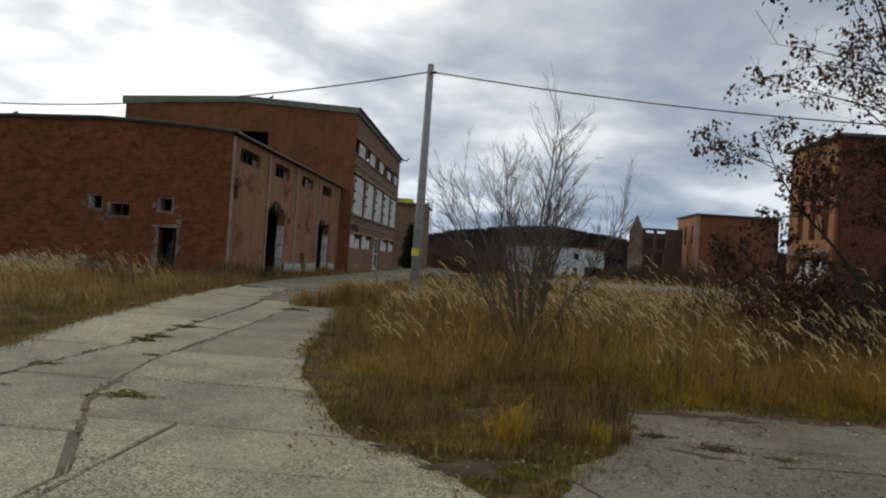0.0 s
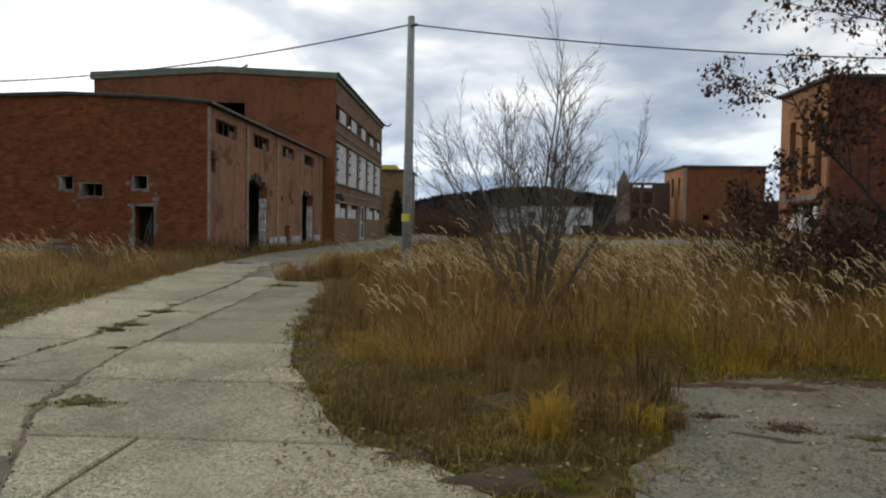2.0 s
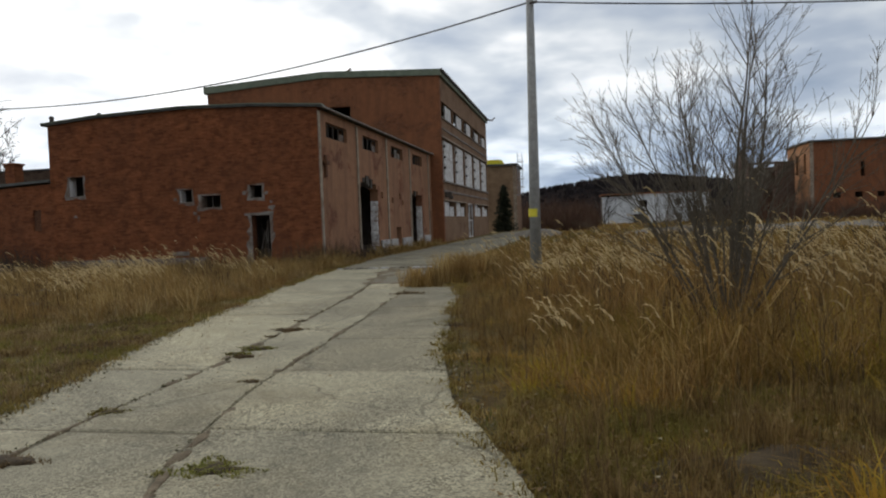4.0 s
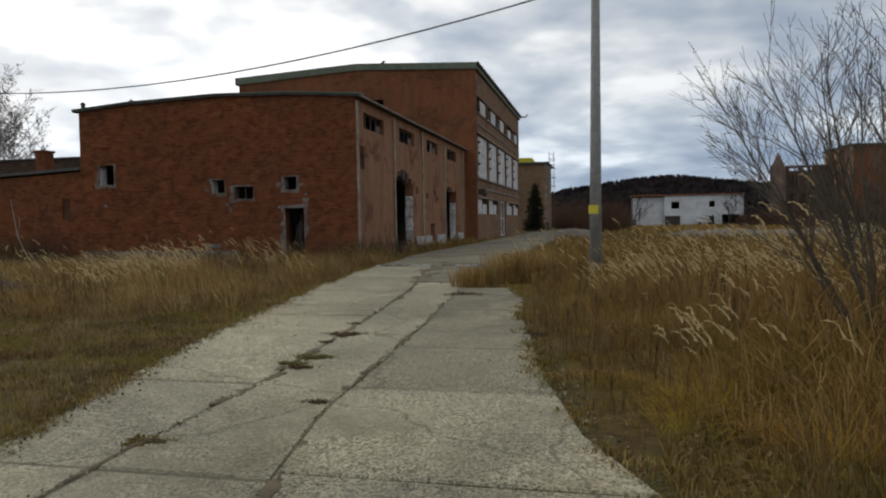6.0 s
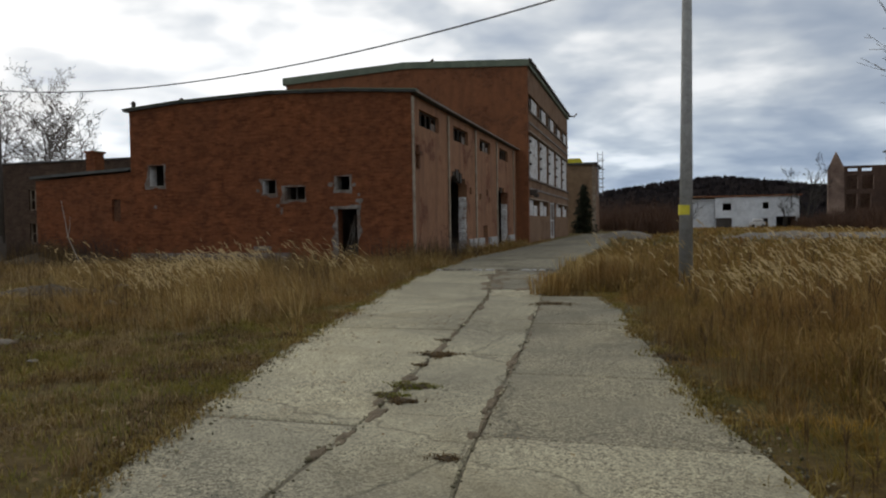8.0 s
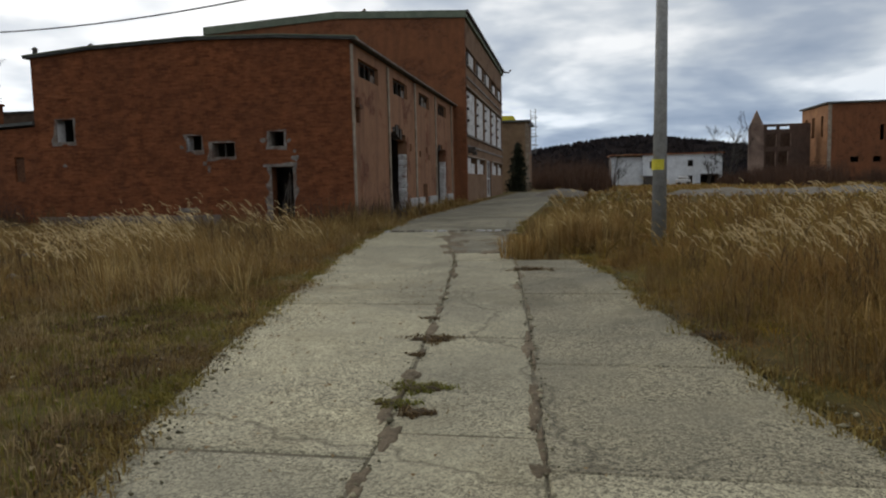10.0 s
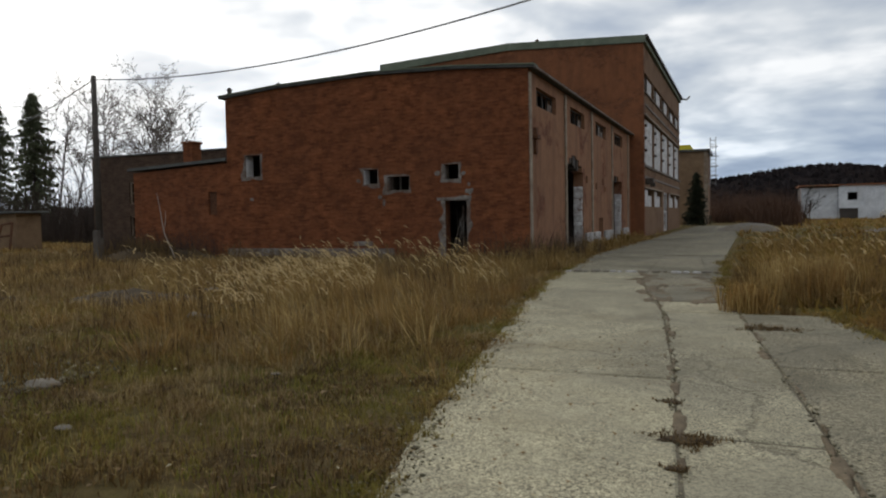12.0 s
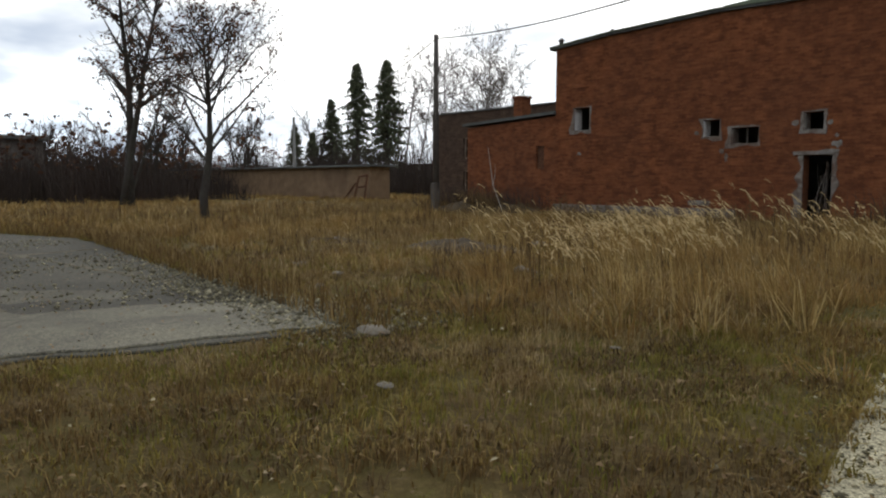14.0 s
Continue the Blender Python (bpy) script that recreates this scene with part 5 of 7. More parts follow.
BUILDINGS = [(-37.5, 35.8, -24.4, 44), (-29.4, 30.9, -24, 41), (-24.4, 30.9, -11.2, 54.3), (-29.2, 54.1, -10.2, 83.5), (23, 49.6, 45.4, 58.2), (-81, 36.3, -43.9, 38.2), (-82.2, 13.9, -64, 22), (3.2, 129.8, 21, 138.5)]


def free(x, y):
    ok = np.ones(len(x), bool)
    for a, b, c, d in BUILDINGS:
        ok &= ~((x > a) & (x < c) & (y > b) & (y < d))
    return ok


TALL_W = [(-7.7, 14.6), (-10.2, 13.6), (-12.6, 14.2), (-13.2, 17), (-15, 21), (-20, 24.5), (-25, 28), (-24.5, 30.9), (-11.4, 30.9), (-11.3, 54), (-9.6, 54), (-9.4, 30), (-8.5, 20)]


def height_at(x, y):
    """How tall the growth stands."""
    d = off_paving(x, y)
    p = patchy(x, y, 0.9)
    q = patchy(x, y, 2.6, 2.0)
    east = x > XR(np.clip(y, 5.75, 120)) - 0.3
    east &= y > 5
    verge = np.clip((d - 0.15) / np.where(x > 1.3, 0.9, np.where(y < 19, 2.0, 1.2)), 0.07, 1.0)
    he = (0.56 + 0.46 * p) * verge * (0.80 + 0.30 * q) * (0.72 + 0.56 * patchy(x, y, 0.3, 6.0))
    bank = (x < 1.9) & (y < 8.6 + 0.5 * np.sin(x * 2)) & east                 # trampled weedy corner
    he = np.where(bank, np.minimum(he, 0.06 + 0.20 * p), he)
    front = (x > 1.4) & (y < 9.4)
    he = np.where(front & east, np.minimum(he, 0.30 + 0.4 * (y - 8)), he)
    he = he * np.interp(y, [16, 24, 34, 50], [1.0, 0.88, 0.66, 0.62])
    fuzz = np.random.default_rng(len(x)).normal(0, 1.5, (2, len(x)))
    w = inside(TALL_W, x + fuzz[0], y + fuzz[1])
    hw = np.where(w, (0.36 + 0.50 * p) * np.clip(d / 0.9, 0.2, 1), np.where(y > 14.5, np.where(x < -19, 0.20 + 0.40 * p, 0.10 + 0.26 * q * p), np.where(x < -23, 0.25 + 0.3 * p, 0.0)))
    near_wall = (~east) & (y > 26) & (y < 31)
    hw = np.where(near_wall, np.where(x > -13.4, 0.50 + 0.45 * p, 0.08 + 0.20 * p * q), hw)
    return np.where(east, he, hw)


def scatter(rng, n, x0, x1, y0, y1, slope=None):
    x, y = rng.uniform(x0, x1, n), rng.uniform(y0, y1, n)
    k = (off_paving(x, y) > 0.05) & free(x, y)
    if slope:
        k &= x < slope[0] + slope[1] * y
    return x[k], y[k]


def fields():
    rng = np.random.default_rng(11)
    tall, straw, gold, olive, yellow, plume, weed = [], [], [], [], [], [], []
    for n, per, box_, w, slope in ((2500, 82, (-3.8, 13, 5.8, 19), 0.0064, (2.5, 0.85)), (5200, 14, (-6, 30, 19, 42), 0.024, (2.5, 0.85)), (7000, 7, (-6, 95, 42, 128), 0.09, (2.5, 0.85)),
                                   (2300, 54, (-26, -6.5, 13.3, 31.5), 0.0092, None), (4600, 10, (-66, -23, 10, 46), 0.035, None), (700, 20, (-11.4, -9, 31, 60), 0.03, None)):
        cx, cy = scatter(rng, n, box_[0], box_[1], box_[2], box_[3], slope)
        k = rng.uniform(0, 1, len(cx)) < 0.45 + 1.1 * patchy(cx, cy, 0.6, 1.0)
        cx, cy = cx[k], cy[k]
        ch = height_at(cx, cy) * rng.uniform(0.45, 1.25, len(cx))
        k = ch > 0.05
        cx, cy, ch = cx[k], cy[k], ch[k]
        green = (rng.uniform(0, 1, len(cx)) < 1.0 * (1 - np.clip(off_paving(cx, cy) / 2.0, 0, 1)) ** 0.7 * (cx > 1.0)) | (rng.uniform(0, 1, len(cx)) < 0.20 + 0.30 * (off_paving(cx, cy) < 1.2))
        base = rng.uniform(0, 1, len(cx)) < np.where(cx < -6, 0.62, 0.42)
        ch = np.where(base & ~green, ch * 0.58, ch)
        west = cx < -6
        yel = green & ~west & (cy < 13) & ((cx > 1.0) | ((off_paving(cx, cy) > 0.7) & (patchy(cx, cy, 0.7, 2.2) > 0.55)))
        for pick, out in ((~green & ~base & ~west, tall), (~green & ~base & west, straw), (((base & ~green) | (green & ~yel)) & west, olive), (((base & ~green) | (green & ~yel)) & ~west, gold), (yel, yellow)):
            i = np.repeat(np.flatnonzero(pick), per)
            m = len(i)
            a = rng.uniform(0, 2 * np.pi, m)
            r = np.abs(rng.normal(0, 0.17, m)) + 0.01
            h = ch[i] * rng.uniform(0.35, 1.08, m)
            v, t = blades(rng, cx[i] + np.cos(a) * r, cy[i] + np.sin(a) * r, h, w * rng.uniform(0.5, 1.4, m), 0.16, (0.0, 0.0))
            flop = np.abs(rng.normal(0.85, 0.6, m)) * h
            v = v.reshape(-1, 5, 3)
            for q, f, dz in ((2, 0.40, 0.10), (3, 0.40, 0.10), (4, 1.0, 0.42)):
                v[:, q, 0] += (np.cos(a) * 1.0 - 0.30) * flop * f
                v[:, q, 1] += (np.sin(a) * 1.0 - 0.1) * flop * f
                v[:, q, 2] -= flop * f * dz
            out.append((v.reshape(-1, 3), t))
    # flowering stalks with feathery heads
    for n, box_, slope, w in ((5200, (-2.5, 12, 8.2, 19), (2, 0.85), 0.8), (1300, (-5, 26, 19, 32), (2.5, 0.85), 1.1), (2300, (-14, -8, 14, 21), None, 0.9)):
        x, y = scatter(rng, n, box_[0], box_[1], box_[2], box_[3], slope)
        h = height_at(x, y)
        k = (h > 0.36) & (rng.uniform(0, 1, len(x)) < np.clip(patchy(x, y, 0.8, 3.0) * 2.2 - 0.65, 0.08, 1))
        x, y, h = x[k], y[k], h[k] * rng.uniform(1.0, 1.28, k.sum())
        m = len(x)
        h *= rng.uniform(0.8, 1.3, m)
        straw.append(blades(rng, x, y, h, 0.007 * w * np.ones(m), 0.0, (-0.22, -0.03)))
        ax, ay = x - 0.22 * h, y - 0.03 * h
        L = rng.uniform(0.15, 0.25, m)
        swing = rng.normal(np.pi, 0.6, m)
        for j in range(5):
            f = j / 5
            ox, oy = np.cos(swing) * L * 0.62, np.sin(swing) * L * 0.4
            s = 0.020 * w * rng.uniform(0.7, 1.3, m) * (1.15 - f)
            spine = lambda g: np.stack([ax + ox * g, ay + oy * g, h - 0.03 + L * (1.05 * g - 0.52 * g * g)], 1)
            p0, p1 = spine(f * 1.1), spine(f * 1.1 + 0.34)
            mid = (p0 + p1) / 2 + np.stack([rng.normal(0, 0.006, m), rng.normal(0, 0.006, m), rng.normal(0, 0.008, m)], 1)
            side = np.stack([-oy / L * s, ox / L * s, s * 0.9], 1)
            v = np.stack([p0, mid - side, mid + side, p1], 1)
            t = np.array([[0, 1, 2], [1, 3, 2]])
            plume.append((v.reshape(-1, 3), (t[None] + 4 * np.arange(m)[:, None, None]).reshape(-1, 3)))
    # dead weed stems
    for n, box_, slope in ((2600, (-2.4, 12, 6, 20), (2, 0.85)), (2200, (-5, 30, 19, 46), (2, 0.85)), (4200, (-34, -9, 12.5, 31), None), (350, (-1, 1.7, 6.0, 8.8), None)):
        x, y = scatter(rng, n, box_[0], box_[1], box_[2], box_[3], slope)
        k = patchy(x, y, 0.8, 5.0) > 0.5
        x, y = x[k], y[k]
        h = (0.25 + height_at(x, y) * 0.75) * rng.uniform(0.5, 1.1, len(x))
        weed.append(blades(rng, x, y, h, 0.009 * np.ones(len(x)), 0.10))
        for j in range(5):
            f = rng.uniform(0.35, 0.95, len(x))
            weed.append(blades(rng, x, y, h * 0.3, 0.010 * np.ones(len(x)), 0.8, z=h * f))
    stuff("tall_grass", tall, M_TALL, "tall dry straw-coloured grass leaning over the field", "grass")
    stuff("straw_grass", straw, M_STRAW, "tall bleached straw grass before the brick hall", "grass")
    stuff("golden_grass", gold, M_GOLD, "golden-brown lower grass in the field", "grass")
    stuff("olive_grass", olive, M_OLIVE, "olive-brown lower grass between the stalks", "grass")
    stuff("green_grass", yellow, M_YGRASS, "yellow-green grass at the edge of the paving", "grass")
    stuff("grass_plumes", plume, M_PLUME, "pale feathery seed heads above the tall grass", "grass")
    stuff("dead_weeds", weed, M_WEED, "brown dead weed stems among the grass", "weeds")
    # mown or trampled grass beside the road
    short = []
    for n, box_, w, hh in ((110000, (-16, -5.4, 4.5, 17), 0.0085, 0.045), (45000, (-34, -14, 4, 32), 0.02, 0.09), (26000, (-1.6, 1.6, 5.6, 8.8), 0.007, 0.07), (14000, (1.2, 10, 7.7, 9.4), 0.008, 0.08)):
        x, y = scatter(rng, n, *box_)
        p = patchy(x, y, 0.5, 7.0)
        k = rng.uniform(0, 1, len(x)) < np.clip((0.6 * p + 0.4 * patchy(x, y, 0.17, 3.0) - 0.28) * 2.6, 0.12, 1)
        x, y, p = x[k], y[k], p[k]
        short.append(blades(rng, x, y, hh * rng.uniform(0.5, 1.6, len(x)) * (0.6 + 0.9 * p), w * rng.uniform(0.6, 1.4, len(x)), 1.3, droop=0.3))
    stuff("short_grass", short, M_LAWN, "short matted autumn grass in brown and green", "grass")
    low = {"lawn": [], "moss": [], "rust": []}
    x, y = scatter(rng, 2600, -17, -5.6, 4.6, 16)
    tone = patchy(x, y, 0.7, 3.3)
    for name, pick in (("lawn", tone > 0.55), ("rust", tone < 0.42), ("moss", (tone >= 0.42) & (tone <= 0.55) & (off_paving(x, y) < 2.4))):
        i = np.repeat(np.flatnonzero(pick), 26)
        m = len(i)
        h = rng.uniform(0.04, 0.15, len(x))[i] * (0.6 if name == "moss" else 1.0) * rng.uniform(0.5, 1.1, m)
        low[name] = blades(rng, x[i] + rng.normal(0, 0.06, m), y[i] + rng.normal(0, 0.06, m), h, 0.005 * rng.uniform(0.6, 1.4, m), 0.9, droop=0.2)
    stuff("lawn_tufts", [low["lawn"]], M_FADED, "low pale tufts standing in the short grass", "grass")
    stuff("green_tufts", [low["moss"]], M_GREENTUFT, "fresh green tufts in the short grass", "grass")
    stuff("brown_tufts", [low["rust"]], M_RUSTY, "low rusty-brown tufts in the short grass", "grass")
    # ragged fringe creeping over the paving
    ex, ey = [], []
    t = rng.uniform(4, 30, 900)
    ex.append(XL(t) + rng.normal(0.0, 0.07, 900)), ey.append(t)
    t = rng.uniform(5.9, 30, 700)
    ex.append(XR(t) + rng.normal(0.0, 0.07, 700)), ey.append(t)
    for poly, lo, hi in ((APRON, 2, 18), (SLAB_W, 0, 9)):
        for (ax, ay), (bx, by) in list(zip(poly, poly[1:] + poly[:1]))[lo:hi]:
            k = int(22 * math.hypot(bx - ax, by - ay))
            u = rng.uniform(0, 1, k)
            ex.append(ax + (bx - ax) * u + rng.normal(0, 0.09, k)), ey.append(ay + (by - ay) * u + rng.normal(0, 0.09, k))
    ex, ey = np.concatenate(ex), np.concatenate(ey)
    k = patchy(ex, ey, 0.25, 4.0) > 0.38
    ex, ey = np.repeat(ex[k], 13), np.repeat(ey[k], 13)
    n = len(ex)
    fringe = blades(rng, ex + rng.normal(0, 0.05, n), ey + rng.normal(0, 0.05, n), rng.uniform(0.02, 0.10, n), 0.011 * rng.uniform(0.6, 1.4, n), 1.1, z=0.0, droop=0.2)
    stuff("verge_fringe", [fringe], M_LAWN, "matted grass creeping over the paving edge", "grass")
    # moss cushions and green tufts on the verges
    moss = []
    for n, box_ in ((46000, (-17, -5.2, 5, 15)), (14000, (-4, 2.2, 5.4, 14))):
        x, y = scatter(rng, n, *box_)
        k = (patchy(x, y, 0.55, 9.0) > rng.uniform(0.5, 0.68, len(x))) & ((off_paving(x, y) < 1.6) | (x < -7))
        moss.append(blades(rng, x[k], y[k], rng.uniform(0.02, 0.055, k.sum()), 0.008 * np.ones(k.sum()), 0.7))
    stuff("moss", moss, M_MOSS, "bright green moss along the paving edge", "moss")
    dull = []
    x, y = scatter(rng, 90000, -18, -5.6, 4.8, 15)
    k = patchy(x, y, 0.42, 2.5) > 0.60
    dull.append(blades(rng, x[k], y[k], rng.uniform(0.02, 0.08, k.sum()), 0.009 * np.ones(k.sum()), 1.6, droop=0.4))
    x, y = scatter(rng, 46000, -40, -8.5, 13.0, 30.8)
    k = patchy(x, y, 1.3, 0.8) * 0.6 + patchy(x, y, 0.5, 4.4) * 0.4 > rng.uniform(0.38, 0.62, len(x))
    pale = blades(rng, x[k], y[k], rng.uniform(0.08, 0.42, k.sum()), 0.012 * rng.uniform(0.5, 1.4, k.sum()), 0.8, droop=0.25)
    x, y = scatter(rng, 15000, -3.6, 11, 6.2, 18.5, (2.5, 0.85))
    h = height_at(x, y)
    k = (h > 0.22) & (patchy(x, y, 0.45, 8.0) > rng.uniform(0.3, 0.65, len(x)))
    x, y, h = x[k], y[k], h[k]
    bent = blades(rng, x, y, h * rng.uniform(0.25, 0.6, len(x)), 0.012 * rng.uniform(0.5, 1.3, len(x)), 1.7, z=h * rng.uniform(0.15, 0.75, len(x)), droop=0.5)
    stuff("bent_grass", [bent], M_TALL, "broken and bent dry grass tangled in the field", "grass")
    stuff("faded_grass", [pale], M_FADED, "low faded greyish-brown dead grass in patches", "grass")
    x, y = scatter(rng, 90000, -16, -5.6, 5, 13.5)
    k = patchy(x, y, 0.35, 13.0) > rng.uniform(0.62, 0.88, len(x))
    rust = blades(rng, x[k], y[k], rng.uniform(0.02, 0.09, k.sum()), 0.010 * np.ones(k.sum()), 1.5, droop=0.4)
    t = rng.uniform(0, 1, 2600)
    bx, by = np.interp(t, [0, 0.25, 0.6, 0.78, 1], [-10.8, -15.9, -23.4, -27, -34]), np.interp(t, [0, 0.25, 0.6, 0.78, 1], [12.0, 12.45, 13.2, 12.0, 10.0])
    back = blades(rng, bx + rng.normal(0, 0.2, 2600), by + np.abs(rng.normal(0, 0.35, 2600)) - 0.08, rng.uniform(0.1, 0.5, 2600), 0.014 * np.ones(2600), 0.7, droop=0.25)
    stuff("rusty_growth", [rust, back], M_RUSTY, "rust-brown dead growth in the grass and along the slabs", "weeds")
    x, y = scatter(rng, 16000, -34, -8.5, 12.6, 29)
    k = patchy(x, y, 0.9, 11.0) > 0.60
    dull.append(blades(rng, x[k], y[k], rng.uniform(0.05, 0.30, k.sum()), 0.015 * np.ones(k.sum()), 0.9, droop=0.3))
    stuff("withered_mat", dull, M_WEED, "flattened brown withered growth in the short grass", "weeds")
    # fallen leaves and grit
    lit = []
    for n, box_, s in ((3000, (-18, -5.5, 5, 16), 0.02), (900, (-22, -8, 12, 20), 0.03), (1500, (-1.5, 3, 5.2, 8.6), 0.022), (700, (2, 9, 7.3, 8.4), 0.03), (900, (-10, 0.5, 3, 26), 0.012)):
        x, y = rng.uniform(box_[0], box_[1], n), rng.uniform(box_[2], box_[3], n)
        v = np.empty((n, 3, 3))
        z = np.where(paved(x, y), 0.028, 0.035)
        for c in range(3):
            a = rng.uniform(0, 0.9, n) + 2.1 * c
            r = s * rng.uniform(0.4, 1.4, n)
            v[:, c] = np.stack([x + np.cos(a) * r, y + np.sin(a) * r, z + rng.uniform(0, 0.02, n)], 1)
        lit.append((v.reshape(-1, 3), np.arange(3 * n).reshape(-1, 3)))
    stuff("leaf_litter", lit, M_LITTER, "scattered pale leaves and chips on the ground", "litter")


fields()


def gravel():
    rng = np.random.default_rng(8)
    xs, ys, ss = [], [], []
    y = rng.uniform(4, 20, 3600)
    xs.append(XL(y) + rng.normal(-0.02, 0.14, len(y)))
    ys.append(y)
    y = rng.uniform(5.9, 18.4, 1600)
    xs.append(XR(y) + rng.normal(0.05, 0.10, len(y)))
    ys.append(y)
    y = rng.uniform(3, 24, 1500)
    xs.append(np.where(rng.random(1500) < 0.5, XJL(y), XJR(y)) + rng.normal(0, 0.03, 1500))
    ys.append(y)
    xs.append(-10.6 - np.abs(rng.normal(0, 2.8, 5200)))
    ys.append(12.25 + rng.normal(0, 0.42, 5200))
    xs.append(rng.uniform(-22, -10, 1600))
    ys.append(rng.uniform(14, 20, 1600))
    gx, gy = rng.uniform(-24, -12, 5200), rng.uniform(6, 12.6, 5200)
    k = inside(SLAB_W, gx, gy) & ~inside(PALE_W, gx, gy) & (patchy(gx, gy, 0.6, 1.4) > 0.45)
    xs.append(gx[k])
    ys.append(gy[k])
    x, y = np.concatenate(xs), np.concatenate(ys)
    n = len(x)
    s = (rng.gamma(1.8, 0.0032, n) + 0.004) * np.where(x < -9.5, 1.7, 1.0)
    oct_ = np.array([(1, 0, 0), (-1, 0, 0), (0, 1, 0), (0, -1, 0), (0, 0, 0.7), (0, 0, -0.7)])
    v = oct_[None] * s[:, None, None] * rng.uniform(0.6, 1.3, (n, 6, 3))
    v += np.stack([x, y, np.where(paved(x, y), 0.022, 0.0) + s * 0.3], 1)[:, None]
    t = np.array([(0, 2, 4), (2, 1, 4), (1, 3, 4), (3, 0, 4), (2, 0, 5), (1, 2, 5), (3, 1, 5), (0, 3, 5)])
    stuff("gravel", [(v.reshape(-1, 3), (t[None] + 6 * np.arange(n)[:, None, None]).reshape(-1, 3))], M_GRIT, "loose grey gravel along the crumbling edges", "gravel")


gravel()


def tufts():
    rng = np.random.default_rng(21)
    for x, y, r, h, n, mat in ((-3.26, 6.66, 0.30, 0.05, 900, M_MOSS), (-4.86, 7.9, 0.17, 0.05, 350, M_MOSS), (-5.03, 10.45, 0.16, 0.05, 350, M_MOSS), (-4.95, 10.8, 0.24, 0.06, 500, M_MOSS), (-4.84, 10.3, 0.14, 0.05, 260, M_WEED),
                              (-5.12, 12.28, 0.27, 0.07, 420, M_WEED), (-5.14, 11.7, 0.10, 0.05, 120, M_WEED), (-4.14, 9.02, 0.12, 0.06, 150, M_WEED), (-4.82, 6.7, 0.30, 0.04, 420, M_WEED), (-4.5, 17.1, 0.40, 0.12, 420, M_WEED), (-2.75, 12.6, 0.22, 0.1, 200, M_WEED),
                              (-5.3, 13.2, 0.13, 0.05, 160, M_WEED), (2.05, 6.4, 0.28, 0.06, 400, M_WEED), (2.55, 6.2, 0.16, 0.05, 220, M_MOSS), (0.0, 5.2, 0.5, 0.016, 2200, M_MOSS), (-0.6, 5.6, 0.3, 0.025, 400, M_WEED), (1.6, 6.7, 0.16, 0.06, 240, M_WEED)):
        a, q = rng.uniform(0, 2 * np.pi, n), np.sqrt(rng.uniform(0, 1, n)) * r
        q *= 0.65 + 0.25 * np.sin(3 * a + x * 5) + 0.2 * np.sin(7 * a + y * 3)
        v, t = blades(rng, x + np.cos(a) * q * 1.3, y + np.sin(a) * q * 0.8, h * 0.5 * rng.uniform(0.2, 1.2, n), 0.009 * np.ones(n), 1.6, z=0.02, droop=0.3)
        mat_v, mat_f = dirt_patch(x, y, r * 0.95, r * 0.55, 0.1, x * 5, 0.021, 0.014)
        tri = np.array([q for f in mat_f for q in ((f[0], f[1], f[2]), (f[0], f[2], f[-1])) if len(set(q)) == 3])
        v, t = np.concatenate([v, np.array(mat_v)]), np.concatenate([t, tri + len(v)])
        me = cloud_mesh("weed_tuft", v, t)
        me.materials.append(mat)
        me.materials.append(M_SOIL)
        me.polygons.foreach_set("material_index", [0] * (len(t) - len(tri)) + [1] * len(tri))
        ob = part("weed_tuft", me, mat)
        tagged(ob, "mossy green weed tuft rooted in a joint" if mat is M_MOSS else "brown withered weed tuft rooted in a joint", "weed tuft", "weeds in the road joints")
    # one large arching grass clump on the corner, and smaller ones
    for x, y, n, h, mat, lab in ((0.30, 6.05, 150, 0.46, M_YGRASS, "arching yellow-green grass clump by the yard slabs"), (1.0, 6.35, 130, 0.26, M_YGRASS, "small yellow-green grass clump"), (-4.75, 18.9, 420, 0.62, M_TALL, "brown grass clump growing out of the road edge"), (1.25, 7.2, 70, 0.75, M_WEED, "dry dark weed stalks at the slab corner"), (-4.0, 20.3, 900, 1.0, M_STRAW, "pale bleached grass clump beside the utility pole"), (-3.4, 21.3, 700, 0.95, M_STRAW, "pale bleached grass clump beside the utility pole")):
        a, q = rng.uniform(0, 2 * np.pi, n), rng.uniform(0, 0.16 if n < 300 else 0.4 if n < 600 else 0.75, n)
        v, t = blades(rng, x + np.cos(a) * q, y + np.sin(a) * q, h * rng.uniform(0.5, 1.15, n), 0.010 * np.ones(n), 0.85 if mat is M_YGRASS else 0.5, droop=0.3)
        tagged(part("grass_clump", cloud_mesh("grass_clump", v, t), mat), lab, "grass clump")


tufts()


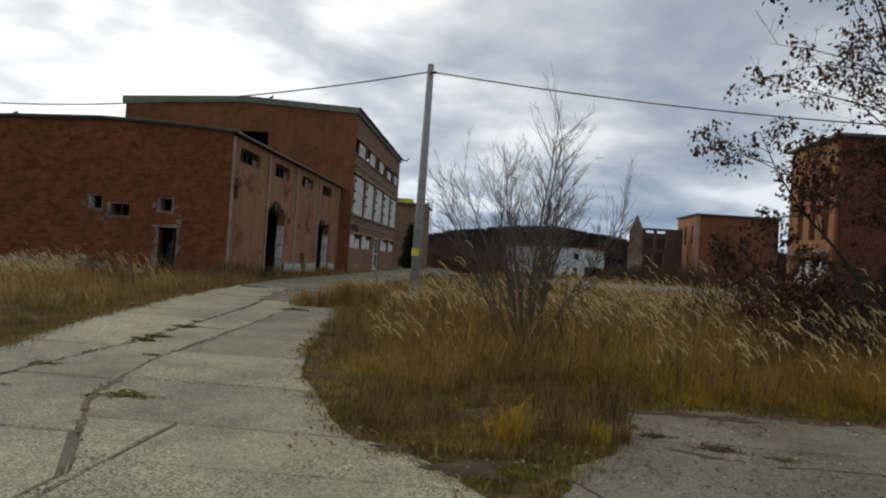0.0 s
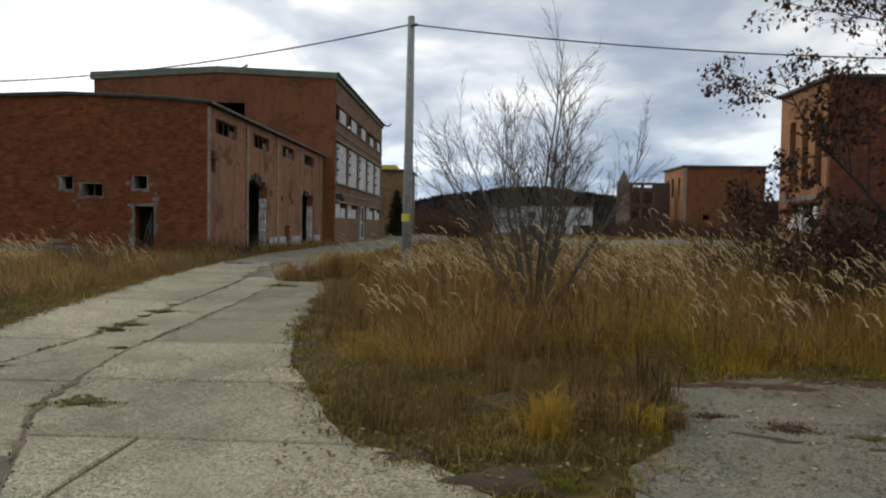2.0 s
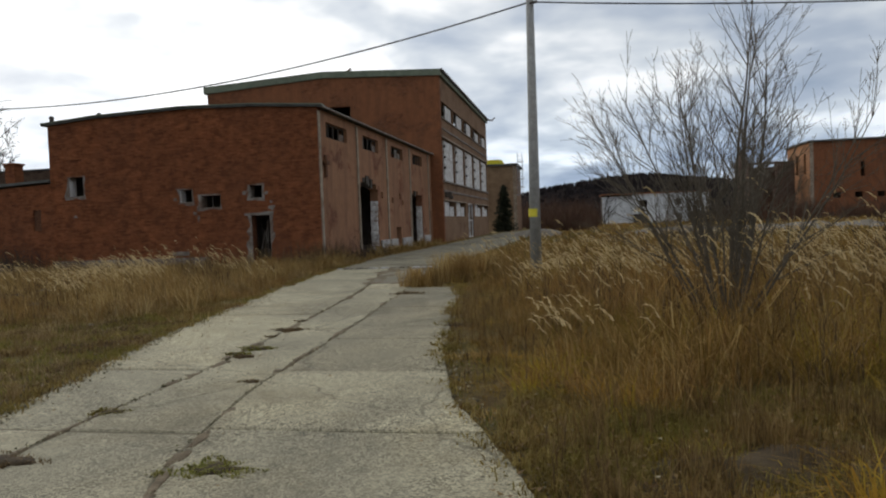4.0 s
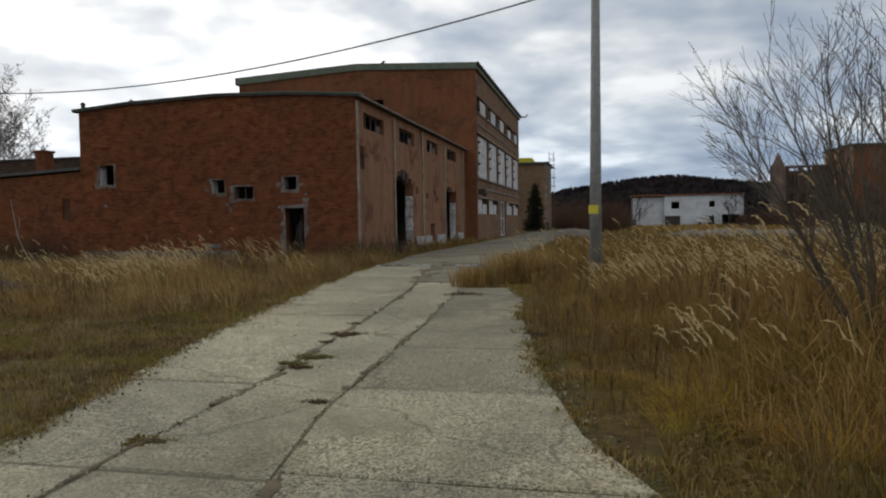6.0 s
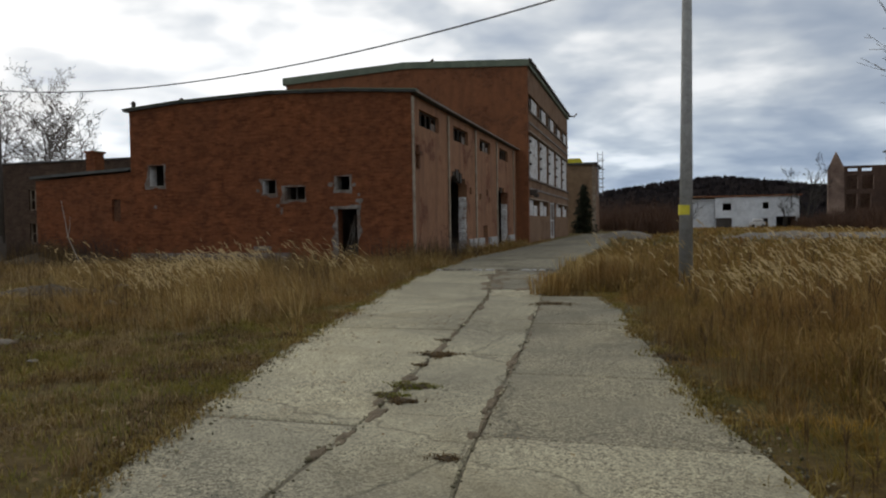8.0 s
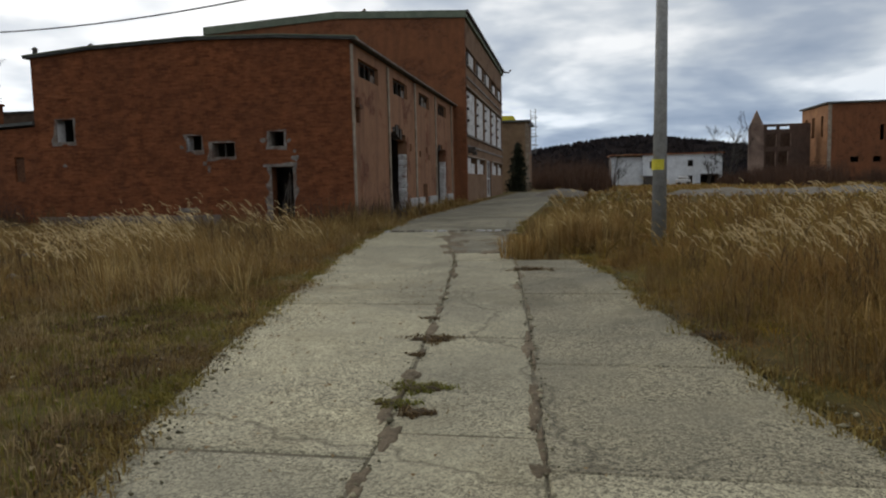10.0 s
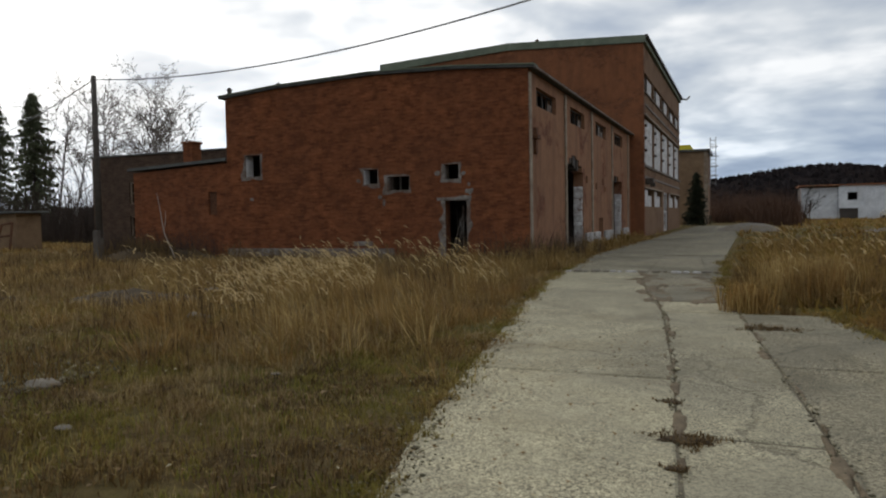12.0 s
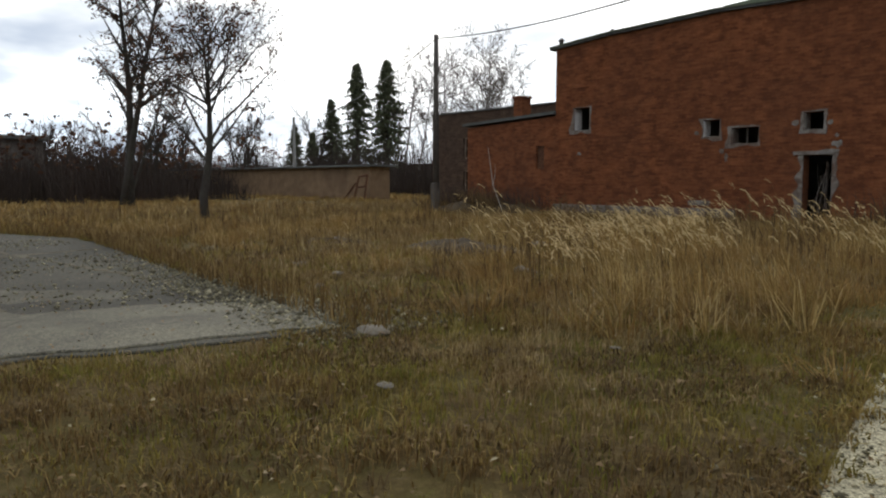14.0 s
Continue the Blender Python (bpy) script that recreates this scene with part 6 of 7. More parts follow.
def grow(rng, p, d, length, r, depth, tubes, tips, bend=0.16, lift=0.10, kids=(5, 4, 3), angle=0.7, shrink=0.55, nseg=6, rmin=0.0025):
    pts, rad = [Vector(p)], [r]
    d = Vector(d).normalized()
    start = 0.25 if depth else 0.3
    n = nseg if depth else max(nseg, 7)
    spots = sorted(rng.uniform(start, 0.97) for _ in range(kids[depth] if depth < len(kids) else 0))
    for i in range(n):
        d = (d + Vector((rng.gauss(0, bend), rng.gauss(0, bend), rng.gauss(0, bend * 0.6) + lift))).normalized()
        q = pts[-1] + d * (length / n)
        f0, f1 = i / n, (i + 1) / n
        for s in spots:
            if f0 <= s < f1:
                side = d.cross(Vector((rng.gauss(0, 1), rng.gauss(0, 1), rng.gauss(0, 1)))).normalized()
                a = angle * rng.uniform(0.6, 1.3)
                grow(rng, pts[-1].lerp(q, (s - f0) / (f1 - f0)), d * math.cos(a) + side * math.sin(a), length * shrink * rng.uniform(0.6, 1.15) * (1.1 - 0.5 * s), max(r * (1 - 0.7 * s) * 0.5, rmin), depth + 1,
                     tubes, tips, bend, lift, kids, angle, shrink, (4, 3, 2, 2)[min(depth, 3)], rmin)
        pts.append(q)
        rad.append(max(r * (1 - 0.88 * f1), rmin * 0.8))
    tubes.append((depth, tube(pts, rad, 7 if depth == 0 else 5 if depth == 1 else 3)))
    if depth >= 1:
        tips += [(pts[k], d) for k in range(1 if depth > 1 else 2, len(pts))]


def leaves(rng, tips, n, size, hang=0.6, clump=0):
    v, t = np.empty((n, 4, 3)), np.array([[0, 1, 2], [0, 2, 3]])
    spots = [tips[rng.randrange(len(tips))] for _ in range(max(1, n // clump))] if clump else tips
    for k in range(n):
        p, d = spots[rng.randrange(len(spots))]
        if clump:
            p = p + Vector((rng.gauss(0, 0.07), rng.gauss(0, 0.07), rng.gauss(-0.05, 0.06)))
        p = p + Vector((rng.gauss(0, 0.05), rng.gauss(0, 0.05), rng.gauss(-0.02, 0.05)))
        ax = Vector((rng.gauss(0, 0.6), rng.gauss(0, 0.6), -hang + rng.gauss(0, 0.45))).normalized()
        sd = ax.cross(Vector((rng.gauss(0, 1), rng.gauss(0, 1), rng.gauss(0, 1)))).normalized()
        s = size * rng.uniform(0.5, 1.3)
        up_ = ax.cross(sd) * s * 0.15
        v[k] = p, p + ax * s * 0.5 + sd * s * 0.32 + up_, p + ax * s, p + ax * s * 0.5 - sd * s * 0.32 + up_
    return v.reshape(-1, 3), (t[None] + 4 * np.arange(n)[:, None, None]).reshape(-1, 3)


def tree(name, at, stems, label, category, bark, seed, leaf=None, group="", crown=None, **how):
    """stems: (lean direction, length, radius) from the base."""
    rng = random.Random(seed)
    tubes, tips = [], []
    for d, length, r in stems:
        o = Vector((rng.gauss(0, r), rng.gauss(0, r), -0.1))
        grow(rng, Vector(at) + o, d, length, r, 0, tubes, tips, **how)
    root = thing(name, at, label, category, group)
    mains = [t for d, t in tubes if d == 0]
    for t in mains:
        part("trunk" if len(mains) < 4 else "stem", joined("trunk", [t]), bark, root, smooth=True)
    tagged(part("crown", joined("crown", [t for d, t in tubes if d >= 1]), crown or bark, root), kind="stuff")
    if leaf:
        n, size, mat = leaf[:3]
        clump = leaf[3] if len(leaf) > 3 else 0
        tagged(part("foliage", cloud_mesh("foliage", *leaves(rng, tips, n, size, clump=clump)), mat, root, "withered hanging leaves"), kind="stuff")
    return root


def trees():
    rng = random.Random(4)
    fan = []
    for k in range(24):
        a = k * 2.4 + rng.uniform(-0.3, 0.3)
        s = (0.12, 0.26, 0.40, 0.54, 0.68, 0.84)[k % 6] * rng.uniform(0.9, 1.1)
        fan.append(((math.cos(a) * s - 0.05, math.sin(a) * s, 1), rng.uniform(2.95, 3.35) * (1.03 - 0.1 * s), rng.uniform(0.012, 0.024)))
    fan += [((0.06, 0, 1), 3.7, 0.034), ((-0.04, 0.08, 1), 4.15, 0.030), ((0.25, -0.05, 1), 3.5, 0.028)]
    tree("willow_shrub", (0.66, 11.35, 0), fan, "leafless many-stemmed young willow in the grass", "shrub", M_WILLOW, 12, bend=0.05, lift=0.034, kids=(17, 6, 0), angle=0.6, shrink=0.35, rmin=0.0026)
    tree("autumn_tree", (8.1, 12.2, 0), [((-0.10, 0.0, 1), 7.6, 0.12), ((0.16, 0.05, 1), 7.6, 0.11), ((-0.32, -0.05, 1), 7.6, 0.09), ((0.38, -0.1, 1), 6.6, 0.085), ((-0.5, 0.2, 1), 7.0, 0.07), ((0.1, 0.35, 1), 6.6, 0.07), ((-0.62, -0.2, 1), 7.4, 0.06), ((-1.0, -0.05, 0.42), 4.6, 0.04), ((-0.8, 0.05, 0.9), 5.6, 0.05)],
         "dark tree with withered brown leaves still hanging", "tree", M_BARK, 31, (17000, 0.09, M_LEAF, 6), bend=0.13, lift=0.0, kids=(16, 8, 3), angle=0.85, shrink=0.38, rmin=0.0034)
    tree("field_tree", (-27.2, 17.6, 0), [((0.02, 0.02, 1), 6.3, 0.15)], "half-bare field tree with thin brown leaves", "tree", M_BARK, 43, (2600, 0.10, M_LEAF, 3), bend=0.10, lift=0.035, kids=(22, 9, 5), angle=0.8, shrink=0.56, rmin=0.007)
    tree("tall_twin_tree", (-43.6, 20.7, 0), [((0, -0.02, 1), 13.5, 0.25), ((0.05, 0.15, 1), 13.0, 0.21), ((0.12, 0.36, 1), 9.0, 0.10)], "tall twin-stemmed half-bare tree", "tree", M_BARK, 51, (6500, 0.13, M_LEAF, 5), bend=0.05, lift=0.02, kids=(28, 9, 4), angle=1.05, shrink=0.31, rmin=0.010)
    for k, (x, y, h) in enumerate(((-70, 62, 15.5), (-64, 62, 14), (-77, 66, 17), (-61, 66, 14.0), (-84, 70, 17), (-56, 60, 12), (-73, 76, 19), (-67, 70, 17), (-60, 62, 13.5), (-67, 64, 16), (-52, 58, 11.5))):
        tree("birch", (x, y, 0), [((rng.gauss(0, 0.06), rng.gauss(0, 0.06), 1), h, 0.16)], "slender bare birch with a white trunk", "tree", M_BIRCH, 60 + k, group="birches", bend=0.06, lift=0.01, kids=(26, 8, 4), angle=0.85, shrink=0.38, rmin=0.019, crown=M_PALETWIG)
    for k, (x, y, h) in enumerate(((-100, 56, 11), (-110, 44, 10), (-120, 34, 9), (-92, 30, 8), (-86, 48, 9), (-104, 70, 13), (-72, 33, 7.5), (-58, 27, 6.5), (-98, 44, 9), (-84, 40, 7.5), (-78, 44, 8), (-112, 52, 11), (-90, 52, 8.5), (-76, 24, 6.5), (-66, 46, 6.5), (-94, 36, 8.5), (-118, 26, 9), (-84, 26, 6.5))):
        tree("bare_tree", (x, y, 0), [((rng.gauss(0, 0.1), rng.gauss(0, 0.1), 1), h, 0.2), ((0.3, 0, 1), h * 0.8, 0.14)], "bare broadleaf tree behind the sheds", "tree", M_BARK, 80 + k, group="bare trees", bend=0.09, lift=0.04, kids=(13, 7, 3), angle=0.75, shrink=0.38, rmin=0.026)
    tree("bare_tree", (21.5, 128, 0), [((0, 0, 1), 10.5, 0.2), ((0.3, 0, 1), 9.5, 0.15), ((-0.3, 0, 1), 9.5, 0.15)], "bare tree beside the white building", "tree", M_BARK, 95, group="bare trees", bend=0.09, lift=0.05, kids=(12, 6, 3), angle=0.6, shrink=0.42, rmin=0.02)
    tree("bare_tree", (17.4, 122, 0), [((0, 0, 1), 4.6, 0.12), ((0.3, 0, 1), 4.2, 0.1)], "small bare tree before the white building", "tree", M_BARK, 96, group="bare trees", bend=0.09, lift=0.05, kids=(12, 6, 3), angle=0.6, shrink=0.42, rmin=0.02)
    tree("bare_tree", (3.2, 124, 0), [((0, 0, 1), 4.8, 0.12), ((0.4, 0, 1), 4.2, 0.1)], "small bare tree before the white building", "tree", M_BARK, 97, group="bare trees", bend=0.09, lift=0.05, kids=(12, 6, 3), angle=0.6, shrink=0.42, rmin=0.02)


trees()


def conifer(at, h, seed, label="dark green spruce behind the shed", needles=M_NEEDLE):
    rng = np.random.default_rng(seed)
    root = thing("spruce", at, label, "tree", "spruces")
    part("trunk", joined("trunk", [tube([Vector(at) - Vector((0, 0, 0.2)), Vector(at) + Vector((0, 0, h))], [0.018 * h, 0.01], 7)]), M_BARK, root)
    vs, ts = [], []
    count = 0
    for z in np.arange(0.05 * h, 0.985 * h, h / 60):
        for a in rng.uniform(0, 2 * np.pi, 6):
            L = 0.30 * h * (1 - z / h) ** 0.72 * rng.uniform(0.4, 1.12) + 0.08
            m = 18
            s = rng.uniform(0.03, 1, m) ** 0.75
            px, py = at[0] + np.cos(a) * L * s, at[1] + np.sin(a) * L * s
            pz = at[2] + z + rng.normal(0, 0.06) + L * (0.10 * s - 0.42 * s * s + 0.20 * s ** 4)
            v, t = blades(rng, px, py, rng.uniform(0.4, 0.9, m) * (0.2 + 0.035 * h) * (1.15 - 0.4 * s), 0.13 * rng.uniform(0.6, 1.4, m) * (0.4 + 0.04 * h), 0.9, z=pz, droop=1.7)
            ts.append(t + count)
            vs.append(v)
            count += len(v)
    part("crown", cloud_mesh("crown", np.concatenate(vs), np.concatenate(ts)), needles, root)


for _i, (_x, _y, _h) in enumerate(((-84.4, 64.0, 16.3), (-78.0, 64.0, 16.0), (-90.6, 64.0, 12.2), (-95.6, 64.0, 8.0), (-100.5, 64.0, 9.3))):
    conifer((_x, _y, 0.0), _h, 100 + _i)
conifer((-9.3, 85.2, 0.0), 5.4, 120, "small dark spruce at the hall's corner", M_DARKNEEDLE)


def brush(rng, x, y, h, n, w):
    """Upright sprays of bare shoots at x, y."""
    k = np.repeat(np.arange(len(x)), n)
    m = len(k)
    r = h[k] * 0.22
    return blades(rng, x[k] + rng.normal(0, 1, m) * r, y[k] + rng.normal(0, 1, m) * r, h[k] * rng.uniform(0.35, 1.05, m), w * rng.uniform(0.5, 1.3, m), 0.5)


def far_growth():
    rng = np.random.default_rng(77)
    x, y = rng.uniform(-105, -50, 330), rng.uniform(12, 36, 330)
    k = free(x, y) & ((y < 33.5 - 0.30 * (x + 80)) | (x < -62))
    x, y = x[k], y[k]
    stuff("thicket", [brush(rng, x, y, rng.gamma(6, 0.42, len(x)) + 0.6, 100, 0.045), brush(rng, rng.uniform(-125, -66, 70), rng.uniform(10, 34, 70), rng.uniform(3.0, 6.5, 70), 90, 0.035), brush(rng, rng.uniform(-130, -45, 220), rng.uniform(46, 58, 220), rng.gamma(5, 0.7, 220) + 0.8, 90, 0.05),
          brush(rng, rng.uniform(-62, -48, 30), rng.uniform(22, 30, 30), rng.uniform(1.0, 2.4, 30), 60, 0.04)], M_TWIG, "dark leafless thicket round the sheds", "bushes")
    pick = random.Random(19)
    spots = [(Vector((pick.uniform(-78, -50), pick.uniform(12, 34), pick.uniform(1.5, 3.2) + abs(pick.gauss(0, 1.5)))), None) for _ in range(700)]
    stuff("thicket_leaves", [leaves(pick, spots, 5000, 0.26)], M_LEAF, "brown leaves clinging to the thicket", "leaves")
    parts_ = []
    for n, a, b, c, d, h0, h1 in ((200, -8, 2.6, 78, 128, 1.4, 3.6), (200, -40, 2, 120, 180, 3, 7), (160, 20, 75, 92, 126, 1.2, 3.4), (60, 24, 36, 120, 131, 2, 4)):
        x, y = rng.uniform(a, b, n), rng.uniform(c, d, n)
        k = ((x > -4.2 + 0.02 * (y - 80)) | (y > 106)) & ((x < -4.6 + 6.9 * (y - 6.9) / 123) | (x > 19) | (y > 140))
        x, y = x[k], y[k]
        parts_.append(brush(rng, x, y, rng.uniform(h0 * 0.6, h1, len(x)), 75, 0.06))
    parts_.append(brush(rng, rng.uniform(17.5, 26, 50), rng.uniform(104, 122, 50), rng.uniform(0.8, 2.4, 50), 80, 0.05))
    stuff("reddish_brush", parts_, M_REDBRUSH, "reddish-brown bare brush beyond the field", "bushes")
    # thin dark saplings in front of the halls and in the field
    x, y = np.concatenate([rng.uniform(-13, -9.9, 40), rng.uniform(-30, -24, 50), rng.uniform(2, 13, 60)]), np.concatenate([rng.uniform(28.6, 36, 40), rng.uniform(28.8, 30.7, 50), rng.uniform(13, 24, 60)])
    k = free(x, y)
    stuff("saplings", [brush(rng, x[k], y[k], rng.uniform(0.6, 1.6, k.sum()), 26, 0.014)], M_TWIG, "thin leafless saplings and suckers in the grass", "saplings")
    y = np.concatenate([rng.uniform(10.5, 18.4, 26), rng.uniform(18.4, 25, 44)])
    x = XR(y) + np.abs(rng.normal(0.7, 0.6, 70)) + 0.2
    far = rng.uniform(-3.5, 6, 90), rng.uniform(18.5, 30, 90)
    x, y = np.concatenate([x, far[0]]), np.concatenate([y, far[1]])
    k = off_paving(x, y) > 0.1
    stuff("dead_brush", [brush(rng, x[k], y[k], rng.uniform(0.25, 0.8, k.sum()) * rng.uniform(0.6, 1, k.sum()), 60, 0.007)], M_RUSTY, "brown bushy dead weeds along the road's verge", "weeds")
    x, y = np.concatenate([rng.uniform(-1.0, 1.6, 60), rng.uniform(1.6, 8, 50)]), np.concatenate([rng.uniform(6.1, 8.2, 60), rng.uniform(8.3, 9.4, 50)])
    k = off_paving(x, y) > 0.1
    stuff("low_dead_weeds", [brush(rng, x[k], y[k], rng.uniform(0.12, 0.42, k.sum()), 60, 0.006)], M_RUSTY, "low rusty-brown dead weeds at the field's corner", "weeds")
    x, y = rng.normal(-26.4, 1.3, 26), rng.uniform(28.4, 29.9, 26)
    stuff("heap_weeds", [brush(rng, x, y, rng.uniform(0.5, 1.2, 26), 45, 0.02)], M_WEED, "brown dead weeds over the soil heap by the annex", "weeds")
    stalk = thing("dead_stalk", (-24.6, 28.5, 0), "tall bleached dead weed stalk before the annex", "weed stalk")
    part("stem", joined("stem", [tube([(-24.56, 28.5, -0.05), (-24.9, 28.5, 0.6), (-25.16, 28.5, 1.1), (-25.3, 28.5, 1.9), (-25.44, 28.5, 2.6)], [0.022, 0.02, 0.018, 0.014, 0.008], 5), tube([(-25.16, 28.5, 1.1), (-25.0, 28.45, 1.6), (-24.95, 28.4, 1.95)], [0.012, 0.01, 0.006], 4)]), M_PALESTEM, stalk)
    # dark undergrowth below the autumn tree
    x, y = rng.uniform(5.6, 18, 110), rng.uniform(11.8, 20, 110)
    stuff("undergrowth", [brush(rng, x, y, rng.uniform(1.1, 3.2, 110), 80, 0.016)], M_TWIG, "dark tangled undergrowth below the tree", "bushes")
    pick = random.Random(9)
    spots = [(Vector((pick.uniform(5.4, 16), pick.uniform(12, 19), abs(pick.gauss(1.2, 0.8)))), None) for _ in range(700)]
    stuff("hanging_leaves", [leaves(pick, spots, 12000, 0.11)], M_LEAF, "withered leaves caught in the undergrowth", "leaves")
    # wooded ridge
    gx, gy = np.meshgrid(np.linspace(-900, 1100, 160), np.linspace(300, 620, 14))
    crest = np.interp(gx, [-900, -400, -160, -60, -20, 17, 36, 66, 82, 130, 300, 700, 1100], [16, 14, 9, 8, 16.5, 21.5, 22.5, 18.5, 16.5, 15, 18, 26, 20])
    up_ = np.clip((gy - 300) / 110, 0, 1)
    z = crest * np.sin(up_ * np.pi / 2) * np.where(gy > 410, 1 - (gy - 410) / 500, 1)
    vs = list(zip(gx.ravel(), gy.ravel(), z.ravel() - 0.3))
    fs = [(j * 160 + i, j * 160 + i + 1, (j + 1) * 160 + i + 1, (j + 1) * 160 + i) for j in range(13) for i in range(159)]
    tagged(part("backdrop_ridge", mesh_of("backdrop_ridge", vs, fs), M_RIDGE, smooth=True), "low ridge covered in dark bare woods", "hill", kind="structure")
    x, y = rng.uniform(-330, 420, 3000), rng.uniform(302, 420, 3000)
    zz = np.interp(x, [-900, -400, -160, -60, -20, 17, 36, 66, 82, 130, 300, 700, 1100], [16, 14, 9, 8, 16.5, 21.5, 22.5, 18.5, 16.5, 15, 18, 26, 20]) * np.sin(np.clip((y - 300) / 110, 0, 1) * np.pi / 2)
    k = np.repeat(np.arange(len(x)), 8)
    m = len(k)
    v = blades(rng, x[k] + rng.normal(0, 1.3, m), y[k] + rng.normal(0, 1.1, m), rng.uniform(1.0, 2.8, m), rng.uniform(0.8, 2.0, m), 0.5, z=zz[k] - 0.4)
    stuff("far_woods", [v], M_WOODS, "distant bare woodland on the ridge", "woods")
    # spoil bank and concrete remains across the field
    bm = bmesh.new()
    bmesh.ops.create_grid(bm, x_segments=60, y_segments=10, size=0.5, matrix=Matrix.Translation((13, 62, 0)) @ Matrix.Diagonal((22, 8, 1, 1)))
    for q in bm.verts:
        e = max(0, 1 - abs(q.co.y - 62) / 4) * max(0, 1 - (abs(q.co.x - 13) / 11) ** 6)
        q.co.z = e * (0.42 + 0.3 * noise.noise(q.co * 0.7)) - 0.05
    tagged(part("rubble_bank", bm, M_RUBBLE, smooth=True), "low pale bank of rubble and old concrete", "rubble")
    bm = bmesh.new()
    bmesh.ops.create_grid(bm, x_segments=16, y_segments=8, size=0.5, matrix=Matrix.Translation((-4.4, 66, 0)) @ Matrix.Diagonal((4.6, 5, 1, 1)))
    for q in bm.verts:
        e = max(0, 1 - ((q.co.x + 4.4) / 2.3) ** 2) * max(0, 1 - ((q.co.y - 66) / 2.5) ** 2)
        q.co.z = 0.62 * e ** 0.6 + 0.1 * noise.noise(q.co) * e - 0.05
    tagged(part("gravel_heap", bm, M_RUBBLE, smooth=True), "flat grey gravel heap at the road's end", "gravel heap")


far_growth()


def mounds():
    rng = np.random.default_rng(15)
    for x, y, r, h in ((0.25, 6.95, 0.95, 0.13), (-0.5, 6.6, 0.5, 0.08), (-15.6, 17.8, 1.3, 0.26), (-18.8, 17.0, 1.0, 0.16), (-24.8, 29.2, 1.3, 0.45), (-26.9, 29.0, 1.6, 0.55)):
        bm = bmesh.new()
        bmesh.ops.create_grid(bm, x_segments=18, y_segments=12, size=0.5, matrix=Matrix.Translation((x, y, 0)) @ Matrix.Diagonal((2.4 * r, 1.5 * r, 1, 1)))
        for v in bm.verts:
            e = max(0.0, 1 - ((v.co.x - x) / (1.2 * r)) ** 2 - ((v.co.y - y) / (0.75 * r)) ** 2)
            v.co.z = h * e ** 0.7 * (0.8 + 0.6 * noise.noise(v.co * 2.5)) - 0.06
        tagged(part("soil_mound", bm, M_SOIL, smooth=True), "low dark heap of soil and rubble in the grass", "soil heap", "soil heaps")
    for x, y, rx, ry, turn in ((0.85, 4.8, 0.5, 0.03, -1.1), (1.75, 6.2, 0.42, 0.05, -0.5), (2.9, 5.98, 0.5, 0.02, 0.0), (1.95, 6.08, 0.22, 0.06, -0.1), (2.45, 5.95, 0.12, 0.05, 0.0)):
        v, f = dirt_patch(x, y, rx, ry, turn, x * 9 + y, 0.022, 0.012)
        tagged(part("soil_patch", mesh_of("soil_patch", v, f), M_DAMP, smooth=True), "flat dark damp soil lying over the paving", "soil", "soil patches")
    for k in range(16):
        x = 1.7 + 0.45 * k
        v, f = dirt_patch(x, 7.95 + rng.normal(0, 0.06) - (0.1 if x < 3 else 0.0), 0.42, rng.uniform(0.10, 0.2), rng.normal(0, 0.1), x * 7, 0.02, 0.02)
        tagged(part("soil_patch", mesh_of("soil_patch", v, f), M_REDSOIL, smooth=True), "reddish-brown litter and soil along the slab's edge", "soil", "soil patches")
    for x, y, r in ((-10.7, 12.05, 0.13), (-11.9, 12.4, 0.06), (-8.9, 13.1, 0.035), (-14.2, 14.0, 0.09), (-15.6, 14.2, 0.12), (-12.6, 16.2, 0.15), (-15.2, 19.6, 0.2), (-13.4, 13.2, 0.06), (-16.8, 13.4, 0.08), (-9.3, 11.1, 0.05)):
        bm = bmesh.new()
        bmesh.ops.create_icosphere(bm, subdivisions=2, radius=1, matrix=Matrix.Translation((x, y, 0.02)) @ Matrix.Diagonal((r * 1.5, r, r * 0.35, 1)))
        for v in bm.verts:
            v.co += Vector((noise.noise(v.co * 9), noise.noise(v.co * 9 + Vector((5, 0, 0))), noise.noise(v.co * 9 + Vector((0, 7, 0))))) * r * 0.25
        tagged(part("concrete_lump", bm, M_RUBBLE), "pale broken concrete lump lying in the grass", "rubble", "rubble lumps")


mounds()


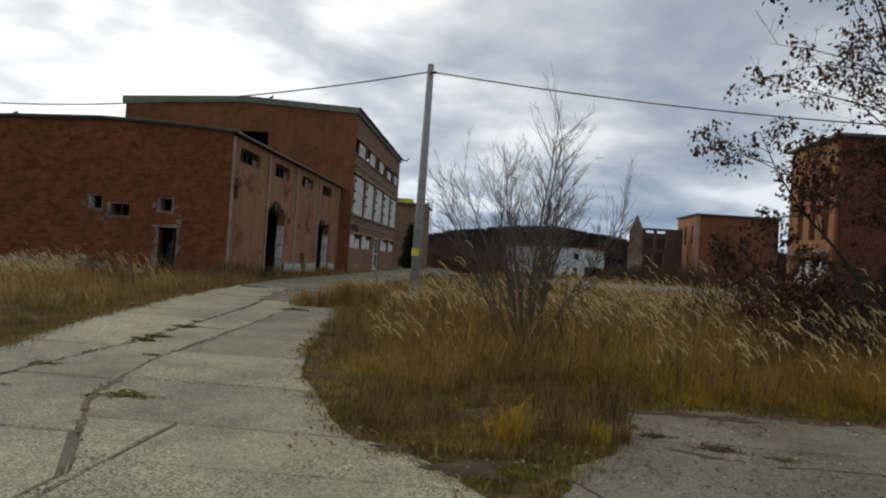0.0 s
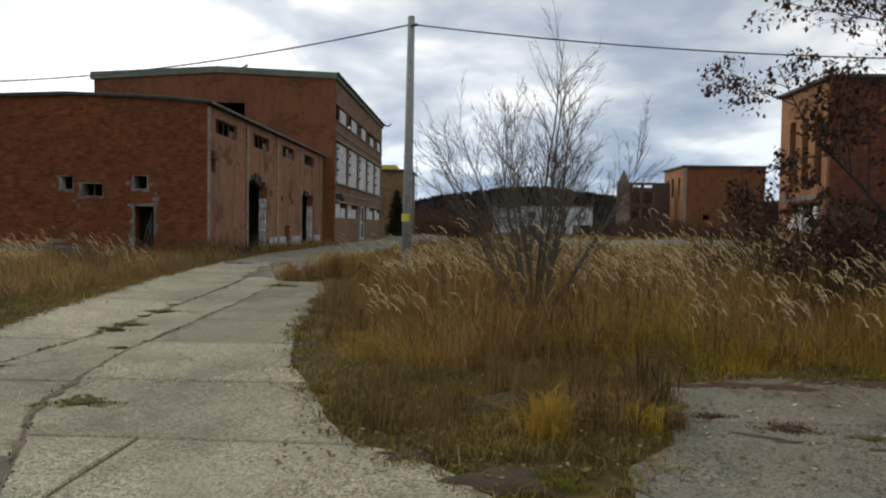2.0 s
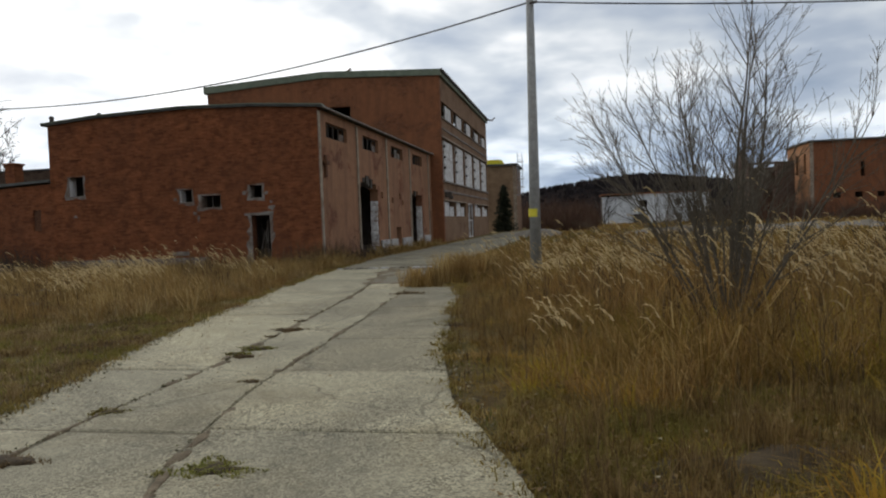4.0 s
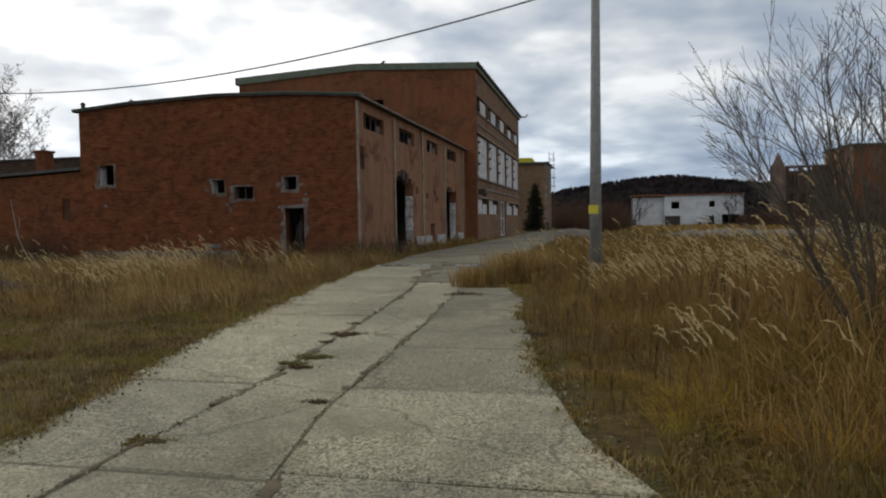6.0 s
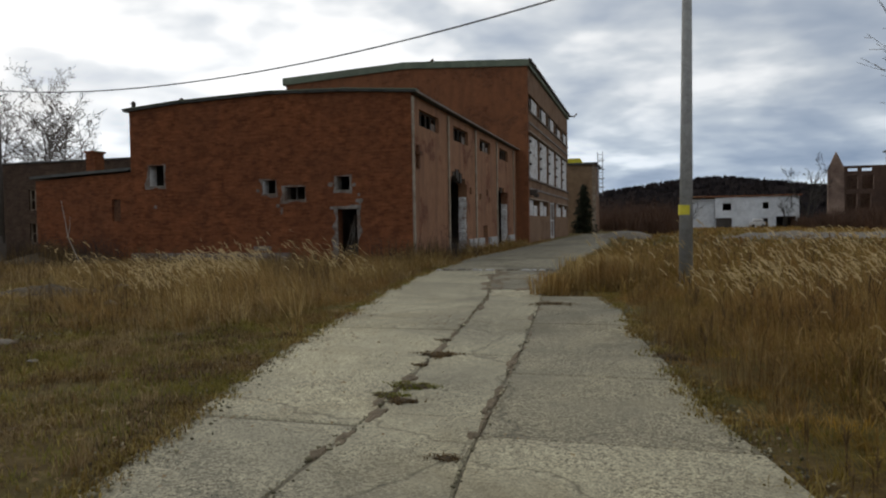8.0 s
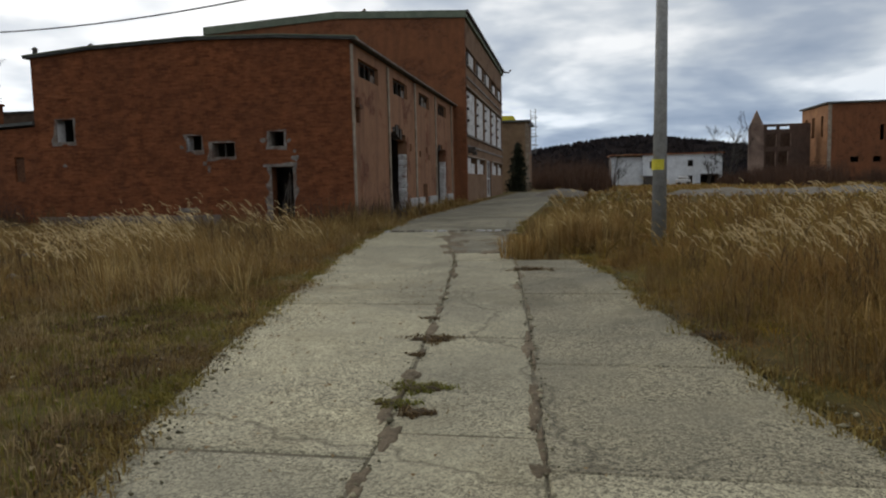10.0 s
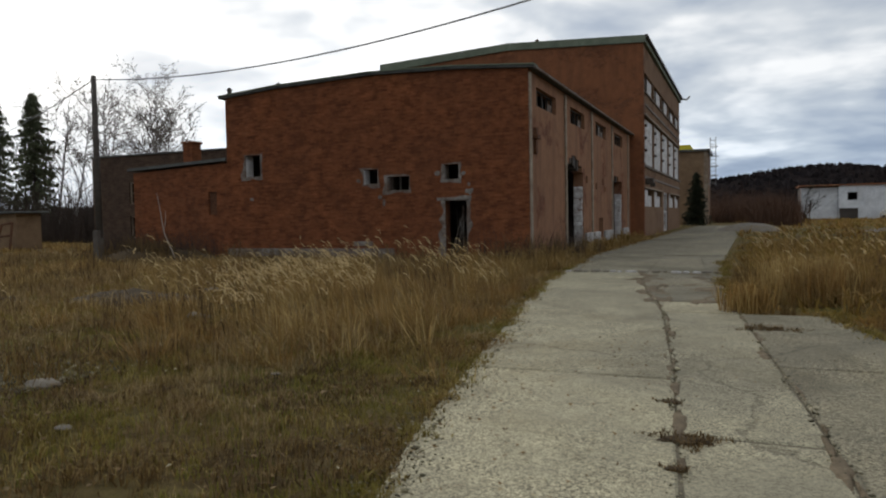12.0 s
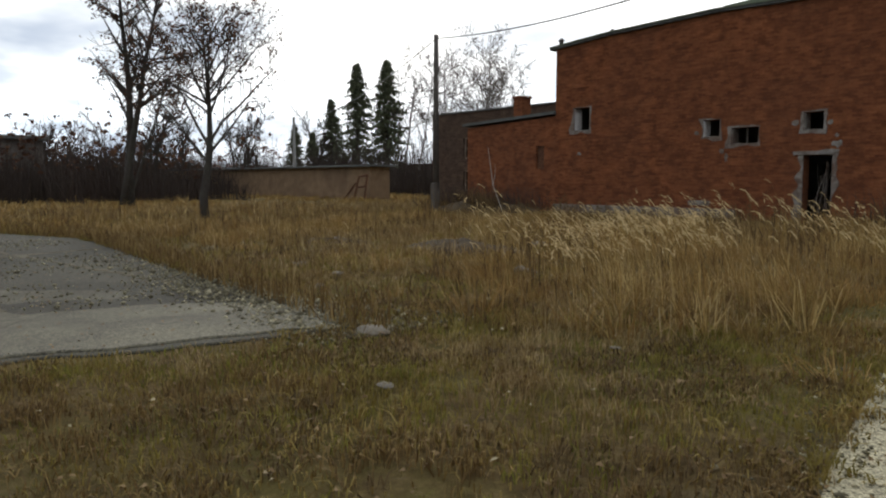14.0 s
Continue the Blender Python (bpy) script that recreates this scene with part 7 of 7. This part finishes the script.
# ---- the gable's bricks ----
def gable_bricks():
    rng = random.Random(17)
    L, H, J = 0.248, 0.067, 0.010
    skip = [(-23.22, -22.43, 3.15, 4.11), (-17.86, -17.21, 2.68, 3.32), (-16.87, -15.92, 2.41, 3.02), (-14.63, -14.0, 2.74, 3.37), (-14.6, -13.7, -0.2, 2.09), (-24.3, -16.55, -0.2, 0.38), (-18.34, -17.46, 0.42, 0.65), (-23.3, -22.45, 4.78, 4.96)]

    def faces(o, x0, x1, z0, z1, d):
        y0, c = AY - d, 0.004
        vs = [(x0, AY + 0.004, z0), (x1, AY + 0.004, z0), (x1, AY + 0.004, z1), (x0, AY + 0.004, z1), (x0 + c, y0, z0 + c), (x1 - c, y0, z0 + c), (x1 - c, y0, z1 - c), (x0 + c, y0, z1 - c)]
        return vs, [tuple(o + i for i in f) for f in ((4, 5, 6, 7), (0, 1, 5, 4), (1, 2, 6, 5), (2, 3, 7, 6), (3, 0, 4, 7))]

    shared = []
    for k in range(4):
        vs, fs = faces(0, -L / 2, L / 2, -H / 2, H / 2, 0.004 + 0.003 * k)
        me = mesh_of("brick", [(x, y - AY, z) for x, y, z in vs], fs)
        me.materials.append(M_BRICK_PIECE)
        shared.append(me)
    vs, fs, singles = [], [], 0
    row, z = 0, 0.02
    while z < 6.7:
        x = AX0 + 0.01 - (L + J) / 2 * (row % 2)
        while x < AX1 - 0.02:
            x0, x1 = max(x, AX0 + 0.004), min(x + L, AX1 - 0.004)
            z1 = z + H
            x, was = x + L + J, x
            if x1 - x0 < 0.06 or z1 > min(float(roof_a(x0)), float(roof_a(x1))) - 0.02 or rng.random() < 0.035:
                continue
            if any(a < x1 and x0 < b and c < z1 and z < d for a, b, c, d in skip):
                continue
            if -16.2 < x0 and x1 - x0 > L - 0.001 and 0.4 < z < 1.75 and singles < 290:
                ob = new("brick", shared[rng.randrange(4)])
                ob.parent = HALL_A
                ob.matrix_parent_inverse = HALL_A.matrix_world.inverted()
                ob.matrix_basis = Matrix.Translation(((x0 + x1) / 2, AY, (z + z1) / 2))
                singles += 1
            else:
                v, f = faces(len(vs), x0, x1, z + rng.uniform(-0.002, 0.002), z1, rng.uniform(0.003, 0.014))
                vs += v
                fs += f
        row += 1
        z += H + J
    tagged(part("brick_facing", mesh_of("brick_facing", vs, fs), M_BRICK_PIECE, HALL_A, "weathered dark red facing bricks"), kind="stuff")


gable_bricks()
